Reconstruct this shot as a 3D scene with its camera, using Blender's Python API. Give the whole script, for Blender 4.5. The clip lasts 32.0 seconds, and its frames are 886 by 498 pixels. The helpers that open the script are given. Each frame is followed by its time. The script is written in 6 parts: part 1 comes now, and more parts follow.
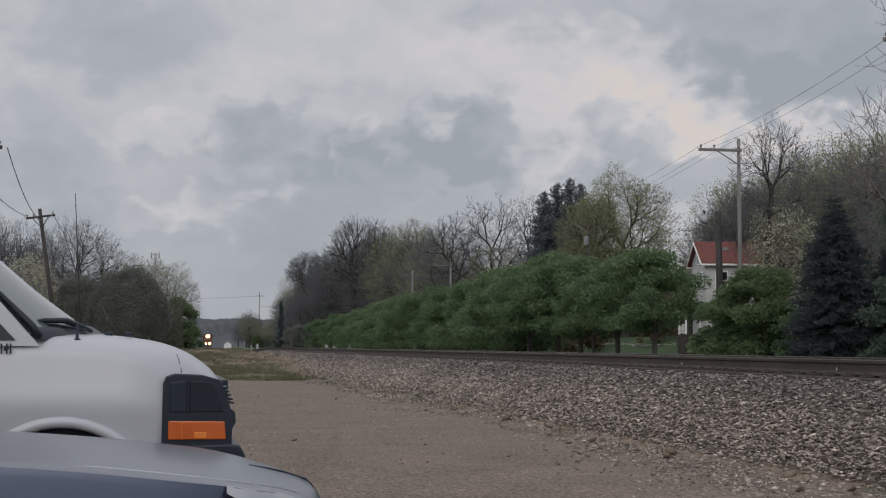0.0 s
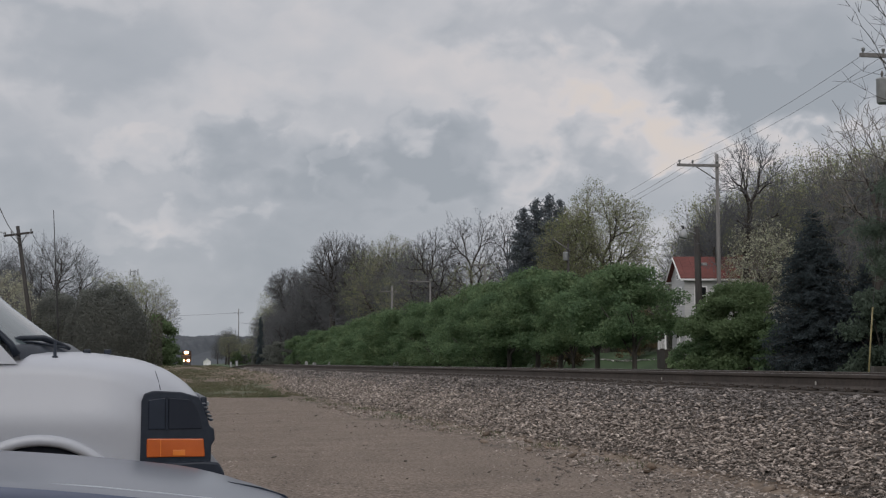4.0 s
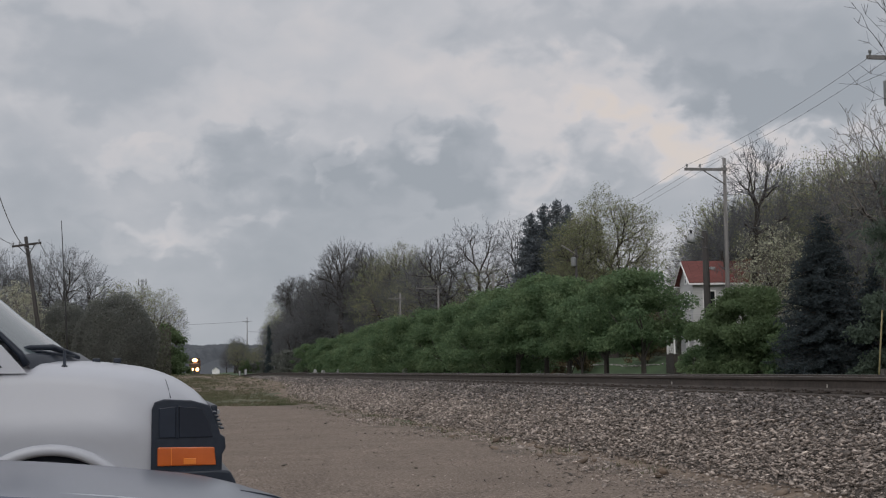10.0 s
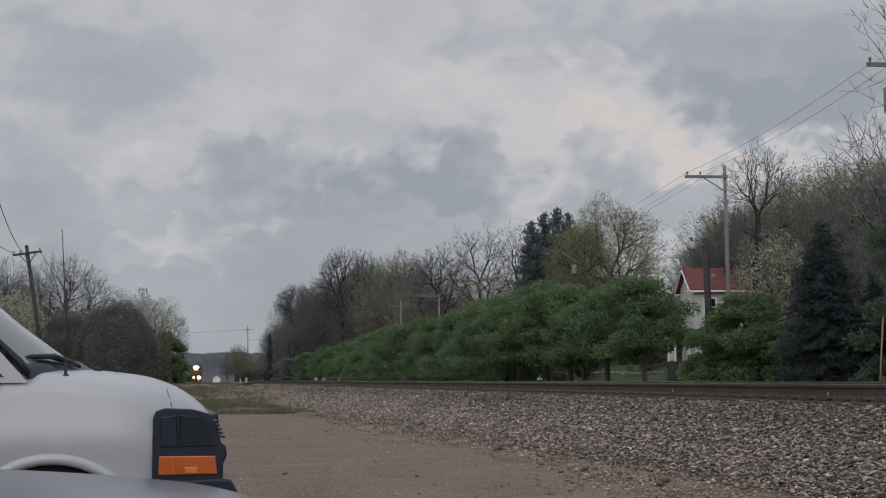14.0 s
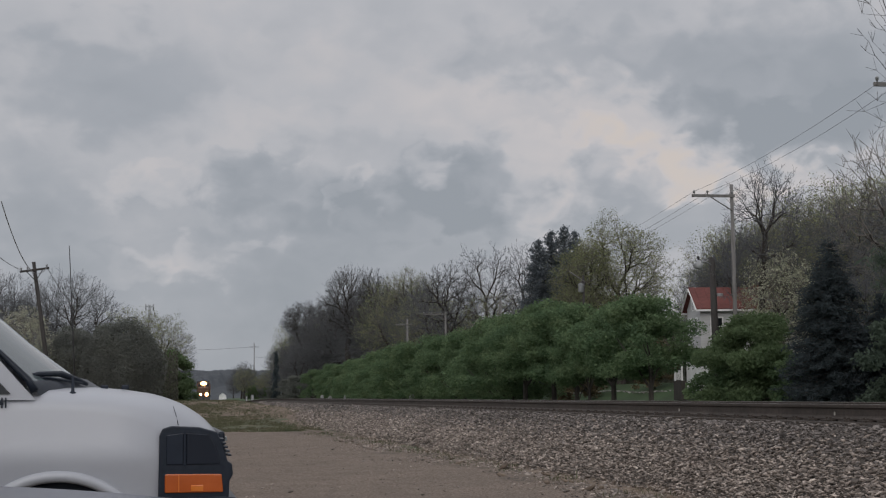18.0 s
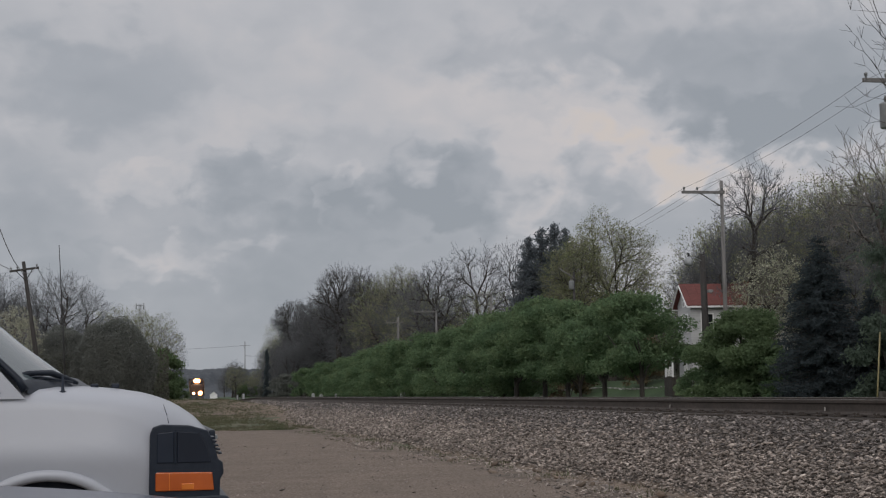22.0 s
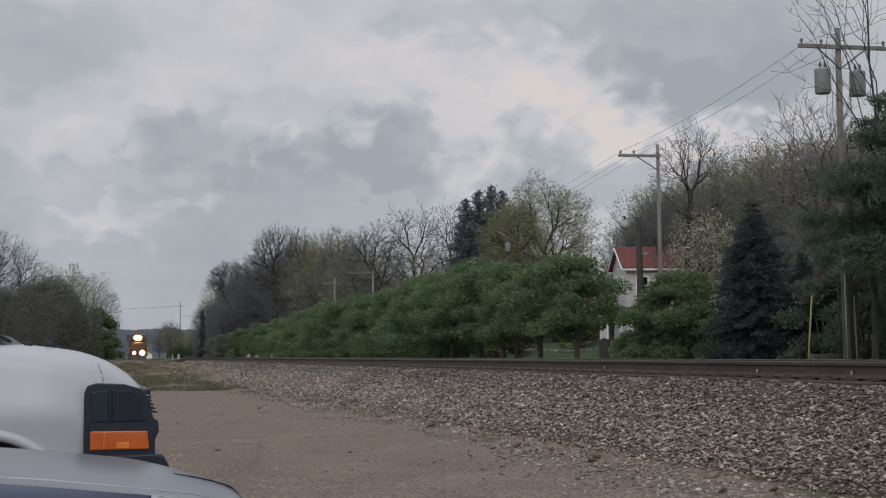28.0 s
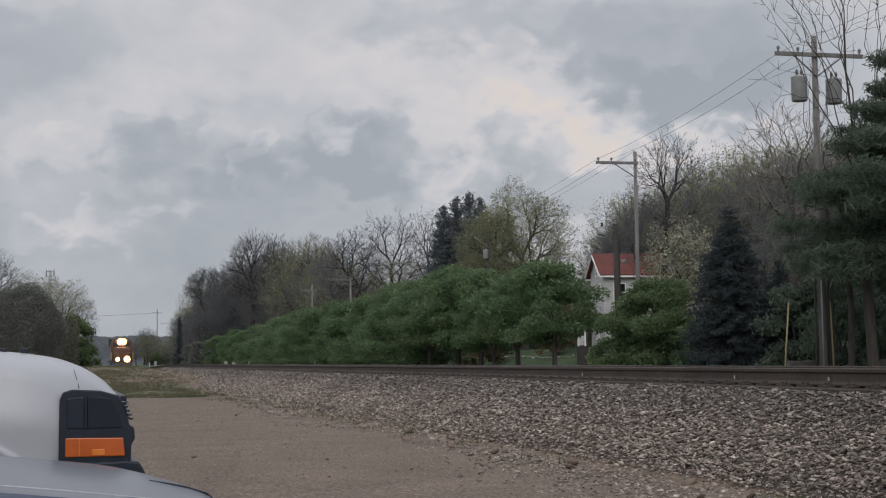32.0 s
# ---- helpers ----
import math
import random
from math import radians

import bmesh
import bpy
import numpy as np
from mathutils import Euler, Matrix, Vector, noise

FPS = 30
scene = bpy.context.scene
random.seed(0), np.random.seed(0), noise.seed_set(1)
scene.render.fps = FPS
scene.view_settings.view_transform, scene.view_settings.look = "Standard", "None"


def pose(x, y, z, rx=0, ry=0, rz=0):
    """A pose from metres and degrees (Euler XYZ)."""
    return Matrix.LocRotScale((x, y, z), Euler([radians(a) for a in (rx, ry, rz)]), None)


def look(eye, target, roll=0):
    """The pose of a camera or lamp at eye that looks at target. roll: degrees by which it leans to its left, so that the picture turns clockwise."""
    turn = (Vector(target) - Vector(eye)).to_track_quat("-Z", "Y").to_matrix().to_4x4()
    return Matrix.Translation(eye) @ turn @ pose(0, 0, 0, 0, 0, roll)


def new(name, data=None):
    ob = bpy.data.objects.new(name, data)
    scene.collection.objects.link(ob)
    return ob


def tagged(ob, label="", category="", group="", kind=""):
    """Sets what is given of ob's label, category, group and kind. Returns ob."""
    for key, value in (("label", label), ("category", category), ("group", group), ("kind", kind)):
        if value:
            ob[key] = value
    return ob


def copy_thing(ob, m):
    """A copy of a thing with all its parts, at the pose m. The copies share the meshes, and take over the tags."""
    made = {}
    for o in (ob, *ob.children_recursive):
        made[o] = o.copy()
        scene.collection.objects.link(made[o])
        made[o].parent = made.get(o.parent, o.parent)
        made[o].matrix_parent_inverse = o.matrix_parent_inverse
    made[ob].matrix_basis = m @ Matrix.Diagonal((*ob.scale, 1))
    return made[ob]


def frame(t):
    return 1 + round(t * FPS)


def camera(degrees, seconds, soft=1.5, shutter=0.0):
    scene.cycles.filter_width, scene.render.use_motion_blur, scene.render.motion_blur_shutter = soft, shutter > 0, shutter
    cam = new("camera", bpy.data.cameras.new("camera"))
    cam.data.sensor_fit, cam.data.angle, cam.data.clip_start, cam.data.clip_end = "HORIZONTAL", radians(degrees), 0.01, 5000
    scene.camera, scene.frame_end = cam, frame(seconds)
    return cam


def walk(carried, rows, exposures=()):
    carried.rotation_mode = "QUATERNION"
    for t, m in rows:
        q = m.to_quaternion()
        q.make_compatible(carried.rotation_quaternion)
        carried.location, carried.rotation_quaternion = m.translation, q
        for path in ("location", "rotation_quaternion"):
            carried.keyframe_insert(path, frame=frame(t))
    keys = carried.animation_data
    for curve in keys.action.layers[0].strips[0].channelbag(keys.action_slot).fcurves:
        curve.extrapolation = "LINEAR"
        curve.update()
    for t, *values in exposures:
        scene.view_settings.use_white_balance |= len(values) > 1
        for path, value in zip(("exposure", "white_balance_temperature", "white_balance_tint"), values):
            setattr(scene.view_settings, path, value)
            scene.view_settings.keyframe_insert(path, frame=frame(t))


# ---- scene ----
cam = camera(32.385, 32.0, soft=1.2)

PATH = [  # seconds, eye, then pitch, yaw and roll in degrees
    (0, 0.004, -0.025, 1.225, 3.603, -10.553, 0.000), (0.5, 0.003, -0.027, 1.225, 3.733, -10.521, -0.002),
    (1, 0.007, -0.032, 1.225, 3.876, -10.642, -0.076), (1.5, 0.003, -0.034, 1.226, 3.981, -10.733, -0.144),
    (2, 0.002, -0.039, 1.222, 3.934, -10.615, -0.238), (2.5, 0.007, -0.034, 1.223, 3.996, -10.910, -0.259),
    (3, 0.005, -0.036, 1.221, 4.080, -10.986, -0.176), (3.5, 0.008, -0.032, 1.224, 4.164, -11.236, -0.108),
    (5.5, 0.001, 0.010, 1.222, 4.201, -11.388, -0.800), (6, 0.004, 0.016, 1.220, 4.132, -11.418, -0.924),
    (6.5, 0.001, 0.017, 1.218, 4.092, -11.394, -0.898), (7, 0.003, 0.025, 1.222, 4.129, -11.430, -0.862),
    (7.5, 0.004, 0.022, 1.220, 4.096, -11.376, -0.817), (8, 0.003, 0.016, 1.220, 4.236, -11.302, -0.853),
    (8.5, -0.000, 0.014, 1.220, 4.078, -11.185, -0.781), (9, 0.000, 0.006, 1.221, 4.287, -11.111, -0.721),
    (9.5, 0.001, 0.012, 1.222, 4.375, -11.198, -0.730), (10, 0.002, 0.020, 1.219, 4.459, -11.039, -0.770),
    (10.5, -0.001, 0.017, 1.221, 4.429, -11.043, -0.800), (11, -0.000, 0.005, 1.222, 4.489, -10.917, -0.807),
    (11.5, 0.000, 0.012, 1.221, 4.444, -10.936, -0.791), (12, 0.000, 0.014, 1.221, 4.248, -10.970, -0.800),
    (12.5, 0.003, 0.015, 1.220, 4.216, -11.107, -0.848), (13, 0.001, 0.000, 1.221, 4.334, -11.044, -0.931),
    (13.5, -0.002, 0.000, 1.221, 4.689, -11.090, -0.926), (14, 0.000, 0.013, 1.222, 4.751, -11.021, -0.876),
    (14.5, -0.001, -0.002, 1.221, 4.926, -10.839, -0.874), (16.5, -0.003, 0.003, 1.226, 5.177, -10.958, -0.762),
    (17, -0.003, -0.007, 1.225, 5.338, -10.882, -0.712), (17.5, -0.001, -0.005, 1.226, 5.317, -10.854, -0.697),
    (18, -0.003, -0.006, 1.226, 5.432, -10.777, -0.646), (18.5, -0.003, -0.007, 1.224, 5.255, -10.731, -0.676),
    (19, -0.002, 0.002, 1.224, 5.198, -10.636, -0.644), (19.5, -0.001, 0.006, 1.222, 5.136, -10.633, -0.691),
    (20, -0.003, -0.012, 1.222, 5.235, -10.524, -0.792), (20.5, -0.003, -0.002, 1.222, 5.308, -10.504, -0.881),
    (21, -0.002, -0.005, 1.223, 5.316, -10.783, -1.103), (21.5, -0.003, -0.006, 1.221, 5.286, -10.855, -1.025),
    (22, -0.000, -0.008, 1.222, 5.341, -11.136, -0.952), (22.5, -0.001, -0.014, 1.220, 5.339, -11.452, -0.974),
    (23, -0.005, -0.013, 1.221, 5.554, -11.517, -0.833), (23.5, 0.000, -0.005, 1.220, 5.568, -11.401, -0.743),
    (24, -0.003, -0.001, 1.220, 5.281, -11.375, -0.618), (24.5, -0.005, -0.006, 1.217, 4.943, -11.470, -0.425),
    (26.5, -0.000, 0.019, 1.216, 4.476, -12.473, -0.846), (27, -0.001, -0.006, 1.216, 4.557, -12.827, -0.919),
    (27.5, -0.006, -0.018, 1.216, 4.092, -13.122, -1.027), (28, -0.003, -0.006, 1.214, 3.864, -13.489, -0.735),
    (28.5, -0.002, 0.021, 1.213, 4.509, -13.939, -0.329), (29, -0.000, 0.027, 1.212, 4.716, -14.100, -0.122),
    (29.5, -0.002, 0.017, 1.213, 4.709, -14.173, -0.144), (30, -0.003, 0.006, 1.214, 4.618, -14.305, -0.274),
    (30.5, -0.003, 0.014, 1.210, 4.583, -14.328, -0.309), (31, -0.002, 0.002, 1.212, 4.524, -14.191, -0.385),
    (31.5, -0.001, 0.019, 1.211, 4.409, -14.299, -0.528), (32, 0.001, 0.018, 1.210, 4.113, -14.330, -0.746),
]


walk(cam, [(t, pose(x, y, z) @ pose(0, 0, 0, 0, 0, yaw) @ pose(0, 0, 0, 90 + pitch) @ pose(0, 0, 0, 0, 0, roll))
           for t, x, y, z, pitch, yaw, roll in PATH],
     exposures=[(0, 0.05), (3.5, 0.05), (12, 0.03), (14.5, -0.05), (17, -0.12), (24, -0.10), (26.5, -0.02), (27, 0.02), (28, 0.11), (32, 0.14)])

# ---- sky and sun ----
SUN_EL, SUN_AZ = 32.0, 205.0      # degrees; the azimuth is clockwise from +y


def make_world():
    world = bpy.data.worlds.new("sky")
    scene.world = world
    world.use_nodes = True
    nt = world.node_tree
    nt.nodes.clear()
    N, L = nt.nodes.new, nt.links.new
    out, bg = N("ShaderNodeOutputWorld"), N("ShaderNodeBackground")
    L(bg.outputs[0], out.inputs[0])
    sky = N("ShaderNodeTexSky")
    sky.sky_type, sky.sun_disc = "NISHITA", False
    sky.sun_elevation, sky.sun_rotation = radians(SUN_EL), radians(SUN_AZ)
    co = N("ShaderNodeTexCoord")
    sep = N("ShaderNodeSeparateXYZ")
    L(co.outputs["Generated"], sep.inputs[0])

    def math_node(op, a, b=None, c=None):
        n = N("ShaderNodeMath")
        n.operation = op
        for i, v in enumerate((a, b, c)):
            if v is None:
                continue
            if isinstance(v, (int, float)):
                n.inputs[i].default_value = v
            else:
                L(v, n.inputs[i])
        return n.outputs[0]

    # azimuth and height over the horizon, as tangents
    az = math_node("ARCTAN2", sep.outputs["X"], sep.outputs["Y"])
    el = math_node("ARCSINE", sep.outputs["Z"])
    comb = N("ShaderNodeCombineXYZ")
    L(math_node("MULTIPLY", az, 8.0), comb.inputs[0])
    L(math_node("MULTIPLY", el, 11.0), comb.inputs[1])

    def cloud_noise(scale, detail, offset, distort=0.3):
        m = N("ShaderNodeMapping")
        m.inputs["Location"].default_value = (offset, offset * 0.7, 0)
        L(comb.outputs[0], m.inputs[0])
        n = N("ShaderNodeTexNoise")
        n.inputs["Scale"].default_value = scale
        n.inputs["Detail"].default_value = detail
        n.inputs["Roughness"].default_value = 0.46
        n.inputs["Distortion"].default_value = distort
        L(m.outputs[0], n.inputs[0])
        return n.outputs[0]

    def bank(a0, e0, wa, we):
        """A mound of cloud with a firm but uneven rim, round an azimuth and a height, in degrees."""
        da = math_node("MULTIPLY", math_node("SUBTRACT", az, radians(a0)), 1 / radians(wa))
        de = math_node("MULTIPLY", math_node("SUBTRACT", el, radians(e0)), 1 / radians(we))
        r2 = math_node("ADD", math_node("MULTIPLY", da, da), math_node("MULTIPLY", de, de))
        n = N("ShaderNodeMapRange")
        n.interpolation_type = "SMOOTHSTEP"
        n.inputs[1].default_value, n.inputs[2].default_value = 2.6, 0.0
        L(r2, n.inputs[0])
        return n.outputs[0]

    n1, n2, n3 = cloud_noise(1.3, 8, 3.1), cloud_noise(4.2, 9, 9.4), cloud_noise(4.6, 9, 21.7)
    # ragged edges for the banks
    az = math_node("ADD", az, math_node("MULTIPLY", math_node("SUBTRACT", n2, 0.5), 0.10))
    el0 = el
    el = math_node("ADD", el, math_node("MULTIPLY", math_node("SUBTRACT", n3, 0.5), 0.075))
    v = math_node("ADD", math_node("MULTIPLY", math_node("SUBTRACT", n1, 0.5), 0.2), math_node("MULTIPLY", math_node("SUBTRACT", n2, 0.5), 0.12))
    v = math_node("ADD", v, 0.515)
    for rows, sign in ((CLOUDS, 0.16), (GAPS, -0.13)):
        for a0, e0, wa, we, k in rows:
            v = math_node("ADD", v, math_node("MULTIPLY", bank(a0, e0, wa, we), k * sign))
    ramp = N("ShaderNodeValToRGB")
    els = ramp.color_ramp.elements
    els[0].position, els[0].color = 0.30, (0.64, 0.58, 0.545, 1)
    els[1].position, els[1].color = 0.74, (0.322, 0.348, 0.386, 1)
    for p, c in ((0.40, (0.592, 0.566, 0.575, 1)), (0.50, (0.495, 0.5, 0.53, 1)), (0.61, (0.394, 0.414, 0.452, 1))):
        e = els.new(p)
        e.color = c
    L(v, ramp.inputs[0])
    mix = N("ShaderNodeMix")
    mix.data_type = "RGBA"
    mix.inputs[0].default_value = 0.02
    L(ramp.outputs[0], mix.inputs[6])
    dim = N("ShaderNodeMix")
    dim.data_type, dim.blend_type = "RGBA", "MULTIPLY"
    dim.inputs[0].default_value = 1.0
    dim.inputs[7].default_value = (0.1, 0.1, 0.1, 1)
    L(sky.outputs[0], dim.inputs[6])
    L(dim.outputs[2], mix.inputs[7])
    L(mix.outputs[2], bg.inputs[0])
    # an overcast sky is brighter overhead than at the horizon
    high = math_node("MAXIMUM", math_node("SINE", el0), 0.0)
    gain = math_node("ADD", 1.0, math_node("MULTIPLY", math_node("MAXIMUM", math_node("SUBTRACT", high, 0.22), 0.0), ZENITH))
    # thinner cloud on the sun's side
    back = math_node("MAXIMUM", math_node("MULTIPLY", sep.outputs["Y"], -1.0), 0.0)
    gain = math_node("MULTIPLY", gain, math_node("ADD", 1.0, math_node("MULTIPLY", back, 0.45)))
    L(gain, bg.inputs[1])


# azimuth, height, half width, half height (degrees), thickness: the darker clouds, then the thin places between them
CLOUDS = [(23.3, 11.3, 3.6, 2.2, 0.8), (21.5, 9.7, 2.0, 1.0, 0.6), (25.1, 9.6, 2.6, 1.0, 0.6), (17.0, 8.2, 1.1, 0.9, 1.0), (9.0, 4.2, 5.0, 1.6, 0.35), (12.1, 7.7, 1.6, 1.4, 0.8),
          (10.6, 7.9, 1.3, 1.1, 0.6), (9.2, 7.3, 1.5, 1.1, 0.5), (12.6, 6.3, 1.5, 0.7, 0.6), (3.0, 8.1, 1.3, 1.0, 0.6), (4.9, 7.4, 2.3, 1.2, 0.6), (7.1, 6.6, 2.1, 1.1, 0.5),
          (8.4, 6.3, 4.8, 1.5, 0.4), (0.9, 6.8, 2.5, 1.0, 0.4), (-1.8, 11.4, 3.6, 1.6, 0.7), (16.0, 12.5, 3.4, 1.0, 0.5), (18.6, 6.2, 3.4, 0.9, 0.6), (-4.5, 7.4, 1.9, 1.5, 0.4), (3.0, 2.2, 9.0, 2.6, 0.8), (-5.0, 5.0, 3.0, 2.0, 0.45), (26.5, 10.5, 3.0, 2.5, 0.4)]
GAPS = [(18.6, 8.5, 2.3, 1.1, 0.9), (20.3, 8.4, 1.2, 1.1, 0.8), (15.4, 9.1, 1.9, 1.0, 0.8), (17.1, 10.4, 1.9, 1.1, 0.5), (14.2, 6.7, 1.0, 0.8, 0.6), (10.2, 8.5, 0.5, 0.5, 0.7),
        (7.2, 7.7, 0.4, 0.8, 0.7), (-0.4, 7.7, 1.6, 0.5, 0.5), (0.8, 5.1, 1.3, 0.5, 0.6), (-0.7, 4.6, 1.6, 0.5, 0.45), (3.7, 5.5, 0.6, 0.4, 0.4), (21.6, 7.3, 1.3, 0.5, 0.8),
        (24.1, 7.7, 1.9, 0.4, 0.8), (5.8, 11.6, 4.2, 1.3, 0.35), (3.9, 10.1, 3.2, 0.8, 0.3), (11.8, 10.6, 3.2, 1.1, 0.4), (15.2, 6.4, 0.6, 0.8, 0.4), (29.0, 13.5, 2.5, 2.0, 0.1)]
ZENITH = 0.7
make_world()

sun = new("sun", bpy.data.lights.new("sun", "SUN"))
sun.data.energy, sun.data.angle, sun.data.color = 0.9, radians(50), (1.0, 0.95, 0.9)
sun.matrix_world = look((0, 0, 0), (-math.sin(radians(SUN_AZ)) * math.cos(radians(SUN_EL)),
                                    -math.cos(radians(SUN_AZ)) * math.cos(radians(SUN_EL)), -math.sin(radians(SUN_EL))))


# ---- materials ----
def material(name, colours, scale=5.0, rough=0.8, metal=0.0, bump=0.0, bump_scale=None, detail=6.0, island=0.0, spec=0.5, coat=0.0, coat_rough=0.06,
             transmission=0.0, stretch=(1, 1, 1), second=None, leafy=0.0):
    """Two or three base colours mixed by noise at one scale; second: (scale, strength) of a coarser stain; island: spread of
    lightness from piece to piece."""
    m = bpy.data.materials.new(name)
    m.use_nodes = True
    nt = m.node_tree
    N, L = nt.nodes.new, nt.links.new
    b = nt.nodes["Principled BSDF"]
    b.inputs["Roughness"].default_value = rough
    b.inputs["Metallic"].default_value = metal
    b.inputs["Specular IOR Level"].default_value = spec
    b.inputs["Coat Weight"].default_value = coat
    b.inputs["Coat Roughness"].default_value = coat_rough
    b.inputs["Transmission Weight"].default_value = transmission
    co = N("ShaderNodeTexCoord")
    mp = N("ShaderNodeMapping")
    mp.inputs["Scale"].default_value = stretch
    L(co.outputs["Object"], mp.inputs[0])
    nz = N("ShaderNodeTexNoise")
    nz.inputs["Scale"].default_value, nz.inputs["Detail"].default_value = scale, detail
    L(mp.outputs[0], nz.inputs[0])
    ramp = N("ShaderNodeValToRGB")
    els = ramp.color_ramp.elements
    els[0].position, els[1].position = 0.32, 0.68
    els[0].color, els[1].color = (*colours[0], 1), (*colours[-1], 1)
    for i, c in enumerate(colours[1:-1]):
        e = els.new(0.32 + 0.36 * (i + 1) / (len(colours) - 1))
        e.color = (*c, 1)
    L(nz.outputs[0], ramp.inputs[0])
    colour = ramp.outputs[0]
    if second:
        n2 = N("ShaderNodeTexNoise")
        n2.inputs["Scale"].default_value, n2.inputs["Detail"].default_value = second[0], 4
        L(mp.outputs[0], n2.inputs[0])
        r2 = N("ShaderNodeMapRange")
        r2.inputs[1].default_value, r2.inputs[2].default_value = 0.3, 0.7
        r2.inputs[3].default_value, r2.inputs[4].default_value = 1 - second[1], 1 + second[1]
        L(n2.outputs[0], r2.inputs[0])
        mu = N("ShaderNodeMix")
        mu.data_type, mu.blend_type = "RGBA", "MULTIPLY"
        mu.inputs[0].default_value = 1.0
        L(colour, mu.inputs[6])
        L(r2.outputs[0], mu.inputs[7])
        colour = mu.outputs[2]
    if island:
        geo = N("ShaderNodeNewGeometry")
        r3 = N("ShaderNodeMapRange")
        r3.inputs[3].default_value, r3.inputs[4].default_value = 1 - island, 1 + island
        L(geo.outputs["Random Per Island"], r3.inputs[0])
        mu = N("ShaderNodeMix")
        mu.data_type, mu.blend_type = "RGBA", "MULTIPLY"
        mu.inputs[0].default_value = 1.0
        L(colour, mu.inputs[6])
        L(r3.outputs[0], mu.inputs[7])
        colour = mu.outputs[2]
    L(colour, b.inputs["Base Color"])
    if bump:
        n3 = N("ShaderNodeTexNoise")
        n3.inputs["Scale"].default_value, n3.inputs["Detail"].default_value = bump_scale or scale * 4, 5
        L(mp.outputs[0], n3.inputs[0])
        bp = N("ShaderNodeBump")
        bp.inputs["Strength"].default_value, bp.inputs["Distance"].default_value = bump, 0.02
        L(n3.outputs[0], bp.inputs["Height"])
        L(bp.outputs[0], b.inputs["Normal"])
    if leafy:
        # thin leaves let part of the light through
        tr, mx = N("ShaderNodeBsdfTranslucent"), N("ShaderNodeMixShader")
        L(colour, tr.inputs[0])
        mx.inputs[0].default_value = leafy
        L(b.outputs[0], mx.inputs[1])
        L(tr.outputs[0], mx.inputs[2])
        L(mx.outputs[0], nt.nodes["Material Output"].inputs[0])
    return m


def glowing(name, colour, strength):
    m = bpy.data.materials.new(name)
    m.use_nodes = True
    b = m.node_tree.nodes["Principled BSDF"]
    b.inputs["Base Color"].default_value = (*colour, 1)
    b.inputs["Emission Color"].default_value = (*colour, 1)
    b.inputs["Emission Strength"].default_value = strength
    return m


M_ASPHALT = material("asphalt", [(0.078, 0.06, 0.046), (0.188, 0.15, 0.122), (0.31, 0.252, 0.21)], scale=34, rough=0.95, bump=0.9, bump_scale=60, second=(0.9, 0.13), spec=0.2, detail=4.0)
M_GRASS = material("grass", [(0.045, 0.062, 0.024), (0.075, 0.078, 0.04), (0.13, 0.10, 0.065)], scale=0.9, rough=0.95, bump=0.5, bump_scale=20, second=(0.15, 0.3))
M_LAWN = material("lawn", [(0.032, 0.06, 0.022), (0.044, 0.076, 0.027)], scale=3, rough=0.95, bump=0.4, bump_scale=30, second=(0.2, 0.25))
M_DIRT = material("dirt", [(0.085, 0.062, 0.044), (0.15, 0.11, 0.08), (0.21, 0.165, 0.125)], scale=9, rough=0.95, bump=0.5, bump_scale=40, second=(0.8, 0.25))
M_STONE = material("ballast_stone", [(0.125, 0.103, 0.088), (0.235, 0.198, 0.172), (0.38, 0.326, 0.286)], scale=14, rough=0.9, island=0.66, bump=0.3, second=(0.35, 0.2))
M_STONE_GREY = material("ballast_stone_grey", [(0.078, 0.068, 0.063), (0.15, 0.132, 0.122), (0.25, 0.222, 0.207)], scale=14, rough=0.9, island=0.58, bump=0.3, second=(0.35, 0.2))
M_RAIL = material("rusty_rail", [(0.046, 0.037, 0.031), (0.076, 0.061, 0.052)], scale=18, rough=0.75, metal=0.2, bump=0.2, second=(1.2, 0.2))
M_RAILTOP = material("worn_rail_head", [(0.22, 0.21, 0.20), (0.32, 0.31, 0.30)], scale=8, rough=0.35, metal=0.9)
M_TIE = material("creosoted_wood", [(0.028, 0.022, 0.018), (0.06, 0.048, 0.04)], scale=6, rough=0.9, stretch=(0.4, 4, 4), bump=0.4)
M_BARK = material("bark", [(0.032, 0.028, 0.025), (0.064, 0.055, 0.048)], scale=7, rough=0.95, stretch=(1, 1, 0.25), bump=0.5)
# grey twigs whose bluish cast is air haze mixed into the colour
M_TWIG_HAZED = material("hazed_dark_twig", [(0.088, 0.091, 0.098), (0.122, 0.125, 0.131)], scale=3, rough=0.95)
M_TWIG = material("twig", [(0.128, 0.116, 0.103), (0.185, 0.168, 0.15)], scale=3, rough=0.95)
M_LEAF = material("leaf_green", [(0.105, 0.165, 0.09), (0.14, 0.205, 0.108), (0.185, 0.245, 0.13)], scale=0.9, rough=0.8, island=0.25, spec=0.15, leafy=0.5)
M_LEAF_SHRUB = material("leaf_yellow_green", [(0.105, 0.152, 0.078), (0.138, 0.188, 0.095)], scale=0.9, rough=0.8, island=0.22, spec=0.15, leafy=0.45)
M_BUD = material("spring_bud", [(0.215, 0.24, 0.125), (0.285, 0.3, 0.165)], scale=0.6, rough=0.8, island=0.3, spec=0.1, leafy=0.45)
M_BUD_BROWN = material("brown_bud", [(0.10, 0.08, 0.05), (0.15, 0.12, 0.07)], scale=0.6, rough=0.8, island=0.35, spec=0.2)
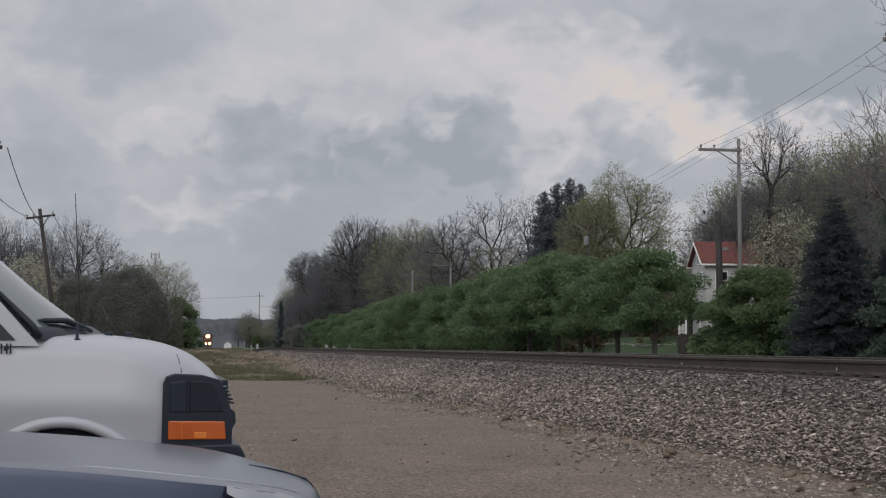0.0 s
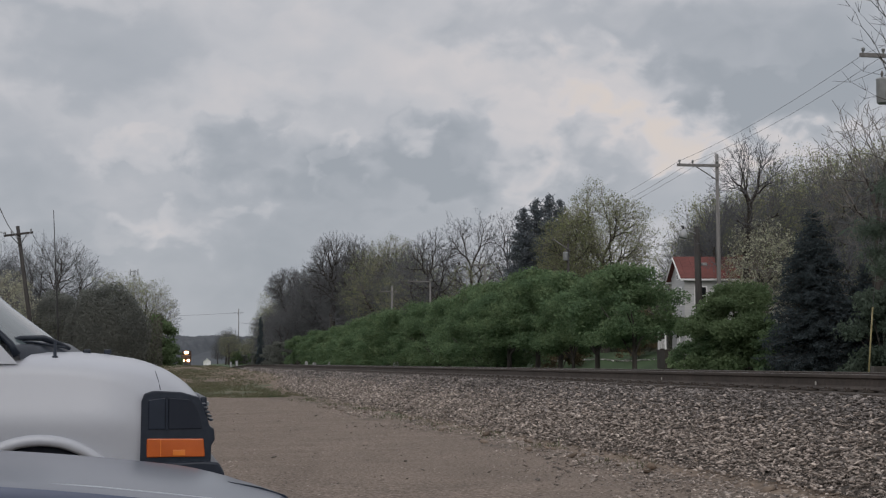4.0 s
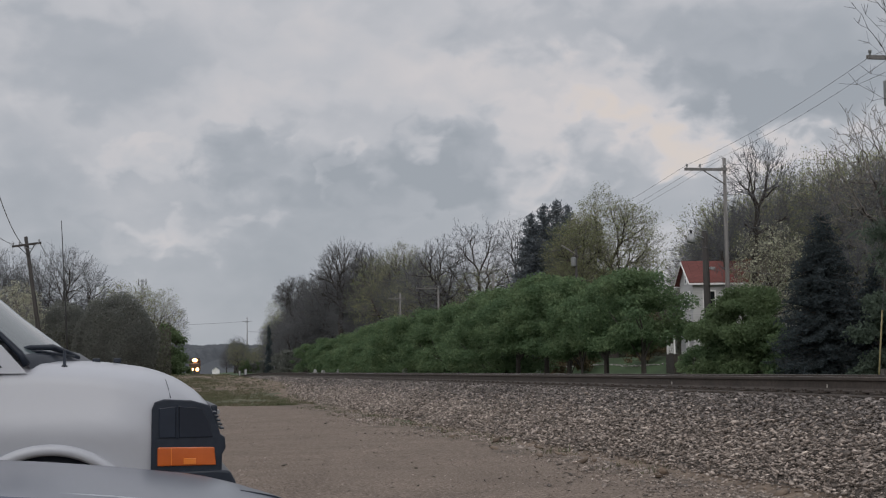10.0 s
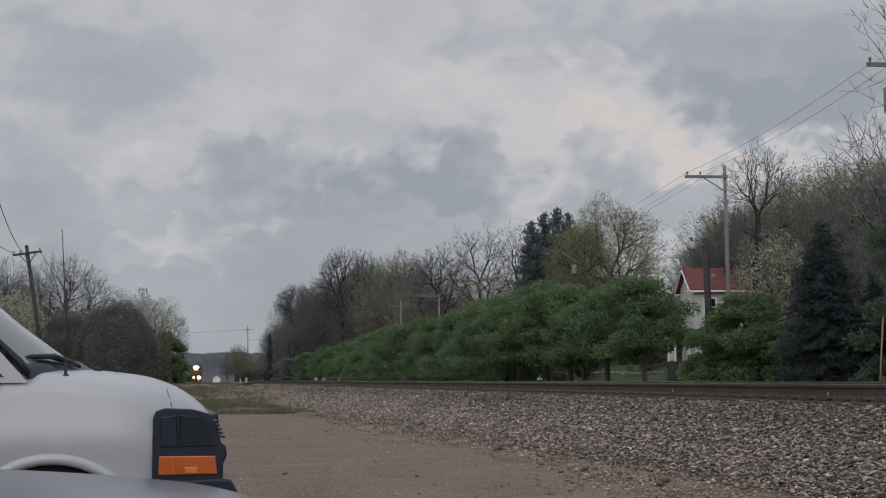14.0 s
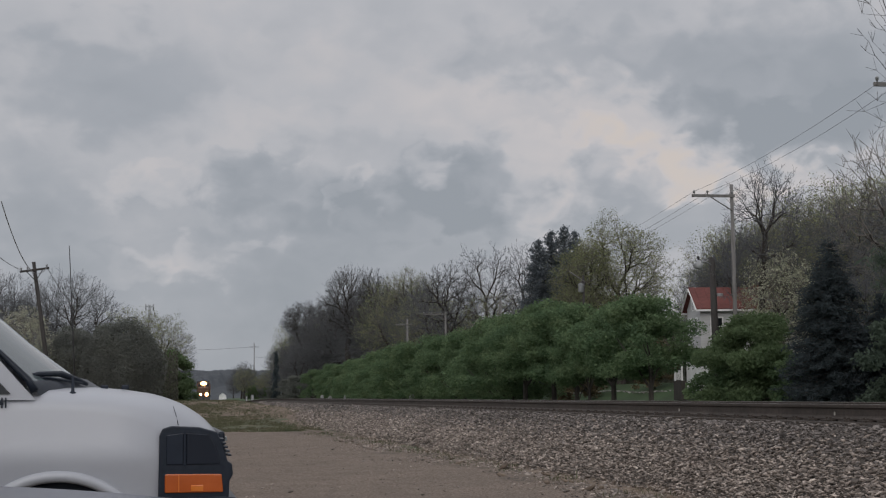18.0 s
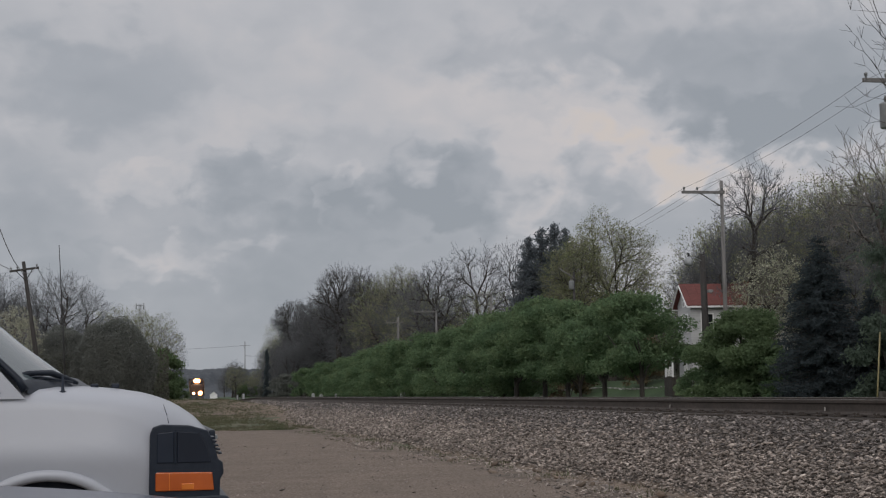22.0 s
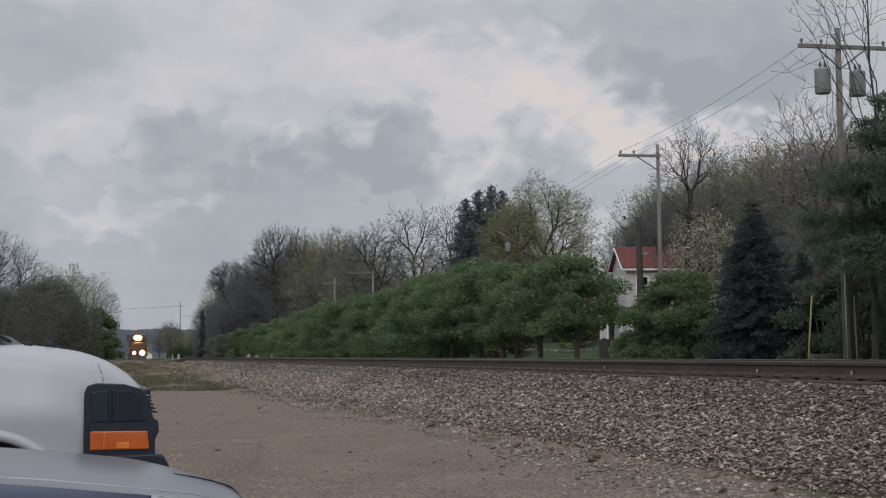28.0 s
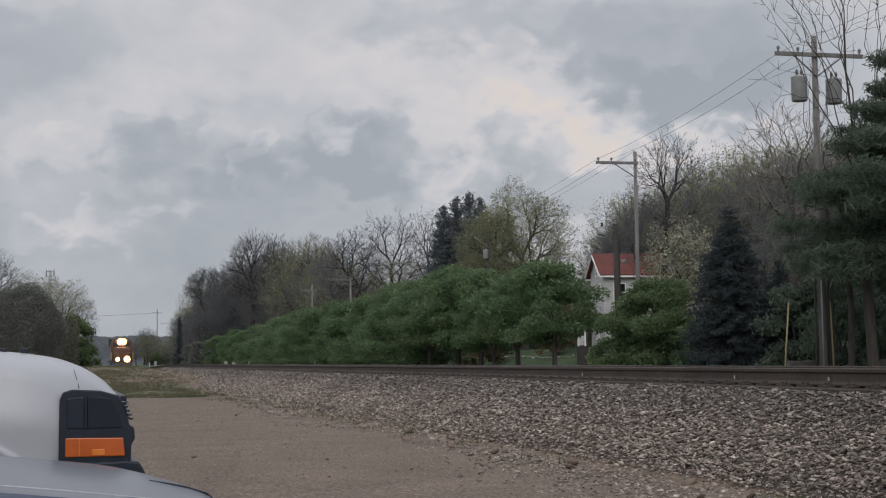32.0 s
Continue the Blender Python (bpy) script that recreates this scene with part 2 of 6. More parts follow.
M_BLOSSOM = material("white_blossom", [(0.36, 0.37, 0.27), (0.5, 0.5, 0.39)], scale=0.8, rough=0.8, island=0.25, spec=0.1, leafy=0.4)
M_NEEDLE = material("spruce_needle", [(0.056, 0.07, 0.078), (0.076, 0.094, 0.1)], scale=0.8, rough=0.85, island=0.2, spec=0.1, leafy=0.4)
M_PINE = material("pine_needle", [(0.098, 0.128, 0.1), (0.128, 0.163, 0.125)], scale=0.8, rough=0.85, island=0.3, spec=0.1, leafy=0.5)
# bluish distance haze painted into the base colour of ridge and far ground
M_HAZEWOOD = material("far_wood_hazed", [(0.085, 0.093, 0.104), (0.108, 0.116, 0.126), (0.13, 0.136, 0.144)], scale=0.2, rough=1.0, island=0.12, spec=0.0)
M_POLE = material("weathered_pole", [(0.132, 0.126, 0.122), (0.2, 0.192, 0.186)], scale=5, rough=0.9, stretch=(3, 3, 0.3), bump=0.3)
M_DARKPOLE = material("dark_pole", [(0.033, 0.031, 0.03), (0.055, 0.05, 0.047)], scale=5, rough=0.9, stretch=(3, 3, 0.3), bump=0.3)
M_WIRE = material("wire", [(0.13, 0.13, 0.135), (0.18, 0.18, 0.185)], scale=3, rough=0.6)
M_GREYMETAL = material("grey_metal", [(0.27, 0.28, 0.285), (0.34, 0.35, 0.355)], scale=4, rough=0.5, metal=0.3)
M_WHITE = material("white_paint", [(0.70, 0.70, 0.69), (0.80, 0.80, 0.79)], scale=2, rough=0.5, second=(0.4, 0.06))
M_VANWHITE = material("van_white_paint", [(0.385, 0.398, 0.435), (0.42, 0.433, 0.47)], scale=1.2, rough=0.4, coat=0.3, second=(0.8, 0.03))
M_BLACKPLASTIC = material("black_plastic", [(0.010, 0.015, 0.025), (0.016, 0.022, 0.034)], scale=30, rough=0.4, bump=0.05, spec=0.3)
M_AMBER = material("amber_lens", [(0.40, 0.082, 0.012), (0.48, 0.105, 0.018)], scale=8, rough=0.25, coat=0.5)
M_GLASS = material("dark_glass", [(0.012, 0.014, 0.016), (0.02, 0.022, 0.024)], scale=1, rough=0.04, spec=0.5)
M_CARBLUE = material("slate_blue_paint", [(0.036, 0.049, 0.088), (0.043, 0.057, 0.098)], scale=1.5, rough=0.36, metal=0.55, coat=0.6, coat_rough=0.18)
# pale colour that paints the highlight along the bonnet's edge
M_LIPGLINT = material("edge_highlight", [(0.3, 0.32, 0.35), (0.42, 0.44, 0.47)], scale=6, rough=0.3, metal=0.4)
M_RUBBER = material("rubber", [(0.014, 0.014, 0.014), (0.022, 0.022, 0.022)], scale=12, rough=0.85)
M_ROOFRED = material("red_roof", [(0.115, 0.038, 0.033), (0.155, 0.05, 0.043)], scale=3, rough=0.85, stretch=(1, 1, 4), second=(0.4, 0.15))
M_ORANGE = material("locomotive_orange", [(0.075, 0.034, 0.02), (0.11, 0.048, 0.024)], scale=2, rough=0.5)
M_LOCOBLACK = material("locomotive_black", [(0.02, 0.02, 0.022), (0.035, 0.035, 0.036)], scale=2, rough=0.6)
M_YELLOWGUARD = material("yellow_plastic", [(0.3, 0.25, 0.12), (0.35, 0.3, 0.16)], scale=4, rough=0.6)
# weak orange emission that imitates the halo round the lit lamps
M_HALO = glowing("halo_glow", (1.0, 0.42, 0.14), 1.1)
M_HEADLIGHT = glowing("headlight_glow", (1.0, 0.62, 0.32), 22.0)


# ---- mesh helpers ----
def mesh_of(name, verts, faces, mats, smooth=False, idx=None):
    me = bpy.data.meshes.new(name)
    me.from_pydata(verts, [], faces)
    for m in (mats if isinstance(mats, (list, tuple)) else [mats]):
        me.materials.append(m)
    if idx is not None:
        me.polygons.foreach_set("material_index", np.asarray(idx, dtype=np.int32))
    if smooth:
        me.polygons.foreach_set("use_smooth", np.ones(len(me.polygons), dtype=bool))
    me.update()
    return me


def part(name, bm, mat, parent=None, label="", smooth=False):
    """One bmesh becomes one mesh object under a thing or a part."""
    me = bpy.data.meshes.new(name)
    bm.to_mesh(me)
    bm.free()
    for m in (mat if isinstance(mat, (list, tuple)) else [mat]):
        me.materials.append(m)
    if smooth:
        me.polygons.foreach_set("use_smooth", np.ones(len(me.polygons), dtype=bool))
    ob = new(name, me)
    if parent is not None:
        ob.parent = parent
    if label:
        ob["label"] = label
    return ob


def mesh_part(name, me, parent=None, label=""):
    ob = new(name, me)
    if parent is not None:
        ob.parent = parent
    if label:
        ob["label"] = label
    return ob


def empty(name, m, label, category, group="", kind=""):
    ob = new(name)
    ob.matrix_basis = m
    return tagged(ob, label, category, group, kind)


def box(bm, x0, x1, y0, y1, z0, z1, bevel=0.0, m=None):
    g = bmesh.ops.create_cube(bm, size=1.0)
    bmesh.ops.scale(bm, vec=(x1 - x0, y1 - y0, z1 - z0), verts=g["verts"])
    bmesh.ops.translate(bm, vec=((x0 + x1) / 2, (y0 + y1) / 2, (z0 + z1) / 2), verts=g["verts"])
    if bevel:
        es = list({e for v in g["verts"] for e in v.link_edges})
        r = bmesh.ops.bevel(bm, geom=es, offset=bevel, segments=2, affect="EDGES", profile=0.5)
        vs = list({v for f in r["faces"] for v in f.verts} | {v for v in g["verts"] if v.is_valid})
    else:
        vs = g["verts"]
    if m is not None:
        bmesh.ops.transform(bm, matrix=m, verts=vs)
    return vs


def box_part(name, dims, mat, parent, bevel=0.0, label="", m=None):
    bm = bmesh.new()
    box(bm, *dims, bevel=bevel, m=m)
    return part(name, bm, mat, parent, label)


def tube(bm, pts, radii, sides=8, cap=True):
    """A tapered tube through points."""
    rings = []
    n = len(pts)
    for i, p in enumerate(pts):
        p = Vector(p)
        d = (Vector(pts[min(i + 1, n - 1)]) - Vector(pts[max(i - 1, 0)])).normalized()
        a = d.cross(Vector((0, 0, 1)) if abs(d.z) < 0.9 else Vector((1, 0, 0))).normalized()
        b = d.cross(a)
        r = radii[i] if isinstance(radii, (list, tuple)) else radii
        rings.append([bm.verts.new(p + (a * math.cos(k * 2 * math.pi / sides) + b * math.sin(k * 2 * math.pi / sides)) * r) for k in range(sides)])
    for r0, r1 in zip(rings, rings[1:]):
        for k in range(sides):
            bm.faces.new((r0[k], r0[(k + 1) % sides], r1[(k + 1) % sides], r1[k]))
    if cap:
        bm.faces.new(rings[0][::-1])
        bm.faces.new(rings[-1])


def tube_part(name, pts, radii, mat, parent, sides=8, label=""):
    bm = bmesh.new()
    tube(bm, pts, radii, sides)
    return part(name, bm, mat, parent, label, smooth=True)


def smooth01(v):
    v = max(0.0, min(1.0, v))
    return v * v * (3 - 2 * v)


def lerp_table(table, x):
    for (x0, v0), (x1, v1) in zip(table, table[1:]):
        if x <= x1:
            return v0 + (v1 - v0) * max(0.0, (x - x0) / (x1 - x0))
    return table[-1][1]


# ---- the lie of the land ----
def track_x(y):
    """Centre line of the railway track."""
    return 8.95 + 6.75 * (max(0.0, y - 150) / 350) ** 2


RAIL_TOP = 1.05
BED = 0.80


def rail_z(y):
    """Height of the rail heads; beyond a crest the line falls away a little."""
    return RAIL_TOP - 0.95 * smooth01((y - 105) / 95)


def ground_z(x, y):
    u = x - track_x(y)
    dip = 0.95 * smooth01((y - 105) / 95)
    if u < 0:
        near = 1 - smooth01((u + 3.3) / 1.9)
        z = (BED - 0.15 - dip) * (1 - near)
        z += (0.92 * smooth01((y - 55) / 58) - 0.5 * smooth01((y - 125) / 60)) * near * smooth01((x + 40) / 40)
        z += 6.0 * smooth01((-x - 30) / 150)
    else:
        z = BED - 0.15 - 0.12 * smooth01((u - 2) / 4) - dip * (1 - smooth01((u - 2.5) / 8))
        z -= 0.42 * smooth01((u - 22.5) / 6.0)
        z += 2.0 * smooth01((u - 33.0) / 8.0) + 16.0 * smooth01((u - 48) / 130)
    return z + 22.0 * smooth01((y - 600) / 1200)


# ---- ground ----
def ground_mesh():
    xs = sorted(set([-2500, -1200, -600, -300] + list(range(-160, -30, 14)) + list(range(-30, -6, 3)) + [-6 + 0.5 * i for i in range(38)]
                    + list(range(13, 60, 3)) + list(range(60, 200, 12)) + [230, 300, 450, 700, 1200, 2500]))
    ys = sorted(set([-2500, -1000, -400, -150, -60, -20] + [2.0 * i for i in range(0, 26)] + [52 + 1.0 * i for i in range(80)] + list(range(134, 300, 6)) + list(range(300, 700, 20))
                    + [750, 850, 1000, 1200, 1500, 2000, 2800, 4000]))
    nx = len(xs)
    verts = [(x, y, ground_z(x, y) - (0.0 if (x > 5.0 or y > 56) else 0.02)) for y in ys for x in xs]
    faces = [(j * nx + i, j * nx + i + 1, (j + 1) * nx + i + 1, (j + 1) * nx + i) for j in range(len(ys) - 1) for i in range(nx - 1)]
    idx = []
    for j in range(len(ys) - 1):
        for i in range(nx - 1):
            x, y = xs[i], ys[j]
            u = x - track_x(y)
            w = 1.6 * noise.noise((x * 0.35, y * 0.09, 3))
            dirt = y > 67 + 9 * noise.noise((x * 0.3, 2.0, 7)) and y < 130
            # beyond 620 m the ground takes the haze-tinted wood colour
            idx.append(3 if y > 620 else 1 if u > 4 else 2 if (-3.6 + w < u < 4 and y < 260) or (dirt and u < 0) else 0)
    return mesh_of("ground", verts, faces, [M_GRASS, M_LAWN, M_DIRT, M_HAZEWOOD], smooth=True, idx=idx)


ground = new("ground", ground_mesh())
tagged(ground, "uneven ground of rough grass, lawn and dirt", "ground", kind="structure")


def lot_edge(y):
    return 5.75 + 0.28 * noise.noise((y * 0.16, 1.3, 0)) + 0.14 * noise.noise((y * 0.9, 4.1, 0)) - 0.9 * smooth01((y - 42) / 12)


def lot_mesh():
    """The parking lot: one sheet whose ragged edges lie on the ground, with a lip of 25 mm."""
    ys = [-40 + 1.0 * i for i in range(95)]
    xs = [-60, -40, -25, -15, -10, -6, -3, 0, 2, 4]
    verts, faces = [], []
    for y in ys:
        e = lot_edge(y)
        row = xs + [5.0, e]
        for x in row:
            yy = y
            if y == ys[-1]:
                yy = 54.0 + 0.7 * noise.noise((x * 0.5, 2.2, 0))
            verts.append((x, yy, 0.006 + 0.02 * noise.noise((x * 0.12, yy * 0.12, 0))))
        verts.append((e + 0.22, y if y != ys[-1] else 54.0, -0.012))
    w = len(xs) + 3
    for j in range(len(ys) - 1):
        for i in range(w - 1):
            faces.append((j * w + i, j * w + i + 1, (j + 1) * w + i + 1, (j + 1) * w + i))
    return mesh_of("pavement", verts, faces, M_ASPHALT, smooth=False)


lot = new("pavement", lot_mesh())
tagged(lot, "worn tan-grey asphalt of a parking lot", "pavement", kind="structure")


# ---- railway ----
def rail_profile():
    """Half metre-true section of a flat-bottomed rail, from the foot up: offsets across and heights."""
    half = [(0.076, 0.0), (0.076, 0.011), (0.020, 0.030), (0.009, 0.045), (0.009, 0.125), (0.034, 0.140), (0.037, 0.172), (0.028, 0.181)]
    return half + [(-a, b) for a, b in reversed(half)]


def sweep_rail(name, offset):
    ys = list(range(-80, 150, 10)) + list(range(150, 905, 8))
    prof = rail_profile()
    k = len(prof)
    verts = [(track_x(y) + offset + a, y, rail_z(y) - 0.181 + b) for y in ys for a, b in prof]
    faces, idx = [], []
    for j in range(len(ys) - 1):
        for i in range(k):
            i2 = (i + 1) % k
            faces.append((j * k + i, j * k + i2, (j + 1) * k + i2, (j + 1) * k + i))
            idx.append(1 if i == 7 else 0)
    return mesh_part(name, mesh_of(name, verts, faces, [M_RAIL, M_RAILTOP], idx=idx))


track = empty("railway_track", pose(0, 0, 0), "single railway track with rusty rails on dark wooden ties", "railway track", kind="structure")
for side in (-0.7525, 0.7525):
    r = sweep_rail("rail", side)
    r.parent = track
    r["label"] = "rusty steel rail with a worn bright head"

tie_bm = bmesh.new()
box(tie_bm, -1.3, 1.3, -0.115, 0.115, -0.18, 0.0, bevel=0.008)
tie_me = bpy.data.meshes.new("tie")
tie_bm.to_mesh(tie_me)
tie_bm.free()
tie_me.materials.append(M_TIE)
plate_bm = bmesh.new()
box(plate_bm, -0.18, 0.18, -0.09, 0.09, 0.0, 0.018, bevel=0.003)
for sx in (-0.11, 0.11):
    for sy in (-0.05, 0.05):
        box(plate_bm, sx - 0.012, sx + 0.012, sy - 0.012, sy + 0.012, 0.018, 0.045)
plate_me = bpy.data.meshes.new("tie_plate")
plate_bm.to_mesh(plate_me)
plate_bm.free()
plate_me.materials.append(M_RAIL)
TIE_TOP = RAIL_TOP - 0.181 - 0.018
rnd = random.Random(5)
for i in range(190):
    y = 8.0 + 0.5 * i
    t_ob = new("tie", tie_me)
    t_ob.parent = track
    t_ob.matrix_basis = pose(track_x(y) + rnd.uniform(-0.05, 0.05), y + rnd.uniform(-0.03, 0.03), TIE_TOP, 0, 0, rnd.uniform(-1, 1))
    if i < 110:
        p_ob = new("tie_plate", plate_me)
        p_ob.parent = track
        p_ob.matrix_basis = pose(track_x(y) - 0.7525, y, TIE_TOP)


# ---- ballast ----
def bed_z(u):
    """Height of the ballast under a point u metres from the centre line."""
    a = abs(u)
    top = TIE_TOP - 0.03
    return top if a < 1.45 else top * (1 - (a - 1.45) / 1.75) if a < 3.2 else -0.1


def bed_mesh():
    us = [-3.35, -3.2, -2.7, -2.2, -1.8, -1.45, -1.0, 0, 1.0, 1.45, 1.8, 2.2, 2.7]
    ys = [-80 + 2 * i for i in range(0, 90)] + [100 + 10 * i for i in range(80)]
    verts = []
    for y in ys:
        for u in us:
            b = 0.05 * noise.noise((u * 1.1, y * 0.3, 0))
            verts.append((track_x(y) + u, y, max(bed_z(u) + b - 0.03, -0.08 if u < 0 else 0.3) + rail_z(y) - RAIL_TOP))
    n = len(us)
    faces = [(j * n + i, j * n + i + 1, (j + 1) * n + i + 1, (j + 1) * n + i) for j in range(len(ys) - 1) for i in range(n - 1)]
    return mesh_of("ballast_bed", verts, faces, M_BED, smooth=True)


M_BED = material("ballast_fines", [(0.045, 0.037, 0.031), (0.09, 0.076, 0.065), (0.17, 0.146, 0.126)], scale=22, rough=0.95, bump=1.0, bump_scale=26, second=(0.5, 0.2))
bed = tagged(new("ballast_bed", bed_mesh()), "sloping bed of grey crushed stone under the track", "ballast", kind="structure")


def stones_mesh(seed, spots):
    """Angular stones as squashed, jittered octahedra with cut tops; spots: rows of x, y, z, size."""
    rg = np.random.default_rng(seed)
    base = np.array([(1, 0, 0), (0, 1, 0), (-1, 0, 0), (0, -1, 0), (0.45, 0.45, 0.8), (-0.45, 0.5, 0.75), (-0.5, -0.4, 0.8), (0.4, -0.5, 0.75), (0, 0, -0.8)])
    fc = np.array([(0, 1, 4), (1, 5, 4), (1, 2, 5), (2, 6, 5), (2, 3, 6), (3, 7, 6), (3, 0, 7), (0, 4, 7), (4, 5, 6), (4, 6, 7), (1, 0, 8), (2, 1, 8), (3, 2, 8), (0, 3, 8)])
    n = len(spots)
    v = base[None] * (1 + rg.uniform(-0.5, 0.5, (n, 9, 3)))
    v *= np.stack([rg.uniform(0.85, 1.8, n), rg.uniform(0.5, 1.05, n), rg.uniform(0.24, 0.58, n)], 1)[:, None]
    a, b, c = rg.uniform(0, 6.28, n), rg.uniform(-0.55, 0.55, n), rg.uniform(-0.55, 0.55, n)

    def rot(v, i, j, ang):
        co, si = np.cos(ang)[:, None], np.sin(ang)[:, None]
        vi, vj = v[:, :, i] * co - v[:, :, j] * si, v[:, :, i] * si + v[:, :, j] * co
        v[:, :, i], v[:, :, j] = vi, vj
    rot(v, 0, 2, b)
    rot(v, 1, 2, c)
    rot(v, 0, 1, a)
    v = v * spots[:, 3][:, None, None] + spots[:, None, :3]
    faces = (fc[None] + 9 * np.arange(n)[:, None, None]).reshape(-1, 3)
    me = bpy.data.meshes.new("ballast_stones")
    me.vertices.add(n * 9)
    me.vertices.foreach_set("co", v.reshape(-1).astype(np.float32))
    me.loops.add(len(faces) * 3)
    me.loops.foreach_set("vertex_index", faces.reshape(-1).astype(np.int32))
    me.polygons.add(len(faces))
    me.polygons.foreach_set("loop_start", np.arange(0, len(faces) * 3, 3, dtype=np.int32))
    me.update(calc_edges=True)
    me.materials.append(M_STONE)
    return me


def ballast_spots():
    rg = np.random.default_rng(11)
    rows = []
    for y0, y1, per, size in ((8, 20, 1180, 0.0205), (20, 32, 900, 0.0235), (32, 56, 520, 0.027), (56, 110, 160, 0.038)):
        n = int((y1 - y0) * 2.2 * per)
        y = rg.uniform(y0, y1, n)
        u = rg.uniform(-3.35, -0.95, n)
        keep = rg.random(n) < np.clip((u + 3.3) / 0.55, 0.06, 1)
        u, y = u[keep], y[keep]
        top = TIE_TOP - 0.03
        z = np.where(u > -1.2, top - 0.07, np.where(u > -1.45, top - 0.035, top * (1 - (-u - 1.45) / 1.75))) + np.array([rail_z(v) - RAIL_TOP for v in y])
        s = size * rg.lognormal(0, 0.26, len(u))
        x = np.array([track_x(v) for v in y]) + u
        rows.append(np.stack([x, y, np.maximum(z, 0.01) + rg.uniform(-0.03, 0.03, len(u)), s], 1))
    # strays on the lot's edge
    n = 15000
    y = 8 + 44 * rg.uniform(0, 1, n) ** 1.3
    x = 5.95 - np.abs(rg.normal(0, 0.55, n)) * (0.55 + 0.9 * np.array([noise.noise((0.7, v * 0.3, 4)) + 0.5 for v in y]))
    rows.append(np.stack([x, y, np.full(n, 0.016), 0.0125 * rg.lognormal(0, 0.45, n)], 1))
    return np.concatenate(rows)


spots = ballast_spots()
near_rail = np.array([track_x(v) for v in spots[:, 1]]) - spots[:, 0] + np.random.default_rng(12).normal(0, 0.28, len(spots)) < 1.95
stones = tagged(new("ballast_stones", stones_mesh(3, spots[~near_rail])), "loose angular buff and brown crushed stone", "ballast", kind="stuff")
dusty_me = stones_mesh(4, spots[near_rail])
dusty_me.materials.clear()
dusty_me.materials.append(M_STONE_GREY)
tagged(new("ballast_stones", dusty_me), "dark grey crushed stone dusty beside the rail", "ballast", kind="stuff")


# ---- trees ----
def quads(rg, centres, size, flat=0.0, thin=0.75):
    """Small leaf clumps: a bent quad at each centre, turned at random."""
    n = len(centres)
    a = rg.normal(0, 1, (n, 3))
    a[:, 2] *= 1 - flat
    a /= np.linalg.norm(a, axis=1)[:, None]
    b = np.cross(a, rg.normal(0, 1, (n, 3)))
    b /= np.linalg.norm(b, axis=1)[:, None]
    s = size * rg.lognormal(0, 0.3, n)[:, None]
    a, b = a * s, b * s * thin
    v = np.stack([centres - a - b * 0.5, centres + b, centres + a + b * 0.4, centres - b * 1.1], 1).reshape(-1, 3)
    f = np.arange(4 * n).reshape(-1, 4)
    return v, f


def raw_mesh(name, vs, fs, mats, idx=None, smooth=False):
    """Fast mesh from numpy: faces are all quads."""
    v, f = np.concatenate(vs), []
    off = 0
    for vv, ff in zip(vs, fs):
        f.append(np.asarray(ff) + off)
        off += len(vv)
    counts = [len(x) for x in f]
    f = np.concatenate(f)
    me = bpy.data.meshes.new(name)
    me.vertices.add(len(v))
    me.vertices.foreach_set("co", v.reshape(-1).astype(np.float32))
    me.loops.add(len(f) * 4)
    me.loops.foreach_set("vertex_index", f.reshape(-1).astype(np.int32))
    me.polygons.add(len(f))
    me.polygons.foreach_set("loop_start", np.arange(0, len(f) * 4, 4, dtype=np.int32))
    for m in mats:
        me.materials.append(m)
    if idx is not None:
        me.polygons.foreach_set("material_index", np.repeat(np.asarray(idx, dtype=np.int32), counts))
    if smooth:
        me.polygons.foreach_set("use_smooth", np.ones(len(f), dtype=bool))
    me.update(calc_edges=True)
    return me


def branch_tubes(segs, sides):
    """Tapered tubes for rows of (p0, p1, r0, r1)."""
    p0, p1 = np.array([s[0] for s in segs]), np.array([s[1] for s in segs])
    r0, r1 = np.array([s[2] for s in segs]), np.array([s[3] for s in segs])
    d = p1 - p0
    d /= np.linalg.norm(d, axis=1)[:, None] + 1e-9
    ref = np.where(np.abs(d[:, 2:3]) < 0.9, [[0, 0, 1.0]], [[1.0, 0, 0]])
    a = np.cross(d, ref)
    a /= np.linalg.norm(a, axis=1)[:, None]
    b = np.cross(d, a)
    ring = []
    for p, r in ((p0, r0), (p1, r1)):
        for k in range(sides):
            w = 2 * math.pi * k / sides
            ring.append(p + (a * math.cos(w) + b * math.sin(w)) * r[:, None])
    v = np.stack(ring, 1).reshape(-1, 3)
    n = len(segs)
    fc = np.array([(k, (k + 1) % sides, sides + (k + 1) % sides, sides + k) for k in range(sides)])
    f = (fc[None] + 2 * sides * np.arange(n)[:, None, None]).reshape(-1, 4)
    return v, f


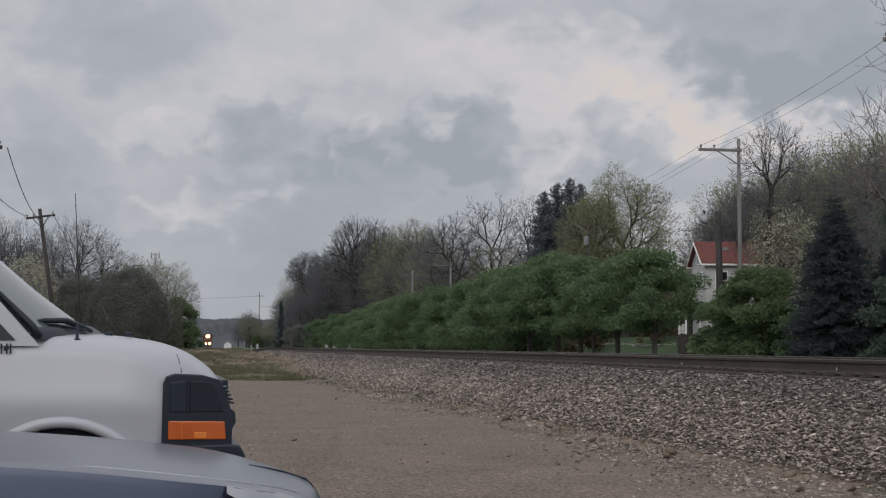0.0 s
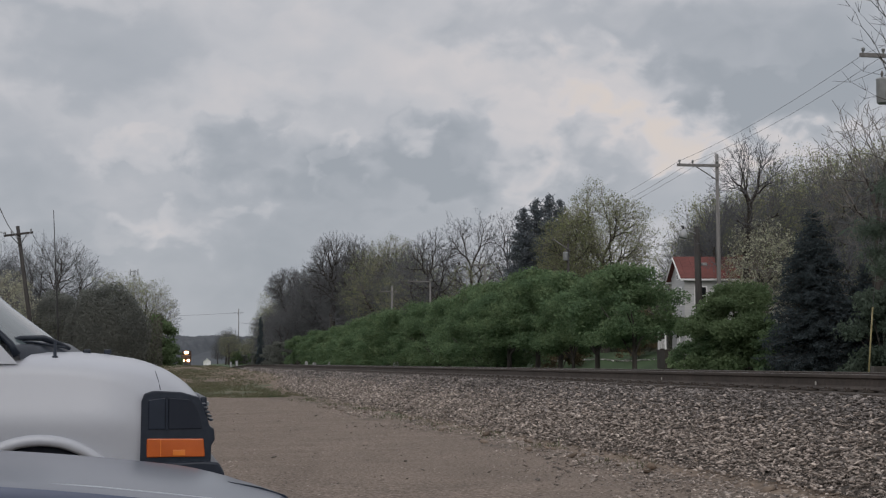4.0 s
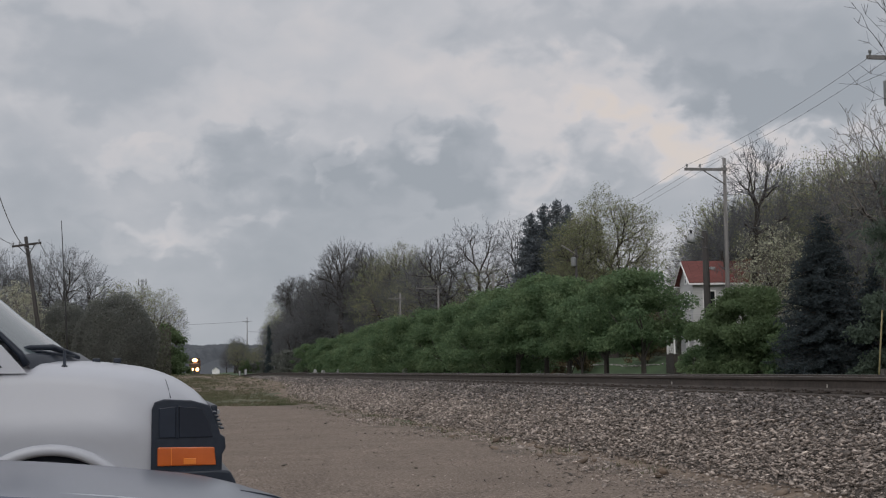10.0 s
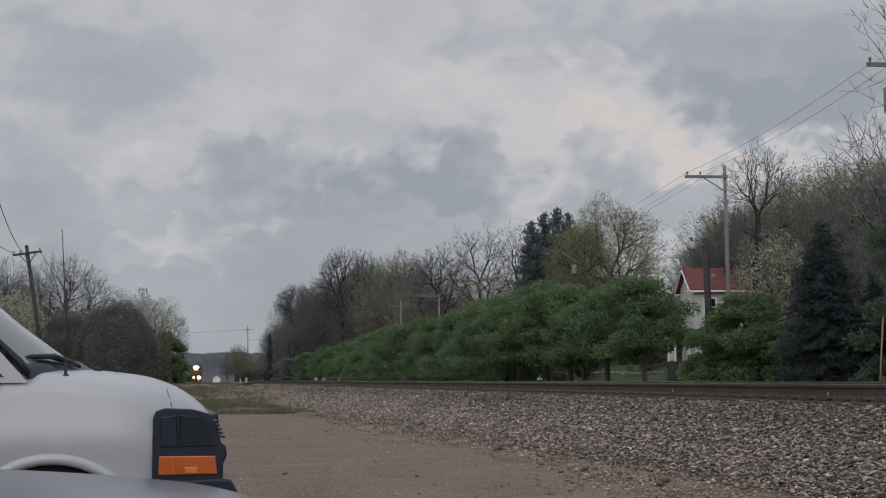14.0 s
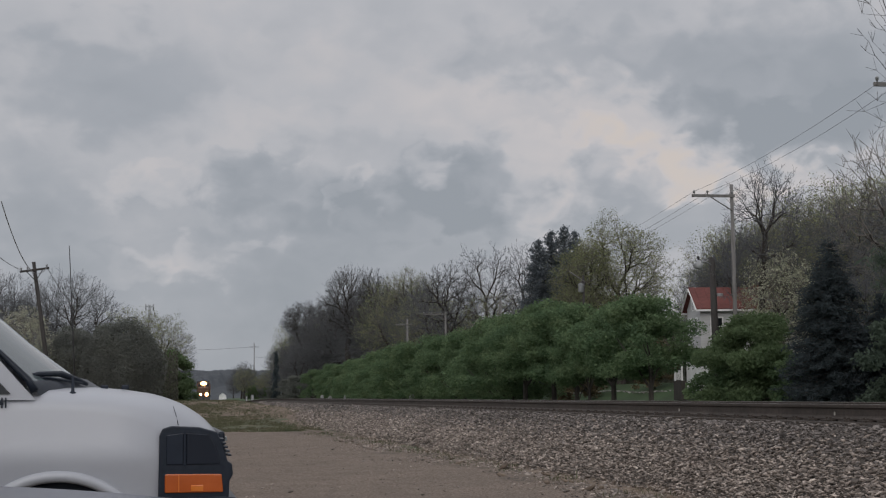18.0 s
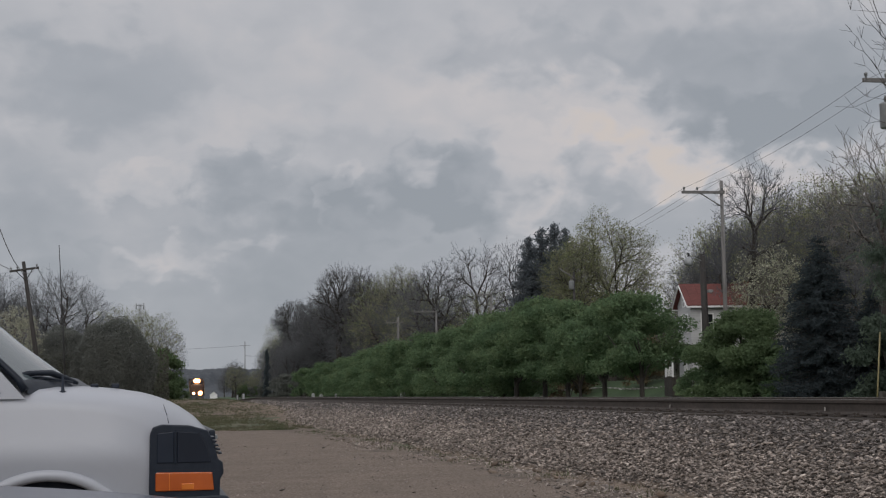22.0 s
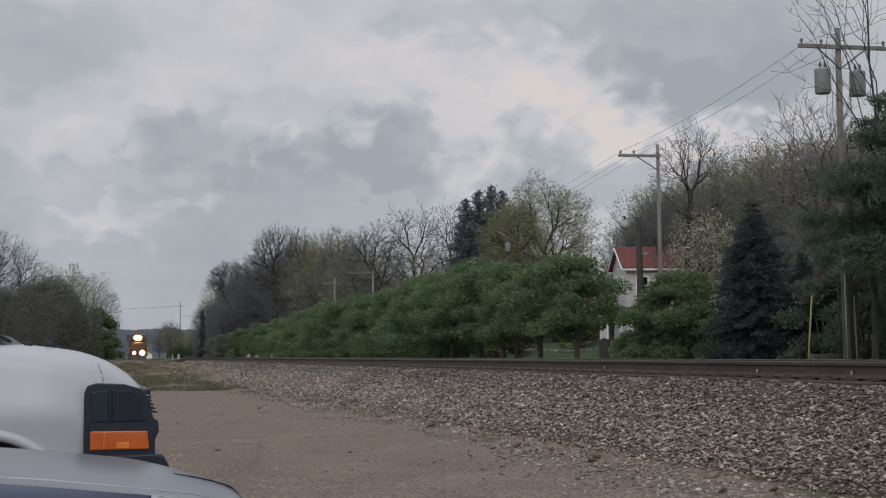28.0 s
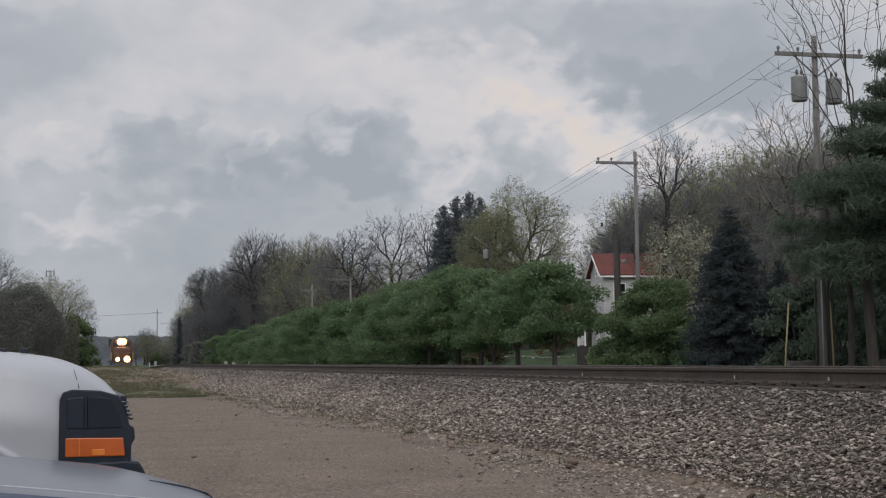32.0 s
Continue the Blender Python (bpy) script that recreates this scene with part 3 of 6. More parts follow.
def branch_frame(rg, start, tips, twig_r, wander=0.08):
    """Branches that part again and again until each reaches one of the tips. Rows of (p0, p1, r0, r1)."""
    segs = []
    todo = [(np.asarray(start, float), tips, None)]
    while todo:
        p, pts, r_in = todo.pop()
        n = len(pts)
        r = twig_r * n ** 0.44
        if r_in is not None:
            r = min(r, r_in)
        if n == 1:
            mid = (p + pts[0]) / 2 + rg.normal(0, wander, 3) * np.linalg.norm(pts[0] - p)
            segs += [(p, mid, r, r * 0.8), (mid, pts[0], r * 0.8, r * 0.5)]
            continue
        c = pts.mean(0)
        q = p + (c - p) * (rg.uniform(0.22, 0.4) if n > 3 else 0.55)
        ln = np.linalg.norm(q - p)
        q = q + rg.normal(0, wander * 0.7, 3) * ln
        mid = (p + q) / 2 + rg.normal(0, wander, 3) * ln
        segs += [(p, mid, r, r * 0.93), (mid, q, r * 0.93, r * 0.86)]
        d = pts - c
        ax = np.linalg.eigh(d.T @ d + 1e-6 * np.eye(3))[1][:, 2] + rg.normal(0, 0.25, 3)
        side = d @ ax
        cutoff = np.quantile(side, rg.uniform(0.3, 0.7))
        a = side <= cutoff
        if a.all() or not a.any():
            a = np.arange(n) < n // 2
        todo += [(q, pts[a], r * 0.86), (q, pts[~a], r * 0.86)]
    return segs


def crown_points(rg, n, centre, radii, seed, shell=0.55, lumpy=0.2, fuzz=0.05):
    """Points in an uneven egg, thicker towards its skin."""
    d = rg.normal(0, 1, (n, 3))
    d /= np.linalg.norm(d, axis=1)[:, None]
    bumps = np.array([noise.noise((v[0] * 1.9 + seed, v[1] * 1.9, v[2] * 1.9)) for v in d])
    r = rg.uniform(0, 1, n) ** (0.33 if shell < 0.1 else 0.33 * (1 - shell) + 0.06)
    r *= 1 + lumpy * bumps + fuzz * rg.normal(0, 1, n)
    d[:, 2] = np.where(d[:, 2] < 0, d[:, 2] * 0.92, d[:, 2])
    return np.asarray(centre) + d * r[:, None] * np.asarray(radii)


def make_tree(name, seed, height, width, bottom, label, tips=900, twigs=3, twig_len=0.7, twig_r=0.011, leaf=None, leaf_size=0.055, per_tip=9, scatter=0.28,
              group="", twig=None, category="tree", bark=None, offset=0.0, fork=0.55, limbs=1, rise=0.35, shell=0.45, lumpy=0.22, trunk_r=None, thick=0.05, wander=0.06):
    """A tree in bare twig or bud: trunk, limbs that fill a crown from bottom to height, and fine twigs at their tips."""
    rg = np.random.default_rng(seed)
    mid = np.array([offset, 0, (height + bottom) / 2])
    pts = crown_points(rg, tips, mid, (width / 2, width / 2, (height - bottom) / 2), seed * 1.7, shell, lumpy)
    pts[:, 2] = bottom + (pts[:, 2] - bottom) * (height - bottom - twig_len * 0.5) / (np.percentile(pts[:, 2], 99) - bottom)
    top = np.array([offset * 0.35, 0, max(bottom * fork, 0.4)])
    turn = np.arctan2(pts[:, 1], pts[:, 0] - mid[0]) + rg.normal(0, 0.25, tips)
    segs = []
    for k in range(limbs):
        share = pts[np.floor((turn + math.pi) / (2 * math.pi + 1e-6) * limbs).clip(0, limbs - 1) == k]
        if len(share):
            segs += branch_frame(rg, top * [1, 1, 1 - 0.06 * (k % 3)], share, twig_r * 1.25, wander)
    r0 = trunk_r or segs[0][2] * 1.1
    knee = np.array([offset * 0.12, 0, top[2] * 0.5]) + rg.normal(0, 0.02 * top[2], 3) * [1, 1, 0]
    stem = [(np.array([0, 0, -0.3]), knee, r0 * 1.25, r0 * 1.05), (knee, top, r0 * 1.05, r0)]
    stem += [q for q in segs if q[2] > thick]
    thin = [q for q in segs if q[2] <= thick]
    ends = []
    if twigs:
        base = np.repeat(pts, twigs, 0)
        out = base - mid
        out /= np.linalg.norm(out, axis=1)[:, None] + 1e-9
        d = out * 0.7 + rg.normal(0, 0.6, base.shape) + [0, 0, rise]
        d /= np.linalg.norm(d, axis=1)[:, None]
        ends = base + d * (twig_len * rg.uniform(0.4, 1.2, len(base)))[:, None]
        thin += [(a, b, twig_r, twig_r * 0.7) for a, b in zip(base, ends)]
    root = empty(name, pose(0, 0, 0), label, category, group)
    v, f = branch_tubes(stem, 6)
    mesh_part("trunk", raw_mesh("trunk", [v], [f], [bark or M_BARK], smooth=True), root)
    v, f = branch_tubes(thin, 3)
    vs, fs, ids = [v], [f], [0]
    if leaf is not None:
        c = np.repeat(ends if len(ends) else pts, per_tip, 0)
        c = c + rg.normal(0, scatter, c.shape)
        v, f = quads(rg, c, leaf_size)
        vs.append(v), fs.append(f), ids.append(1)
    mesh_part("crown", raw_mesh("crown", vs, fs, [twig or M_TWIG] + ([leaf] if leaf else []), idx=ids), root)
    return root


def ivy_mass(name, seed, height, width, label, leaf, n=90000, size=0.047):
    """A tree smothered in creeper: one smooth, close mound of small leaves down to the ground."""
    rg = np.random.default_rng(seed)
    root = empty(name, pose(0, 0, 0), label, "tree")
    v, f = branch_tubes([(np.array([0, 0, -0.3]), np.array([0, 0, height * 0.5]), 0.2, 0.12)] +
                        [(np.array([0, 0, height * 0.4]), np.array([math.cos(a) * width * 0.3, math.sin(a) * width * 0.3, height * 0.75]), 0.09, 0.03) for a in (0.3, 1.7, 3.1, 4.4, 5.6)], 6)
    mesh_part("trunk", raw_mesh("trunk", [v], [f], [M_BARK], smooth=True), root)
    c = crown_points(rg, n, (0, 0, height * 0.36), (width / 2, width / 2, height * 0.62), seed, 0.7, 0.2, 0.015)
    c = c[c[:, 2] > 0]
    # the leaves lie in the skin of the mound, facing out and up
    nrm = (c - [0, 0, height * 0.3]) / [width / 2, width / 2, height * 0.62]
    nrm = nrm / np.linalg.norm(nrm, axis=1)[:, None] + rg.normal(0, 0.55, c.shape) + [0, 0, 0.2]
    a = np.cross(nrm, rg.normal(0, 1, c.shape))
    a /= np.linalg.norm(a, axis=1)[:, None]
    b = np.cross(nrm, a)
    b /= np.linalg.norm(b, axis=1)[:, None]
    k = size * rg.lognormal(0, 0.3, len(c))[:, None]
    a, b = a * k, b * k * 0.75
    v = np.stack([c - a - b * 0.5, c + b, c + a + b * 0.4, c - b * 1.1], 1).reshape(-1, 3)
    mesh_part("crown", raw_mesh("crown", [v], [np.arange(4 * len(c)).reshape(-1, 4)], [leaf]), root)
    return root


def bough_pine(name, seed, height, width, bottom, label, mat, boughs=120, n=90000, size=0.12):
    """A pine of flat, layered boughs of needles on a bare lower trunk."""
    rg = np.random.default_rng(seed)
    root = empty(name, pose(0, 0, 0), label, "conifer")
    segs = [(np.array([0, 0, -0.3]), np.array([0.05, 0, height * 0.5]), 0.27, 0.19), (np.array([0.05, 0, height * 0.5]), np.array([0, 0, height]), 0.19, 0.03)]
    lumps = []
    for i in range(boughs):
        h = (i + rg.uniform(0, 1)) / boughs
        z = bottom + (height - bottom) * h
        reach = width * 0.5 * (1 - h) ** 0.55 * rg.uniform(0.55, 1.08)
        a = rg.uniform(0, 6.28)
        d = np.array([math.cos(a), math.sin(a), 0])
        tip = d * reach + [0, 0, z + rg.uniform(-0.35, 0.3)]
        segs.append((np.array([0, 0, z - 0.1]), tip, 0.05, 0.012))
        for w in (0.45, 0.75, 1.0):
            p = np.array([0, 0, z]) * (1 - w) + tip * w
            k = rg.uniform(0.45, 0.85) * (0.5 + 0.6 * reach / width * 2)
            lumps.append((*p, k, k, k * 0.55))
    v, f = branch_tubes(segs, 6)
    mesh_part("trunk", raw_mesh("trunk", [v], [f], [M_BARK], smooth=True), root)
    c = leafy_crown(rg, lumps, n, size, 0.2)
    v, f = quads(rg, c, size, thin=0.14)
    mesh_part("crown", raw_mesh("crown", [v], [f], [mat]), root)
    return root


def leafy_crown(rg, lumps, n, size, fill=0.72):
    """Leaf clumps in the shells of overlapping lumps: rows of x, y, z, rx, ry, rz."""
    lumps = np.array(lumps, float)
    w = lumps[:, 3] * lumps[:, 4] * lumps[:, 5]
    pick = rg.choice(len(lumps), n, p=w / w.sum())
    d = rg.normal(0, 1, (n, 3))
    d /= np.linalg.norm(d, axis=1)[:, None]
    r = rg.uniform(fill, 1.08, n)[:, None] * (1 + 0.10 * rg.normal(0, 1, (n, 1)))
    return lumps[pick, :3] + d * r * lumps[pick, 3:]


def leafy_tree(name, seed, height, width, label, leaf, n=5200, size=0.11, group="", base=0.22, category="tree", trunk_r=0.09, lumps=46):
    """A small rounded tree: trunk, limbs and a dense crown of leaf clumps with an uneven outline."""
    rg = np.random.default_rng(seed)
    root = empty(name, pose(0, 0, 0), label, category, group)
    ls = []
    for i in range(lumps):
        a, q, h = rg.uniform(0, 6.28), math.sqrt(rg.uniform(0, 1)), rg.uniform(0, 1)
        prof = math.sin(math.pi * min(0.97, 0.30 + 0.66 * h)) ** 0.6
        rr = width * 0.5 * prof * q * 0.86
        s = rg.uniform(0.075, 0.17) * width
        ls.append((rr * math.cos(a), rr * math.sin(a), height * (base + (0.94 - base) * h), s, s, s * 0.55))
    thick = []
    top = np.array([0, 0, height * base * 0.9])
    thick.append((np.array([0, 0, -0.3]), top, trunk_r * 1.25, trunk_r))
    for x, y, z, *_ in ls[:9]:
        p = np.array([x, y, z]) * [0.75, 0.75, 0.95]
        mid = (top + p) / 2 + rg.normal(0, 0.12, 3)
        thick.append((top * rg.uniform(0.4, 1), mid, trunk_r * 0.55, trunk_r * 0.38))
        thick.append((mid, p, trunk_r * 0.38, trunk_r * 0.14))
    v, f = branch_tubes(thick, 6)
    mesh_part("trunk", raw_mesh("trunk", [v], [f], [M_BARK], smooth=True), root)
    c = leafy_crown(rg, ls, n, size, 0.35)
    v, f = quads(rg, c, size)
    mesh_part("crown", raw_mesh("crown", [v], [f], [leaf]), root)
    return root


def conifer(name, seed, height, width, label, mat, tiers=26, per=13, size=0.2, droop=0.35, group="", bare=0.06, taper=0.75, thin=0.4):
    rg = np.random.default_rng(seed)
    root = empty(name, pose(0, 0, 0), label, "conifer", group)
    v, f = branch_tubes([(np.array([0, 0, -0.3]), np.array([0, 0, height * 0.55]), width * 0.024, width * 0.016),
                         (np.array([0, 0, height * 0.55]), np.array([0, 0, height]), width * 0.016, 0.01)], 6)
    mesh_part("trunk", raw_mesh("trunk", [v], [f], [M_BARK], smooth=True), root)
    segs, cs = [], []
    for i in range(tiers):
        h = bare + (1 - bare) * (i + rg.uniform(-0.3, 0.3)) / tiers
        h = min(max(h, bare), 0.985)
        reach = width * 0.5 * (1 - h) ** taper * (1 if h > 0.12 else 0.9)
        for k in range(per if h < 0.8 else 7):
            a = rg.uniform(0, 6.28)
            L_ = reach * rg.uniform(0.6, 1.12)
            p0 = np.array([0, 0, h * height])
            p1 = p0 + np.array([math.cos(a) * L_, math.sin(a) * L_, -droop * L_ + 0.12 * L_ * rg.uniform(-1, 1)])
            segs.append((p0, p1, 0.03, 0.008))
            m = max(3, int(L_ / (size * 0.42)))
            for q in range(m):
                w = (q + 0.8) / m
                for _ in range(5):
                    cs.append(p0 + (p1 - p0) * w + rg.normal(0, 1, 3) * [size * 0.55, size * 0.55, size * 0.4])
    v1, f1 = branch_tubes(segs, 3)
    v2, f2 = quads(rg, np.array(cs), size * 0.42, flat=0.2, thin=thin)
    mesh_part("crown", raw_mesh("crown", [v1, v2], [f1, f2], [M_BARK, mat], idx=[0, 1]), root)
    return root


def put(proto, x, y, turn=0, s=1.0, sz=None, z=None, first=False):
    """Stand a tree, or a copy of it, on the ground."""
    m = pose(x, y, ground_z(x, y) if z is None else z, 0, 0, turn) @ Matrix.Diagonal((s, s, sz or s, 1))
    if first:
        proto.matrix_basis = m
        return proto
    a, b, c = proto.scale
    m = m @ Matrix.Diagonal((1 / a, 1 / b, 1 / c, 1))
    return copy_thing(proto, m)


def far_at(px_az, y):
    """x of a place y metres up the line at an azimuth, degrees right of the line."""
    return y * math.tan(radians(px_az))


# ---- tufts of grass on the verge and along the foot of the ballast ----
def tufts_mesh(seed, spots, height):
    """Blades as thin upright slivers, a few to a tuft; spots: rows of x, y, z."""
    rg = np.random.default_rng(seed)
    k = 7
    n = len(spots) * k
    base = np.repeat(spots, k, 0) + np.concatenate([rg.normal(0, 0.05, (n, 2)), np.zeros((n, 1))], 1)
    a = rg.uniform(0, 6.28, n)
    h = height * rg.lognormal(0, 0.35, n)
    side = np.stack([np.cos(a), np.sin(a), 0 * a], 1) * 0.008
    lean = np.stack([rg.normal(0, 0.4, n), rg.normal(0, 0.4, n), np.ones(n)], 1) * h[:, None]
    v = np.stack([base - side, base + side, base + side * 0.3 + lean, base - side * 0.3 + lean], 1).reshape(-1, 3)
    return v, np.arange(4 * n).reshape(-1, 4)


def verge_spots():
    rg = np.random.default_rng(41)
    rows = []
    # along the foot of the slope
    n = 620
    y = rg.uniform(14, 56, n)
    keep = np.array([noise.noise((0.3, v * 0.35, 9)) for v in y]) > 0.02
    y = y[keep]
    x = np.array([lot_edge(v) for v in y]) + rg.normal(0.05, 0.3, len(y))
    rows.append(np.stack([x, y, np.full(len(y), 0.0)], 1))
    # the verge beyond the lot
    n = 26000
    y = 53 + rg.uniform(0, 1, n) ** 1.6 * 70
    x = rg.uniform(-7, 0, n) + rg.uniform(0, 7.5, n)
    keep = np.array([noise.noise((a * 0.22, b * 0.16, 7)) + 0.5 * noise.noise((a * 0.9, b * 0.5, 3)) for a, b in zip(x, y)]) + rg.normal(0, 0.15, n) < 0.12
    x, y = x[keep], y[keep]
    rows.append(np.stack([x, y, np.array([ground_z(a, b) for a, b in zip(x, y)])], 1))
    return np.concatenate(rows)


M_TUFT = material("grass_blade", [(0.07, 0.088, 0.046), (0.098, 0.1, 0.058), (0.145, 0.12, 0.085)], scale=0.8, rough=0.9, island=0.3, spec=0.2)
tv, tf = tufts_mesh(42, verge_spots(), 0.055)
tagged(new("grass_tufts", raw_mesh("grass_tufts", [tv], [tf], [M_TUFT])), "short tufts of green and straw-coloured grass", "grass", kind="stuff")


# ---- the row of small green trees between the track and the road ----
ROW = "row of small green trees along the lawn"
row_protos = [leafy_tree("leafy_tree", 20 + i, 5.4, 6.4, "small rounded tree in fresh green leaf on the lawn", M_LEAF, n=26000, size=0.056, group=ROW, base=(0.27, 0.3, 0.25, 0.28)[i], trunk_r=(0.11, 0.13, 0.1, 0.12)[i])
              for i in range(4)]
low_protos = [leafy_tree("leafy_tree", 26 + i, 5.4, 6.8, "small green tree whose leaves reach almost to the lawn", M_LEAF, n=26000, size=0.06, group=ROW, base=0.06, trunk_r=0.12) for i in range(2)]
rnd = random.Random(8)
row_y = [(88.6, 6.5), (95.7, 6.4), (102, 5.3), (107.5, 7.3), (113, 7.6), (119.5, 7.2), (125.5, 7.1), (132, 7.3), (138, 6.6), (146, 6.6), (155, 6.8), (164, 6.9), (174, 6.7),
         (184, 6.6), (195, 6.4), (206, 6.4), (218, 6.2), (230, 6.0), (243, 5.9), (257, 5.8), (272, 5.6), (288, 5.4)]
for i, (y, h) in enumerate(row_y):
    s = h / 5.4
    far = y > 122
    proto = low_protos[i % 2] if far else row_protos[i % 4]
    put(proto, 30 + rnd.uniform(-0.8, 0.8), y, rnd.uniform(0, 360), s * (1.12 if i == 0 else rnd.uniform(0.95, 1.1)), s, first=i < 4 or i in (6, 7))

# bushes added to make up the deep shade under the pines
shade_bush = leafy_tree("shrub", 47, 3.4, 4.2, "added dark bush that fills in the shade under the pines", M_PINE, n=12000, size=0.06, base=0.03, category="shrub")
for i, (x, y, k) in enumerate(((30.0, 54.5, 0.8), (32.6, 56.5, 0.95), (34.8, 58.5, 0.9), (31.4, 60.5, 1.1), (37.5, 62.0, 1.1), (33.8, 63.5, 1.1))):
    put(shade_bush, x, y, i * 70, k, first=i == 0)

shrub = leafy_tree("leafy_tree", 41, 4.5, 5.4, "spreading yellow-green small tree in full leaf", M_LEAF_SHRUB, n=36000, size=0.056, base=0.02, trunk_r=0.11)
put(shrub, 28.35, 69.4, 0, 1.08, 1.0, first=True)
low = leafy_tree("shrub", 42, 2.2, 3.4, "low dark green shrub beside the spruce", M_LEAF, n=6000, size=0.06, base=0.05, category="shrub")
put(low, 29.3, 66.6, first=True)
put(low, 30.4, 66.8, 130, 1.1)
for x, y, s in ((26.6, 71.4, 0.7), (27.7, 71.0, 1.0), (28.7, 70.4, 1.15), (29.6, 70.6, 1.2)):
    put(low, x, y, x * 90 % 360, s)

spruce = conifer("spruce", 51, 7.6, 5.4, "dense dark blue-green spruce on the lawn", M_NEEDLE, tiers=36, per=24, size=0.17, droop=0.22, taper=0.62, thin=0.3)
put(spruce, 30.0, 64.3, first=True)
put(spruce, 31.6, 62.6, 220, 0.66)
pine = bough_pine("pine", 52, 10.6, 8.4, 3.5, "tall dark green pine with layered boughs", M_PINE)
put(pine, 26.4, 42.6, first=True)
put(pine, 31.0, 50.5, 100, 0.95)
put(pine, 36.0, 60.0, 200, 1.0)
M_SPRUCE_BLUE = material("blue_spruce_needle", [(0.12, 0.138, 0.155), (0.155, 0.175, 0.19)], scale=0.8, rough=0.85, island=0.2, spec=0.1, leafy=0.4)
tall_spruce = conifer("spruce", 53, 18.6, 9.6, "tall dark blue-grey spruce among bare trees", M_SPRUCE_BLUE, tiers=46, per=13, size=0.34, droop=-0.25, bare=0.12, taper=0.6, thin=0.3)
put(tall_spruce, far_at(14.35, 166), 166.0, 0, 0.85, 0.99, first=True)
put(tall_spruce, far_at(14.85, 168), 168.0, 70, 0.9, 1.03)
put(tall_spruce, far_at(15.35, 167), 167.0, 140, 0.85, 1.03)
put(tall_spruce, far_at(15.75, 170), 170.0, 200, 0.7, 0.98)
small_spruce = conifer("spruce", 54, 6.4, 3.2, "small narrow dark spruce beside the line", M_NEEDLE, tiers=15, per=7, size=0.4, droop=0.15, taper=0.7)
put(small_spruce, far_at(4.5, 350), 350.0, 0, 0.75, 1.7, first=True)

# ---- bare and budding trees behind the road ----
bare = [make_tree("bare_tree", 60 + i, 18.0, 12.5, 5.0, "tall bare tree with fine grey-brown twigs", tips=900, twigs=3, twig_len=0.9, twig_r=0.014, twig=M_TWIG_HAZED) for i in range(3)]
brush = [make_tree("bare_tree", 66 + i, 18.0, 14.0, 2.0, "dense grey-brown bare tree of the wood", tips=1500, twigs=4, twig_len=1.0, twig_r=0.017, twig=M_TWIG_HAZED, thick=0.09, shell=0.2) for i in range(3)]
budding = [make_tree("budding_tree", 70 + i, 15.0, 11.5, 3.2, "tall tree hazy with yellow-green spring buds", tips=800, twigs=3, twig_len=0.7, twig_r=0.011, leaf=M_BUD, leaf_size=0.05, per_tip=6, scatter=0.2) for i in range(3)]
blossom = make_tree("blossom_tree", 80, 9.0, 4.6, 2.6, "tree covered in pale white blossom", tips=420, twigs=3, twig_len=0.4, twig_r=0.009, leaf=M_BLOSSOM, leaf_size=0.05, per_tip=6, scatter=0.14)
put(blossom, far_at(23.2, 98), 98, 0, 1.1, 1.15, first=True)
put(blossom, far_at(-4.6, 113), 113, 70, 0.75)

# the skyline of the woods: azimuth in degrees, tangent of its height over the eye
SKYLINE = [(4.4, 0.020), (5.0, 0.050), (5.5, 0.058), (6.2, 0.062), (6.7, 0.074), (7.5, 0.083), (8.8, 0.080), (9.7, 0.081), (10.9, 0.086), (12.0, 0.092), (13.0, 0.089), (14.1, 0.098),
           (15.0, 0.100), (16.4, 0.109), (17.7, 0.108), (18.6, 0.097), (19.1, 0.072), (19.9, 0.060), (20.8, 0.098), (22.0, 0.134), (23.0, 0.141), (24.0, 0.126), (25.0, 0.125), (26.8, 0.132), (32.0, 0.142)]


def stand(proto, size, az, y, share, turn, first=False):
    """Stand a tree of the given size so that it reaches a share of the skyline."""
    x = far_at(az, y)
    share *= 1.02
    h = math.hypot(x, y) * lerp_table(SKYLINE, az) * share + 1.22 - ground_z(x, y)
    put(proto, x, y, turn, max(h, 3.0) / size, first=first)


# trees that stand out on the skyline, each of its own shape: place, height of top and crown foot over the eye's level, crown width
LONE = [(5.49, 455, 28.7, 17.5, 12.8, "bare_tree", "rounded bare tree with a wide fan of fine twigs", 1100),
        (7.2, 345, 30.0, 12.0, 14.0, "bare_tree", "large dark bare tree with a broad close crown", 1700),
        (8.2, 338, 28.8, 12.0, 11.0, "bare_tree", "tall dark bare tree with close grey twigs", 1300),
        (9.5, 292, 25.4, 12.0, 10.6, "budding_tree", "slender tree in pale green bud", 800),
        (11.0, 232, 21.4, 9.0, 11.5, "bare_tree", "open bare tree with dark crooked limbs", 1000),
        (12.5, 226, 23.0, 9.0, 11.5, "bare_tree", "open bare tree with dark crooked limbs", 1000),
        (13.8, 205, 21.8, 9.0, 7.5, "bare_tree", "thin bare tree beside the dark spruces", 380),
        (17.35, 160, 19.9, 7.0, 11.0, "budding_tree", "broad round tree in yellow-green spring bud", 2000),
        (16.15, 158, 17.2, 6.0, 7.0, "budding_tree", "yellow-green budding tree with a soft crown", 1500),
        (21.3, 130, 15.7, 7.5, 4.2, "budding_tree", "slim budding tree behind the house", 420)]
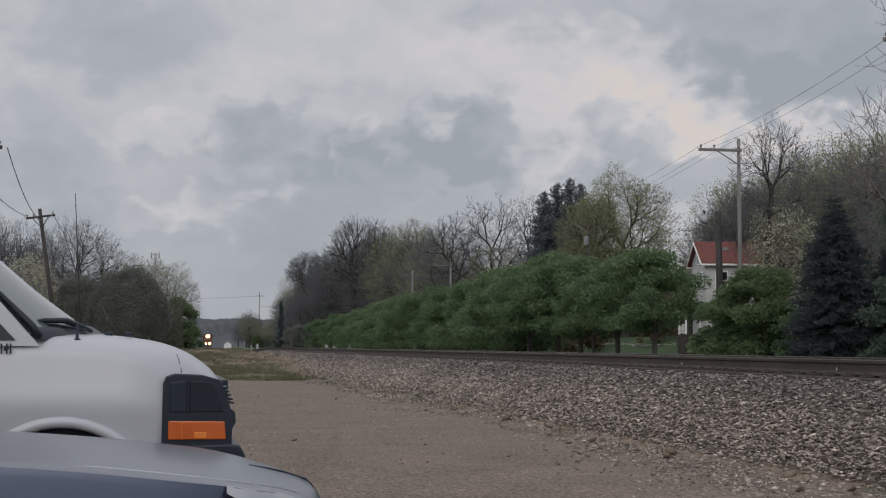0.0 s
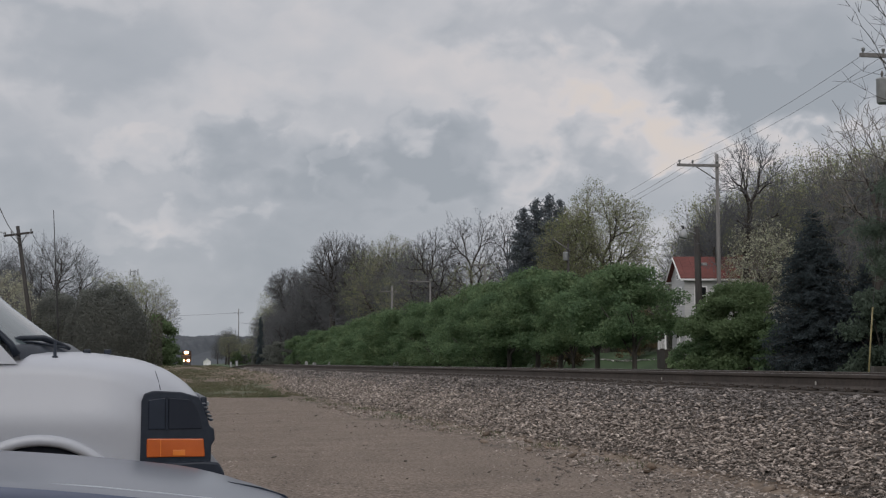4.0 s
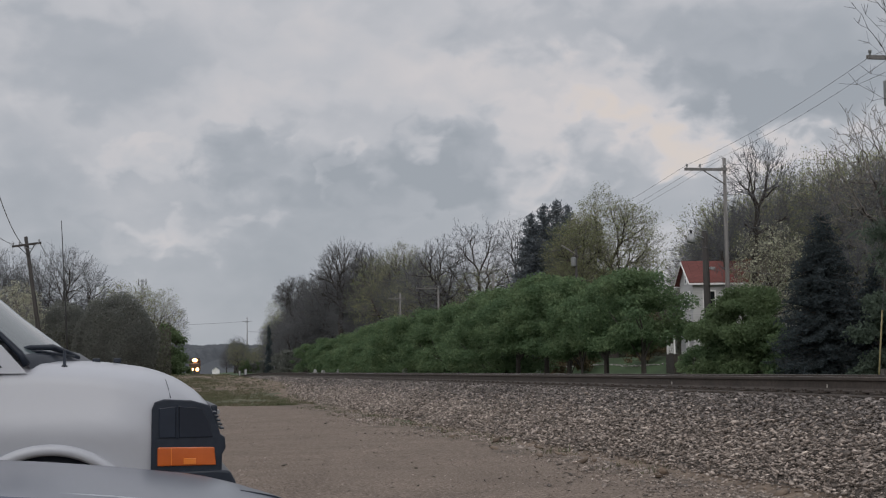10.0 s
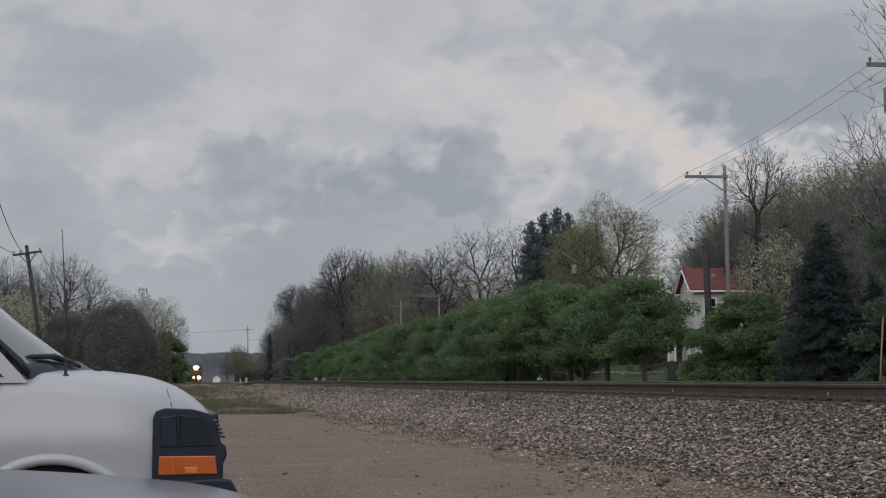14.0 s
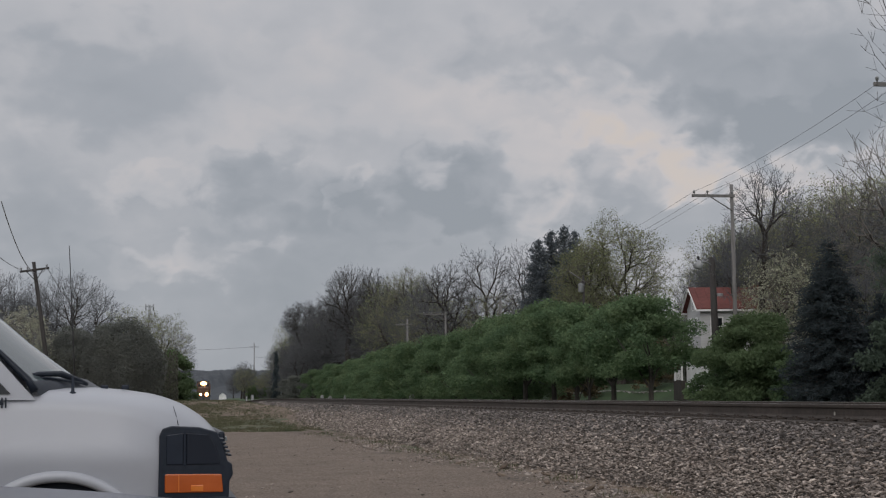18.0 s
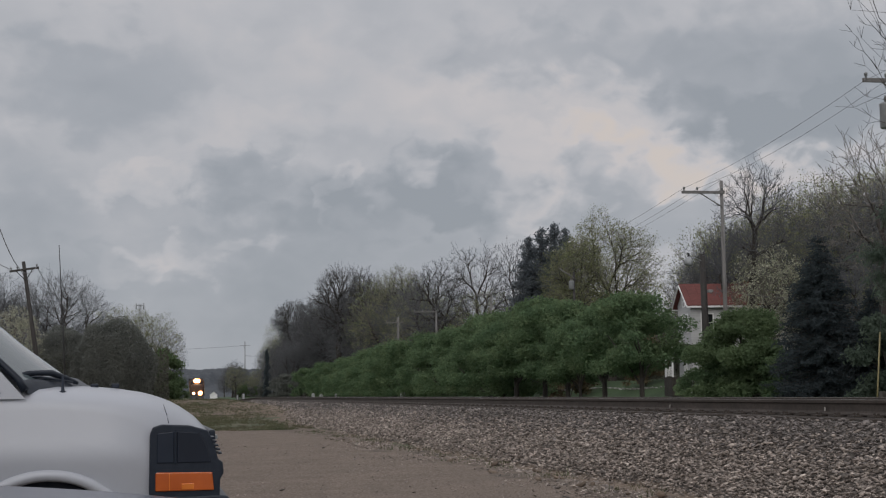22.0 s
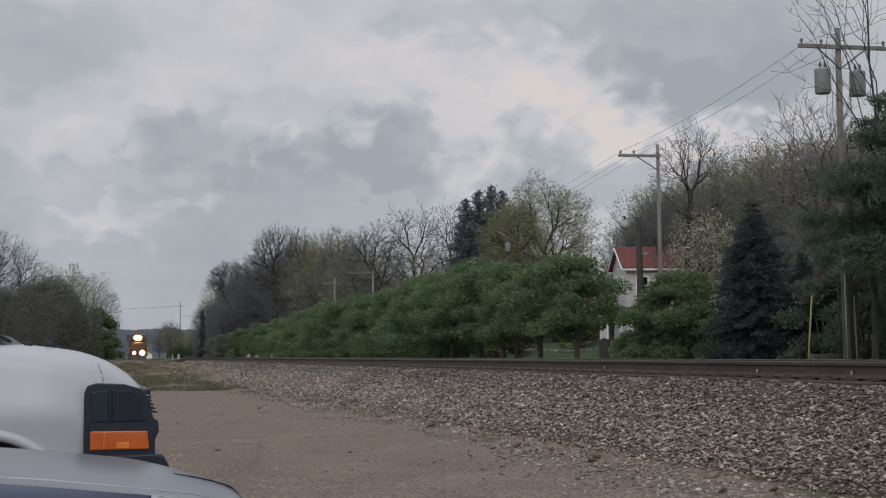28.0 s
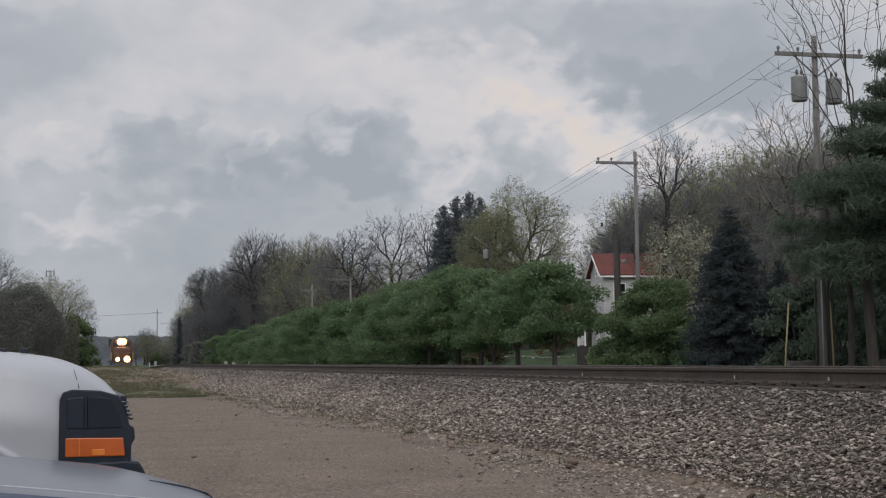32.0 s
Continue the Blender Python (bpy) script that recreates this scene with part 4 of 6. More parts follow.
for i, (az, y, ztop, zlow, width, name, label, tips) in enumerate(LONE):
    x = far_at(az, y)
    g = ground_z(x, y)
    bud = name == "budding_tree"
    lone = make_tree(name, 110 + i, ztop - g, width, zlow - g, label, tips=tips, twigs=3, twig_len=0.0028 * y, twig_r=0.00005 * y + 0.004, fork=0.75, lumpy=0.3, 
                     leaf=M_BUD if bud else None, leaf_size=0.05, per_tip=6, scatter=0.25, twig=M_TWIG if bud else M_TWIG_HAZED, thick=0.035, shell=0.5)
    put(lone, x, y, i * 47, first=True)

BARE = [(6.6, 395, 0.86), (10.6, 258, 0.9), (6.0, 430, 0.8), (25.2, 112, 0.92), (24.4, 118, 0.88), (22.0, 125, 0.72), (28.6, 84, 0.98), (27.4, 92, 0.93), (29.6, 80, 0.97), (26.4, 97, 0.95), (27.0, 76, 0.66)]
for i, (az, y, k) in enumerate(BARE):
    stand(bare[i % 3], 18.0, az, y, k, i * 77 % 360, i < 3)
BUDDING = [(9.0, 300, 0.9), (24.2, 116, 0.95), (25.6, 110, 1.0), (26.6, 106, 0.98), (27.6, 102, 0.98), (28.8, 98, 0.98), (29.8, 94, 1.0), (30.8, 90, 1.0),
           (12.7, 225, 0.7), (21.0, 170, 0.8), (20.4, 190, 0.75), (26.0, 98, 0.75), (28.0, 90, 0.7), (19.6, 185, 0.75), (15.2, 178, 0.7), (10.3, 270, 0.8), (30.4, 84, 0.7)]
for i, (az, y, k) in enumerate(BUDDING):
    stand(budding[i % 3], 15.0, az, y, k, i * 101 % 360, i < 3)

fan = make_tree("bare_tree", 95, 16.6, 6.0, 8.0, "bare tree with a wide fan of fine dark twigs", tips=620, twigs=3, twig_len=0.5, twig_r=0.011, offset=0.9, fork=1.0, twig=M_TWIG_HAZED, thick=0.04, trunk_r=0.2, shell=0.6)
put(fan, far_at(22.45, 99), 99, 0, first=True)
slim = make_tree("bare_tree", 96, 13.0, 3.0, 6.0, "slim bare tree beside the utility pole", tips=120, twigs=3, twig_len=0.5, twig_r=0.011, fork=0.9, twig=M_TWIG_HAZED, trunk_r=0.14)
put(slim, far_at(21.6, 99), 99, 0, first=True)

# the bare tree before the pole with the transformers, and thick trunks at the edge of the wood
near_bare = make_tree("bare_tree", 92, 16.5, 6.4, 7.4, "bare tree with long crooked dark branches", tips=110, twigs=3, twig_len=0.5, twig_r=0.0075, offset=-0.5, fork=0.8, limbs=5, rise=1.1, twig=M_BARK,
                      trunk_r=0.15, thick=0.03, wander=0.05, shell=0.55, lumpy=0.3)
put(near_bare, 25.3, 43.8, 0, first=True)
low_limb = make_tree("bare_tree", 93, 8.4, 5.0, 5.4, "crooked bare tree leaning out over the lawn", tips=26, twigs=2, twig_len=0.6, twig_r=0.0085, offset=-1.4, fork=0.9, twig=M_BARK, trunk_r=0.1, thick=0.03, wander=0.07, shell=0.5)
put(low_limb, 25.5, 45.6, 40, first=True)
stout = make_tree("bare_tree", 94, 12.0, 6.0, 5.0, "bare tree with a thick brown trunk", tips=260, twigs=3, twig_len=0.6, twig_r=0.011, fork=0.9, trunk_r=0.27)
put(stout, 32.0, 62.0, first=True)

brown_bush = leafy_tree("shrub", 46, 7.0, 7.5, "brown-green bush in early leaf behind the road", M_BUD_BROWN, n=9000, size=0.10, base=0.02, category="shrub")
put(brown_bush, far_at(15.75, 150), 150, first=True)
put(brown_bush, far_at(18.6, 140), 140, 90, 0.75)

# woods filling the slope behind
rnd = random.Random(77)
for i, (az, y) in enumerate(((7.9, 380), (6.9, 400), (10.0, 285))):
    stand(brush[i], 18.0, az, y, 0.82, i * 120, True)
for i, (az, y, k) in enumerate(((4.75, 440, 0.8), (5.0, 420, 0.6), (5.3, 400, 0.55), (5.7, 410, 0.6))):
    stand(brush[i % 3], 18.0, az, y, k, i * 50)
for i in range(130):
    az = 4.6 + 26.4 * (i + rnd.random()) / 130
    y = max(47.0 / math.tan(radians(az)) + rnd.uniform(5, 70), 100.0)
    sparse = 10.6 < az < 21
    p = rnd.choice(budding) if sparse or rnd.random() < 0.25 else rnd.choice(brush)
    stand(p, 15.0 if p in budding else 18.0, az, y + (25 if sparse else 0), rnd.uniform(0.4, 0.58) if sparse else rnd.uniform(0.55, 0.84), rnd.uniform(0, 360))

# ---- woods on the near side of the line, to the left ----
# leaf colour lightened and greyed to carry the veil of haze
M_IVY = material("hazed_leaf_grey_green", [(0.155, 0.163, 0.15), (0.195, 0.203, 0.18)], scale=0.5, rough=0.85, island=0.2, spec=0.1, leafy=0.5)
dome = ivy_mass("leafy_tree", 43, 6.5, 6.4, "rounded dark grey-green tree smothered in creeper", M_IVY)
put(dome, far_at(-1.15, 121), 121, first=True)
put(dome, far_at(-2.9, 126), 126, 80, 0.95)
put(dome, far_at(-4.6, 134), 134, 150, 0.85)
put(dome, far_at(-6.3, 140), 140, 200, 0.85)
verge = leafy_tree("shrub", 44, 4.2, 4.6, "fresh green bush beside the track", M_LEAF_SHRUB, n=14000, size=0.07, base=0.02, category="shrub")
put(verge, far_at(0.72, 140), 140, 0, 0.95, 1.15, first=True)
put(verge, far_at(1.05, 190), 190, 60, 0.9)
scrub = leafy_tree("shrub", 48, 4.2, 5.0, "grey-green scrub beside the line", M_IVY, n=9000, size=0.08, base=0.02, category="shrub")
for i, (az, y, k) in enumerate(((5.25, 318, 0.75), (5.0, 335, 0.7), (4.75, 350, 0.62), (4.3, 380, 0.5), (3.9, 420, 0.42), (3.4, 460, 0.4))):
    put(scrub, far_at(az, y), y, i * 75, k * 1.6, first=i == 0)
for i, (az, y, h) in enumerate([(0.7, 165, 7.8), (0.1, 158, 8.8), (-0.9, 160, 9.6), (-1.7, 160, 9.0), (-2.6, 145, 11.8), (-3.4, 147, 12.0), (-4.4, 150, 10.5), (-5.6, 150, 12.6), (-6.4, 148, 12.4), (-5.0, 146, 11.0)]):
    put((budding if i in (1, 2) else bare)[i % 3], far_at(az, y), y, i * 67, h / (15.0 if i in (1, 2) else 18.0))


def undergrowth():
    """Brown-green thicket that fills the wood's floor behind the road."""
    rg = np.random.default_rng(19)
    n = 76000
    az = rg.uniform(5.0, 31.0, n)
    y = np.maximum(46.0 / np.tan(np.radians(az)) + rg.uniform(0, 60, n), rg.uniform(100, 190, n))
    x = y * np.tan(np.radians(az))
    z = np.array([ground_z(a, b) for a, b in zip(x, y)])
    lump = np.array([noise.noise((a * 0.08, b * 0.08, 0)) for a, b in zip(x, y)])
    z = z + rg.uniform(0, 1, n) ** 1.2 * np.where(az < 13.5, 0.040 * y + 5.0 * lump, 5.0 + 4.0 * lump)
    clear = ~((y > 112) & (y < 135) & (x < 58)) & ~((x < 53) & (y < 178))
    v, f = quads(rg, np.stack([x, y, z], 1)[clear], 0.26, thin=0.35)
    return raw_mesh("undergrowth", [v], [f], [M_THICKET])


M_THICKET = material("thicket", [(0.088, 0.09, 0.078), (0.108, 0.11, 0.086), (0.135, 0.134, 0.1)], scale=0.06, rough=0.9, island=0.25, spec=0.1, leafy=0.4)
tagged(new("undergrowth", undergrowth()), "tangled brown-green undergrowth of the wood", "undergrowth", kind="stuff")


def left_thicket():
    rg = np.random.default_rng(23)
    n = 80000
    az = rg.uniform(-12.0, 0.9, n)
    y = rg.uniform(122, 165, n)
    x = y * np.tan(np.radians(az))
    z = np.array([ground_z(a, b) for a, b in zip(x, y)])
    lump = np.array([noise.noise((a * 0.12, b * 0.12, 5)) for a, b in zip(x, y)])
    z = z + rg.uniform(0, 1, n) * (3.6 + 2.0 * lump)
    v, f = quads(rg, np.stack([x, y, z], 1), 0.09)
    return raw_mesh("thicket", [v], [f], [M_THICKET])


tagged(new("thicket", left_thicket()), "grey-brown thicket beside the line", "undergrowth", kind="stuff")


rnd = random.Random(31)
for i in range(16):
    y = rnd.uniform(400, 640)
    az = rnd.uniform(2.6, 4.3) if y > 470 else rnd.uniform(3.2, 4.4)
    put(brush[i % 2] if i % 3 == 1 else verge if i % 3 else budding[i % 2], far_at(az, y), y, rnd.uniform(0, 360), rnd.uniform(0.7, 1.1) if i % 3 == 2 else rnd.uniform(0.4, 0.6))


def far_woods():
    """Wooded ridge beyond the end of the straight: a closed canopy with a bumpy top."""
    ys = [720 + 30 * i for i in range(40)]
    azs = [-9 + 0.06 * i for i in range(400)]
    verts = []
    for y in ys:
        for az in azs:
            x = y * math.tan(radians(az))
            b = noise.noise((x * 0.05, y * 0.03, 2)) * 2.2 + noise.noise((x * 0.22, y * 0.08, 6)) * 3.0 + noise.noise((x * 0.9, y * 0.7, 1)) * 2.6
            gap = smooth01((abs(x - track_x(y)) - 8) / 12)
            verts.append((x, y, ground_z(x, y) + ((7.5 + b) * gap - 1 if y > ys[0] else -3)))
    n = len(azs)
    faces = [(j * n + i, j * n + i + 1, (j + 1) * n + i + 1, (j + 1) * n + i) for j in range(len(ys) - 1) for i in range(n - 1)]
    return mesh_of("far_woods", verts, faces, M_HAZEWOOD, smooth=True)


tagged(new("far_woods", far_woods()), "distant wooded ridge with grey haze put into its colour", "woods", kind="stuff")


# ---- vehicles: shared pieces ----
def loft(name, rows, mat, parent, label="", smooth=True, cap=False, closed=False):
    """A skin over rows of points, all rows equally long."""
    bm = bmesh.new()
    vs = [[bm.verts.new(p) for p in row] for row in rows]
    n = len(rows[0])
    for a, b in zip(vs, vs[1:]):
        for i in range(n if closed else n - 1):
            bm.faces.new((a[i], a[(i + 1) % n], b[(i + 1) % n], b[i]))
    if cap:
        bm.faces.new(vs[0][::-1])
        bm.faces.new(vs[-1])
    bmesh.ops.recalc_face_normals(bm, faces=bm.faces[:])
    return part(name, bm, mat, parent, label, smooth)


def slab(name, outline, y0, y1, mat, parent, label="", bevel=0.0):
    """An outline in x and z, extruded from y0 to y1."""
    bm = bmesh.new()
    f = bm.faces.new([bm.verts.new((x, y0, z)) for x, z in outline])
    r = bmesh.ops.extrude_face_region(bm, geom=[f])
    bmesh.ops.translate(bm, vec=(0, y1 - y0, 0), verts=[v for v in r["geom"] if isinstance(v, bmesh.types.BMVert)])
    bmesh.ops.recalc_face_normals(bm, faces=bm.faces[:])
    if bevel:
        bmesh.ops.bevel(bm, geom=bm.edges[:], offset=bevel, segments=2, affect="EDGES", profile=0.5)
    return part(name, bm, mat, parent, label)


def wheel(parent, x, y, z, r, width, side, rim_mat):
    """A wheel on an axle along y; side: -1 when its outer face looks to -y."""
    hub = empty_part("wheel", parent, pose(x, y, z))
    bm = bmesh.new()
    prof = [(0.62, -0.48), (0.9, -0.5), (0.99, -0.4), (1.0, 0), (0.99, 0.4), (0.9, 0.5), (0.62, 0.48)]
    rings = [[bm.verts.new((r * a * math.cos(k * math.pi / 14), b * width, r * a * math.sin(k * math.pi / 14))) for k in range(28)] for a, b in prof]
    for p, q in zip(rings, rings[1:]):
        for k in range(28):
            bm.faces.new((p[k], p[(k + 1) % 28], q[(k + 1) % 28], q[k]))
    part("tyre", bm, M_RUBBER, hub, smooth=True)
    bm = bmesh.new()
    bmesh.ops.create_cone(bm, cap_ends=True, segments=24, radius1=r * 0.62, radius2=r * 0.5, depth=width * 0.5)
    bmesh.ops.rotate(bm, cent=(0, 0, 0), matrix=Matrix.Rotation(radians(90 if side < 0 else -90), 3, "X"), verts=bm.verts[:])
    for k in range(5):
        a = k * 2 * math.pi / 5
        box(bm, r * 0.3 * math.cos(a) - 0.02, r * 0.3 * math.cos(a) + 0.02, side * width * 0.26 - 0.01, side * width * 0.26 + 0.01,
            r * 0.3 * math.sin(a) - 0.02, r * 0.3 * math.sin(a) + 0.02)
    part("rim", bm, rim_mat, hub)


def empty_part(name, parent, m):
    ob = new(name)
    ob.parent = parent
    ob.matrix_basis = m
    return ob


# ---- white van: its nose is at x = 0, its near side at y = 0 ----
HOOD = [(-5.4, 1.30), (-0.95, 1.295), (-0.72, 1.283), (-0.6, 1.27), (-0.46, 1.248), (-0.38, 1.225), (-0.3, 1.192), (-0.24, 1.158), (-0.17, 1.105), (-0.12, 1.05), (-0.09, 0.98)]


def van_section(x):
    hc = lerp_table(HOOD, x)
    inset = 0.13 * smooth01((x + 0.62) / 0.55) ** 1.5
    dx = x + 0.92
    zl = 0.36
    if abs(dx) < 0.46:
        zl = max(zl, 0.363 + math.sqrt(0.46 ** 2 - dx * dx))
    zs = hc - 0.085
    near = []
    for f in (0, 0.12, 0.25, 0.4, 0.52, 0.62, 0.75, 0.88, 1.0):
        z = zl + (zs - zl) * f
        y = 0.0 - 0.022 * math.exp(-((z - 0.92) / 0.10) ** 2) + 0.035 * max(0, (z - 0.92) / 0.3) ** 2 + (0.03 if z < 0.5 else 0)
        near.append((x, y + inset, z))
    near += [(x, inset + 0.075, hc - 0.05), (x, inset + 0.14, hc - 0.028), (x, inset + 0.3, hc - 0.012), (x, 0.62 + inset * 0.3, hc - 0.002), (x, 1.0, hc)]
    return near + [(px, 2.0 - py, pz) for px, py, pz in reversed(near[:-1])]


def make_van():
    root = empty("van", pose(0.45, 7.9, 0), "white cargo van with black lamp surround and amber lamp", "van")
    xs = [-5.4, -4.5, -3.5, -2.5, -1.8, -1.5] + [-1.4 + 0.04 * i for i in range(27)] + [-0.33, -0.3, -0.26, -0.22, -0.18, -0.15, -0.12, -0.09]
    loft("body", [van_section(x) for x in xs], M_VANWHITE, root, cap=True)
    # wheel arch lip and the dark well behind it
    bm = bmesh.new()
    tube(bm, [(-0.92 + 0.475 * math.cos(a), 0.0 - 0.012, 0.363 + 0.475 * math.sin(a)) for a in [math.pi * (0.02 + 0.96 * k / 28) for k in range(29)]], 0.03, 10)
    part("wheel_arch_lip", bm, M_VANWHITE, root, smooth=True)
    box_part("wheel_well", (-1.42, -0.43, 0.07, 0.8, 0.37, 0.86), M_BLACKPLASTIC, root)
    for x in (-0.92, -4.35):
        for y, s in ((0.14, -1), (1.86, 1)):
            wheel(root, x, y, 0.37, 0.37, 0.24, s, M_GREYMETAL)
    # cabin
    def side(y_sign):
        def yy(z):
            o = 0.02 + 0.11 * max(0, (z - 1.24) / 0.84) ** 1.5
            return o if y_sign < 0 else 2.0 - o
        rows = []
        for z in (1.22, 1.5, 1.8, 2.02):
            xf = -1.05 - 0.67 * (z - 1.24) / 0.76
            rows.append([(xf, yy(z), z), (-2.4, yy(z), z), (-3.8, yy(z), z), (-5.4, yy(z), z)])
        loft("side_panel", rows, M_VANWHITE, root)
        w = []
        for z in (1.25, 1.5, 1.86):
            xf = -1.15 - 0.95 * (z - 1.25)
            w.append([(xf, yy(z) + 0.006 * y_sign, z), (-2.15, yy(z) + 0.006 * y_sign, z)])
        loft("side_window", w, M_GLASS, root)
    side(-1)
    side(1)
    prof = [(0.13, 0), (0.3, 0.035), (0.65, 0.055), (1.0, 0.06), (1.35, 0.055), (1.7, 0.035), (1.87, 0)]
    rows = [[(x, y, z + dz) for y, dz in prof] for x, z in ((-1.72, 2.02), (-1.95, 2.06), (-3.5, 2.08), (-5.3, 2.06), (-5.4, 1.95), (-5.4, 0.6))]
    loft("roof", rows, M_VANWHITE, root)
    # windshield, bowed in plan
    rows = []
    for z, xc, xs_, yi in ((1.311, -0.88, -1.055, 0.05), (1.5, -1.13, -1.245, 0.068), (1.75, -1.42, -1.5, 0.10), (2.02, -1.70, -1.73, 0.14)):
        rows.append([(xs_ + (xc - xs_) * (1 - abs(2 * u - 1) ** 2.2), yi + (2 - 2 * yi) * u, z + 0.03 * (1 - (2 * u - 1) ** 2)) for u in [i / 12 for i in range(13)]])
    loft("windshield", rows, M_WINDSHIELD, root, "windshield with the grey of the sky put into its colour")
    loft("cowl", [[(p[0] + d * (1 - abs(p[1] - 1) ** 3) + (0.012 if e < 0 else 0), p[1], p[2] + e) for p in rows[0]] for d, e in ((0.15, -0.068), (0.10, -0.045), (0.05, -0.012), (0.0, 0.003))], M_BLACKPLASTIC, root)
    tube_part("windshield_seal", [(-1.035, 0.035, 1.262), (-1.07, 0.045, 1.32), (-1.25, 0.06, 1.5), (-1.5, 0.09, 1.75), (-1.73, 0.135, 2.02)], [0.022, 0.018, 0.011, 0.009, 0.009], M_BLACKPLASTIC, root)
    # wiper, washer jets, aerial
    bm = bmesh.new()
    tube(bm, [(-1.10, 0.10, 1.335), (-1.03, 0.20, 1.352), (-0.93, 0.36, 1.354), (-0.86, 0.48, 1.327), (-0.80, 0.53, 1.30)], [0.006, 0.014, 0.018, 0.016, 0.010], 6)
    part("wiper_arm", bm, M_BLACKPLASTIC, root, smooth=True)
    bm = bmesh.new()
    tube(bm, [(-1.10, 0.09, 1.328), (-0.98, 0.25, 1.332), (-0.82, 0.42, 1.305)], 0.007, 6)
    part("wiper_blade", bm, M_BLACKPLASTIC, root, smooth=True)
    bm = bmesh.new()
    tube(bm, [(-0.855, 0.12, 1.235), (-0.855, 0.12, 1.255), (-0.855, 0.12, 1.26), (-0.855, 0.12, 1.335)], [0.022, 0.018, 0.009, 0.006], 8)
    part("aerial", bm, M_BLACKPLASTIC, root, smooth=True)
    for x in (-0.60, -0.71):
        box_part("washer_jet", (x - 0.02, x + 0.02, 0.52, 0.56, 1.27, 1.295), M_BLACKPLASTIC, root, 0.005)
    # front corner
    housing = slab("lamp_housing", [(-0.425, 0.69), (-0.42, 1.03), (-0.405, 1.066), (-0.36, 1.08), (-0.22, 1.072), (-0.13, 1.045), (-0.10, 0.98), (-0.078, 0.90), (-0.055, 0.885), (-0.05, 0.83), (-0.068, 0.80), (-0.072, 0.70), (-0.09, 0.685)],
                   -0.012, 0.34, M_BLACKPLASTIC, root, "moulded black plastic lamp surround", 0.006)
    # opening for the lamp, framed
    fr = 0.014
    slab("lamp_recess", [(-0.385, 0.885), (-0.385, 1.035), (-0.30, 1.045), (-0.30, 0.885)], -0.019, 0.02, M_DARKGLOSS, housing, "", 0.004)
    slab("headlamp_glass", [(-0.285, 0.885), (-0.285, 1.045), (-0.17, 1.035), (-0.135, 0.97), (-0.115, 0.885)], -0.018, 0.02, M_LAMPGLASS, housing, "dark clear headlamp glass", 0.004)
    slab("lamp_divider", [(-0.297, 0.88), (-0.297, 1.05), (-0.289, 1.05), (-0.289, 0.88)], -0.022, 0.02, M_DARKGLOSS, housing)
    bm = bmesh.new()
    for i in range(5):
        box(bm, -0.115 + 0.009 * i, -0.095 + 0.009 * i, -0.016, 0.2, 1.005 - 0.02 * i, 1.013 - 0.02 * i)
    part("grille_ribs", bm, M_BLACKPLASTIC, housing)
    amber = slab("turn_lamp", [(-0.392, 0.745), (-0.392, 0.835), (-0.385, 0.840), (-0.108, 0.836), (-0.10, 0.745)], -0.023, 0.05, M_AMBER, housing, "amber turn lamp", 0.005)
    # small lighter block: the bulb's bright spot painted onto the lens
    box_part("bulb_highlight", (-0.262, -0.2, -0.0255, -0.018, 0.752, 0.782), M_AMBER2, amber, 0.0024)
    box_part("lens_rib", (-0.325, -0.320, -0.0255, -0.02, 0.748, 0.834), M_AMBER2, amber, 0.001)
    slab("bumper", [(-0.62, 0.66), (-0.62, 0.71), (-0.40, 0.715), (-0.10, 0.722), (-0.03, 0.715), (0.0, 0.66), (0.0, 0.52), (-0.10, 0.47), (-0.42, 0.50)], -0.03, 2.03, M_BLACKPLASTIC, root, "black plastic front bumper", 0.012)
    grille = box_part("grille", (-0.11, -0.075, 0.36, 1.64, 0.72, 1.04), M_BLACKPLASTIC, root, 0.01)
    for i in range(4):
        box_part("grille_bar", (-0.078, -0.062, 0.4, 1.6, 0.78 + 0.07 * i, 0.80 + 0.07 * i), M_GREYMETAL, grille)
    slab("lamp_housing", [(-0.425, 0.69), (-0.42, 1.03), (-0.36, 1.08), (-0.13, 1.045), (-0.07, 0.90), (-0.072, 0.70)], 1.66, 2.012, M_BLACKPLASTIC, root, "moulded black plastic lamp surround", 0.006)
    # shut line of the hood and fleet number on the door
    bm = bmesh.new()
    tube(bm, [(-0.325, 0.055, 1.085), (-0.335, 0.075, 1.13), (-0.35, 0.12, 1.178)], 0.0016, 5)
    part("hood_seam", bm, M_BLACKPLASTIC, root, smooth=True)
    cu = bpy.data.curves.new("fleet_number", "FONT")
    cu.body, cu.size, cu.extrude, cu.align_x = "141", 0.07, 0.001, "CENTER"
    cu.offset = 0.0022
    txt = new("fleet_number", cu)
    dg = bpy.context.evaluated_depsgraph_get()
    me = bpy.data.meshes.new_from_object(txt.evaluated_get(dg))
    bpy.data.objects.remove(txt)
    me.materials.clear()
    me.materials.append(M_BLACKPLASTIC)
    num = mesh_part("fleet_number", me, root, "black fleet number 141")
    num.matrix_basis = pose(-1.197, 0.014, 1.183, 90, 0, 0) @ Matrix.Diagonal((0.64, 1, 1, 1))
    return root


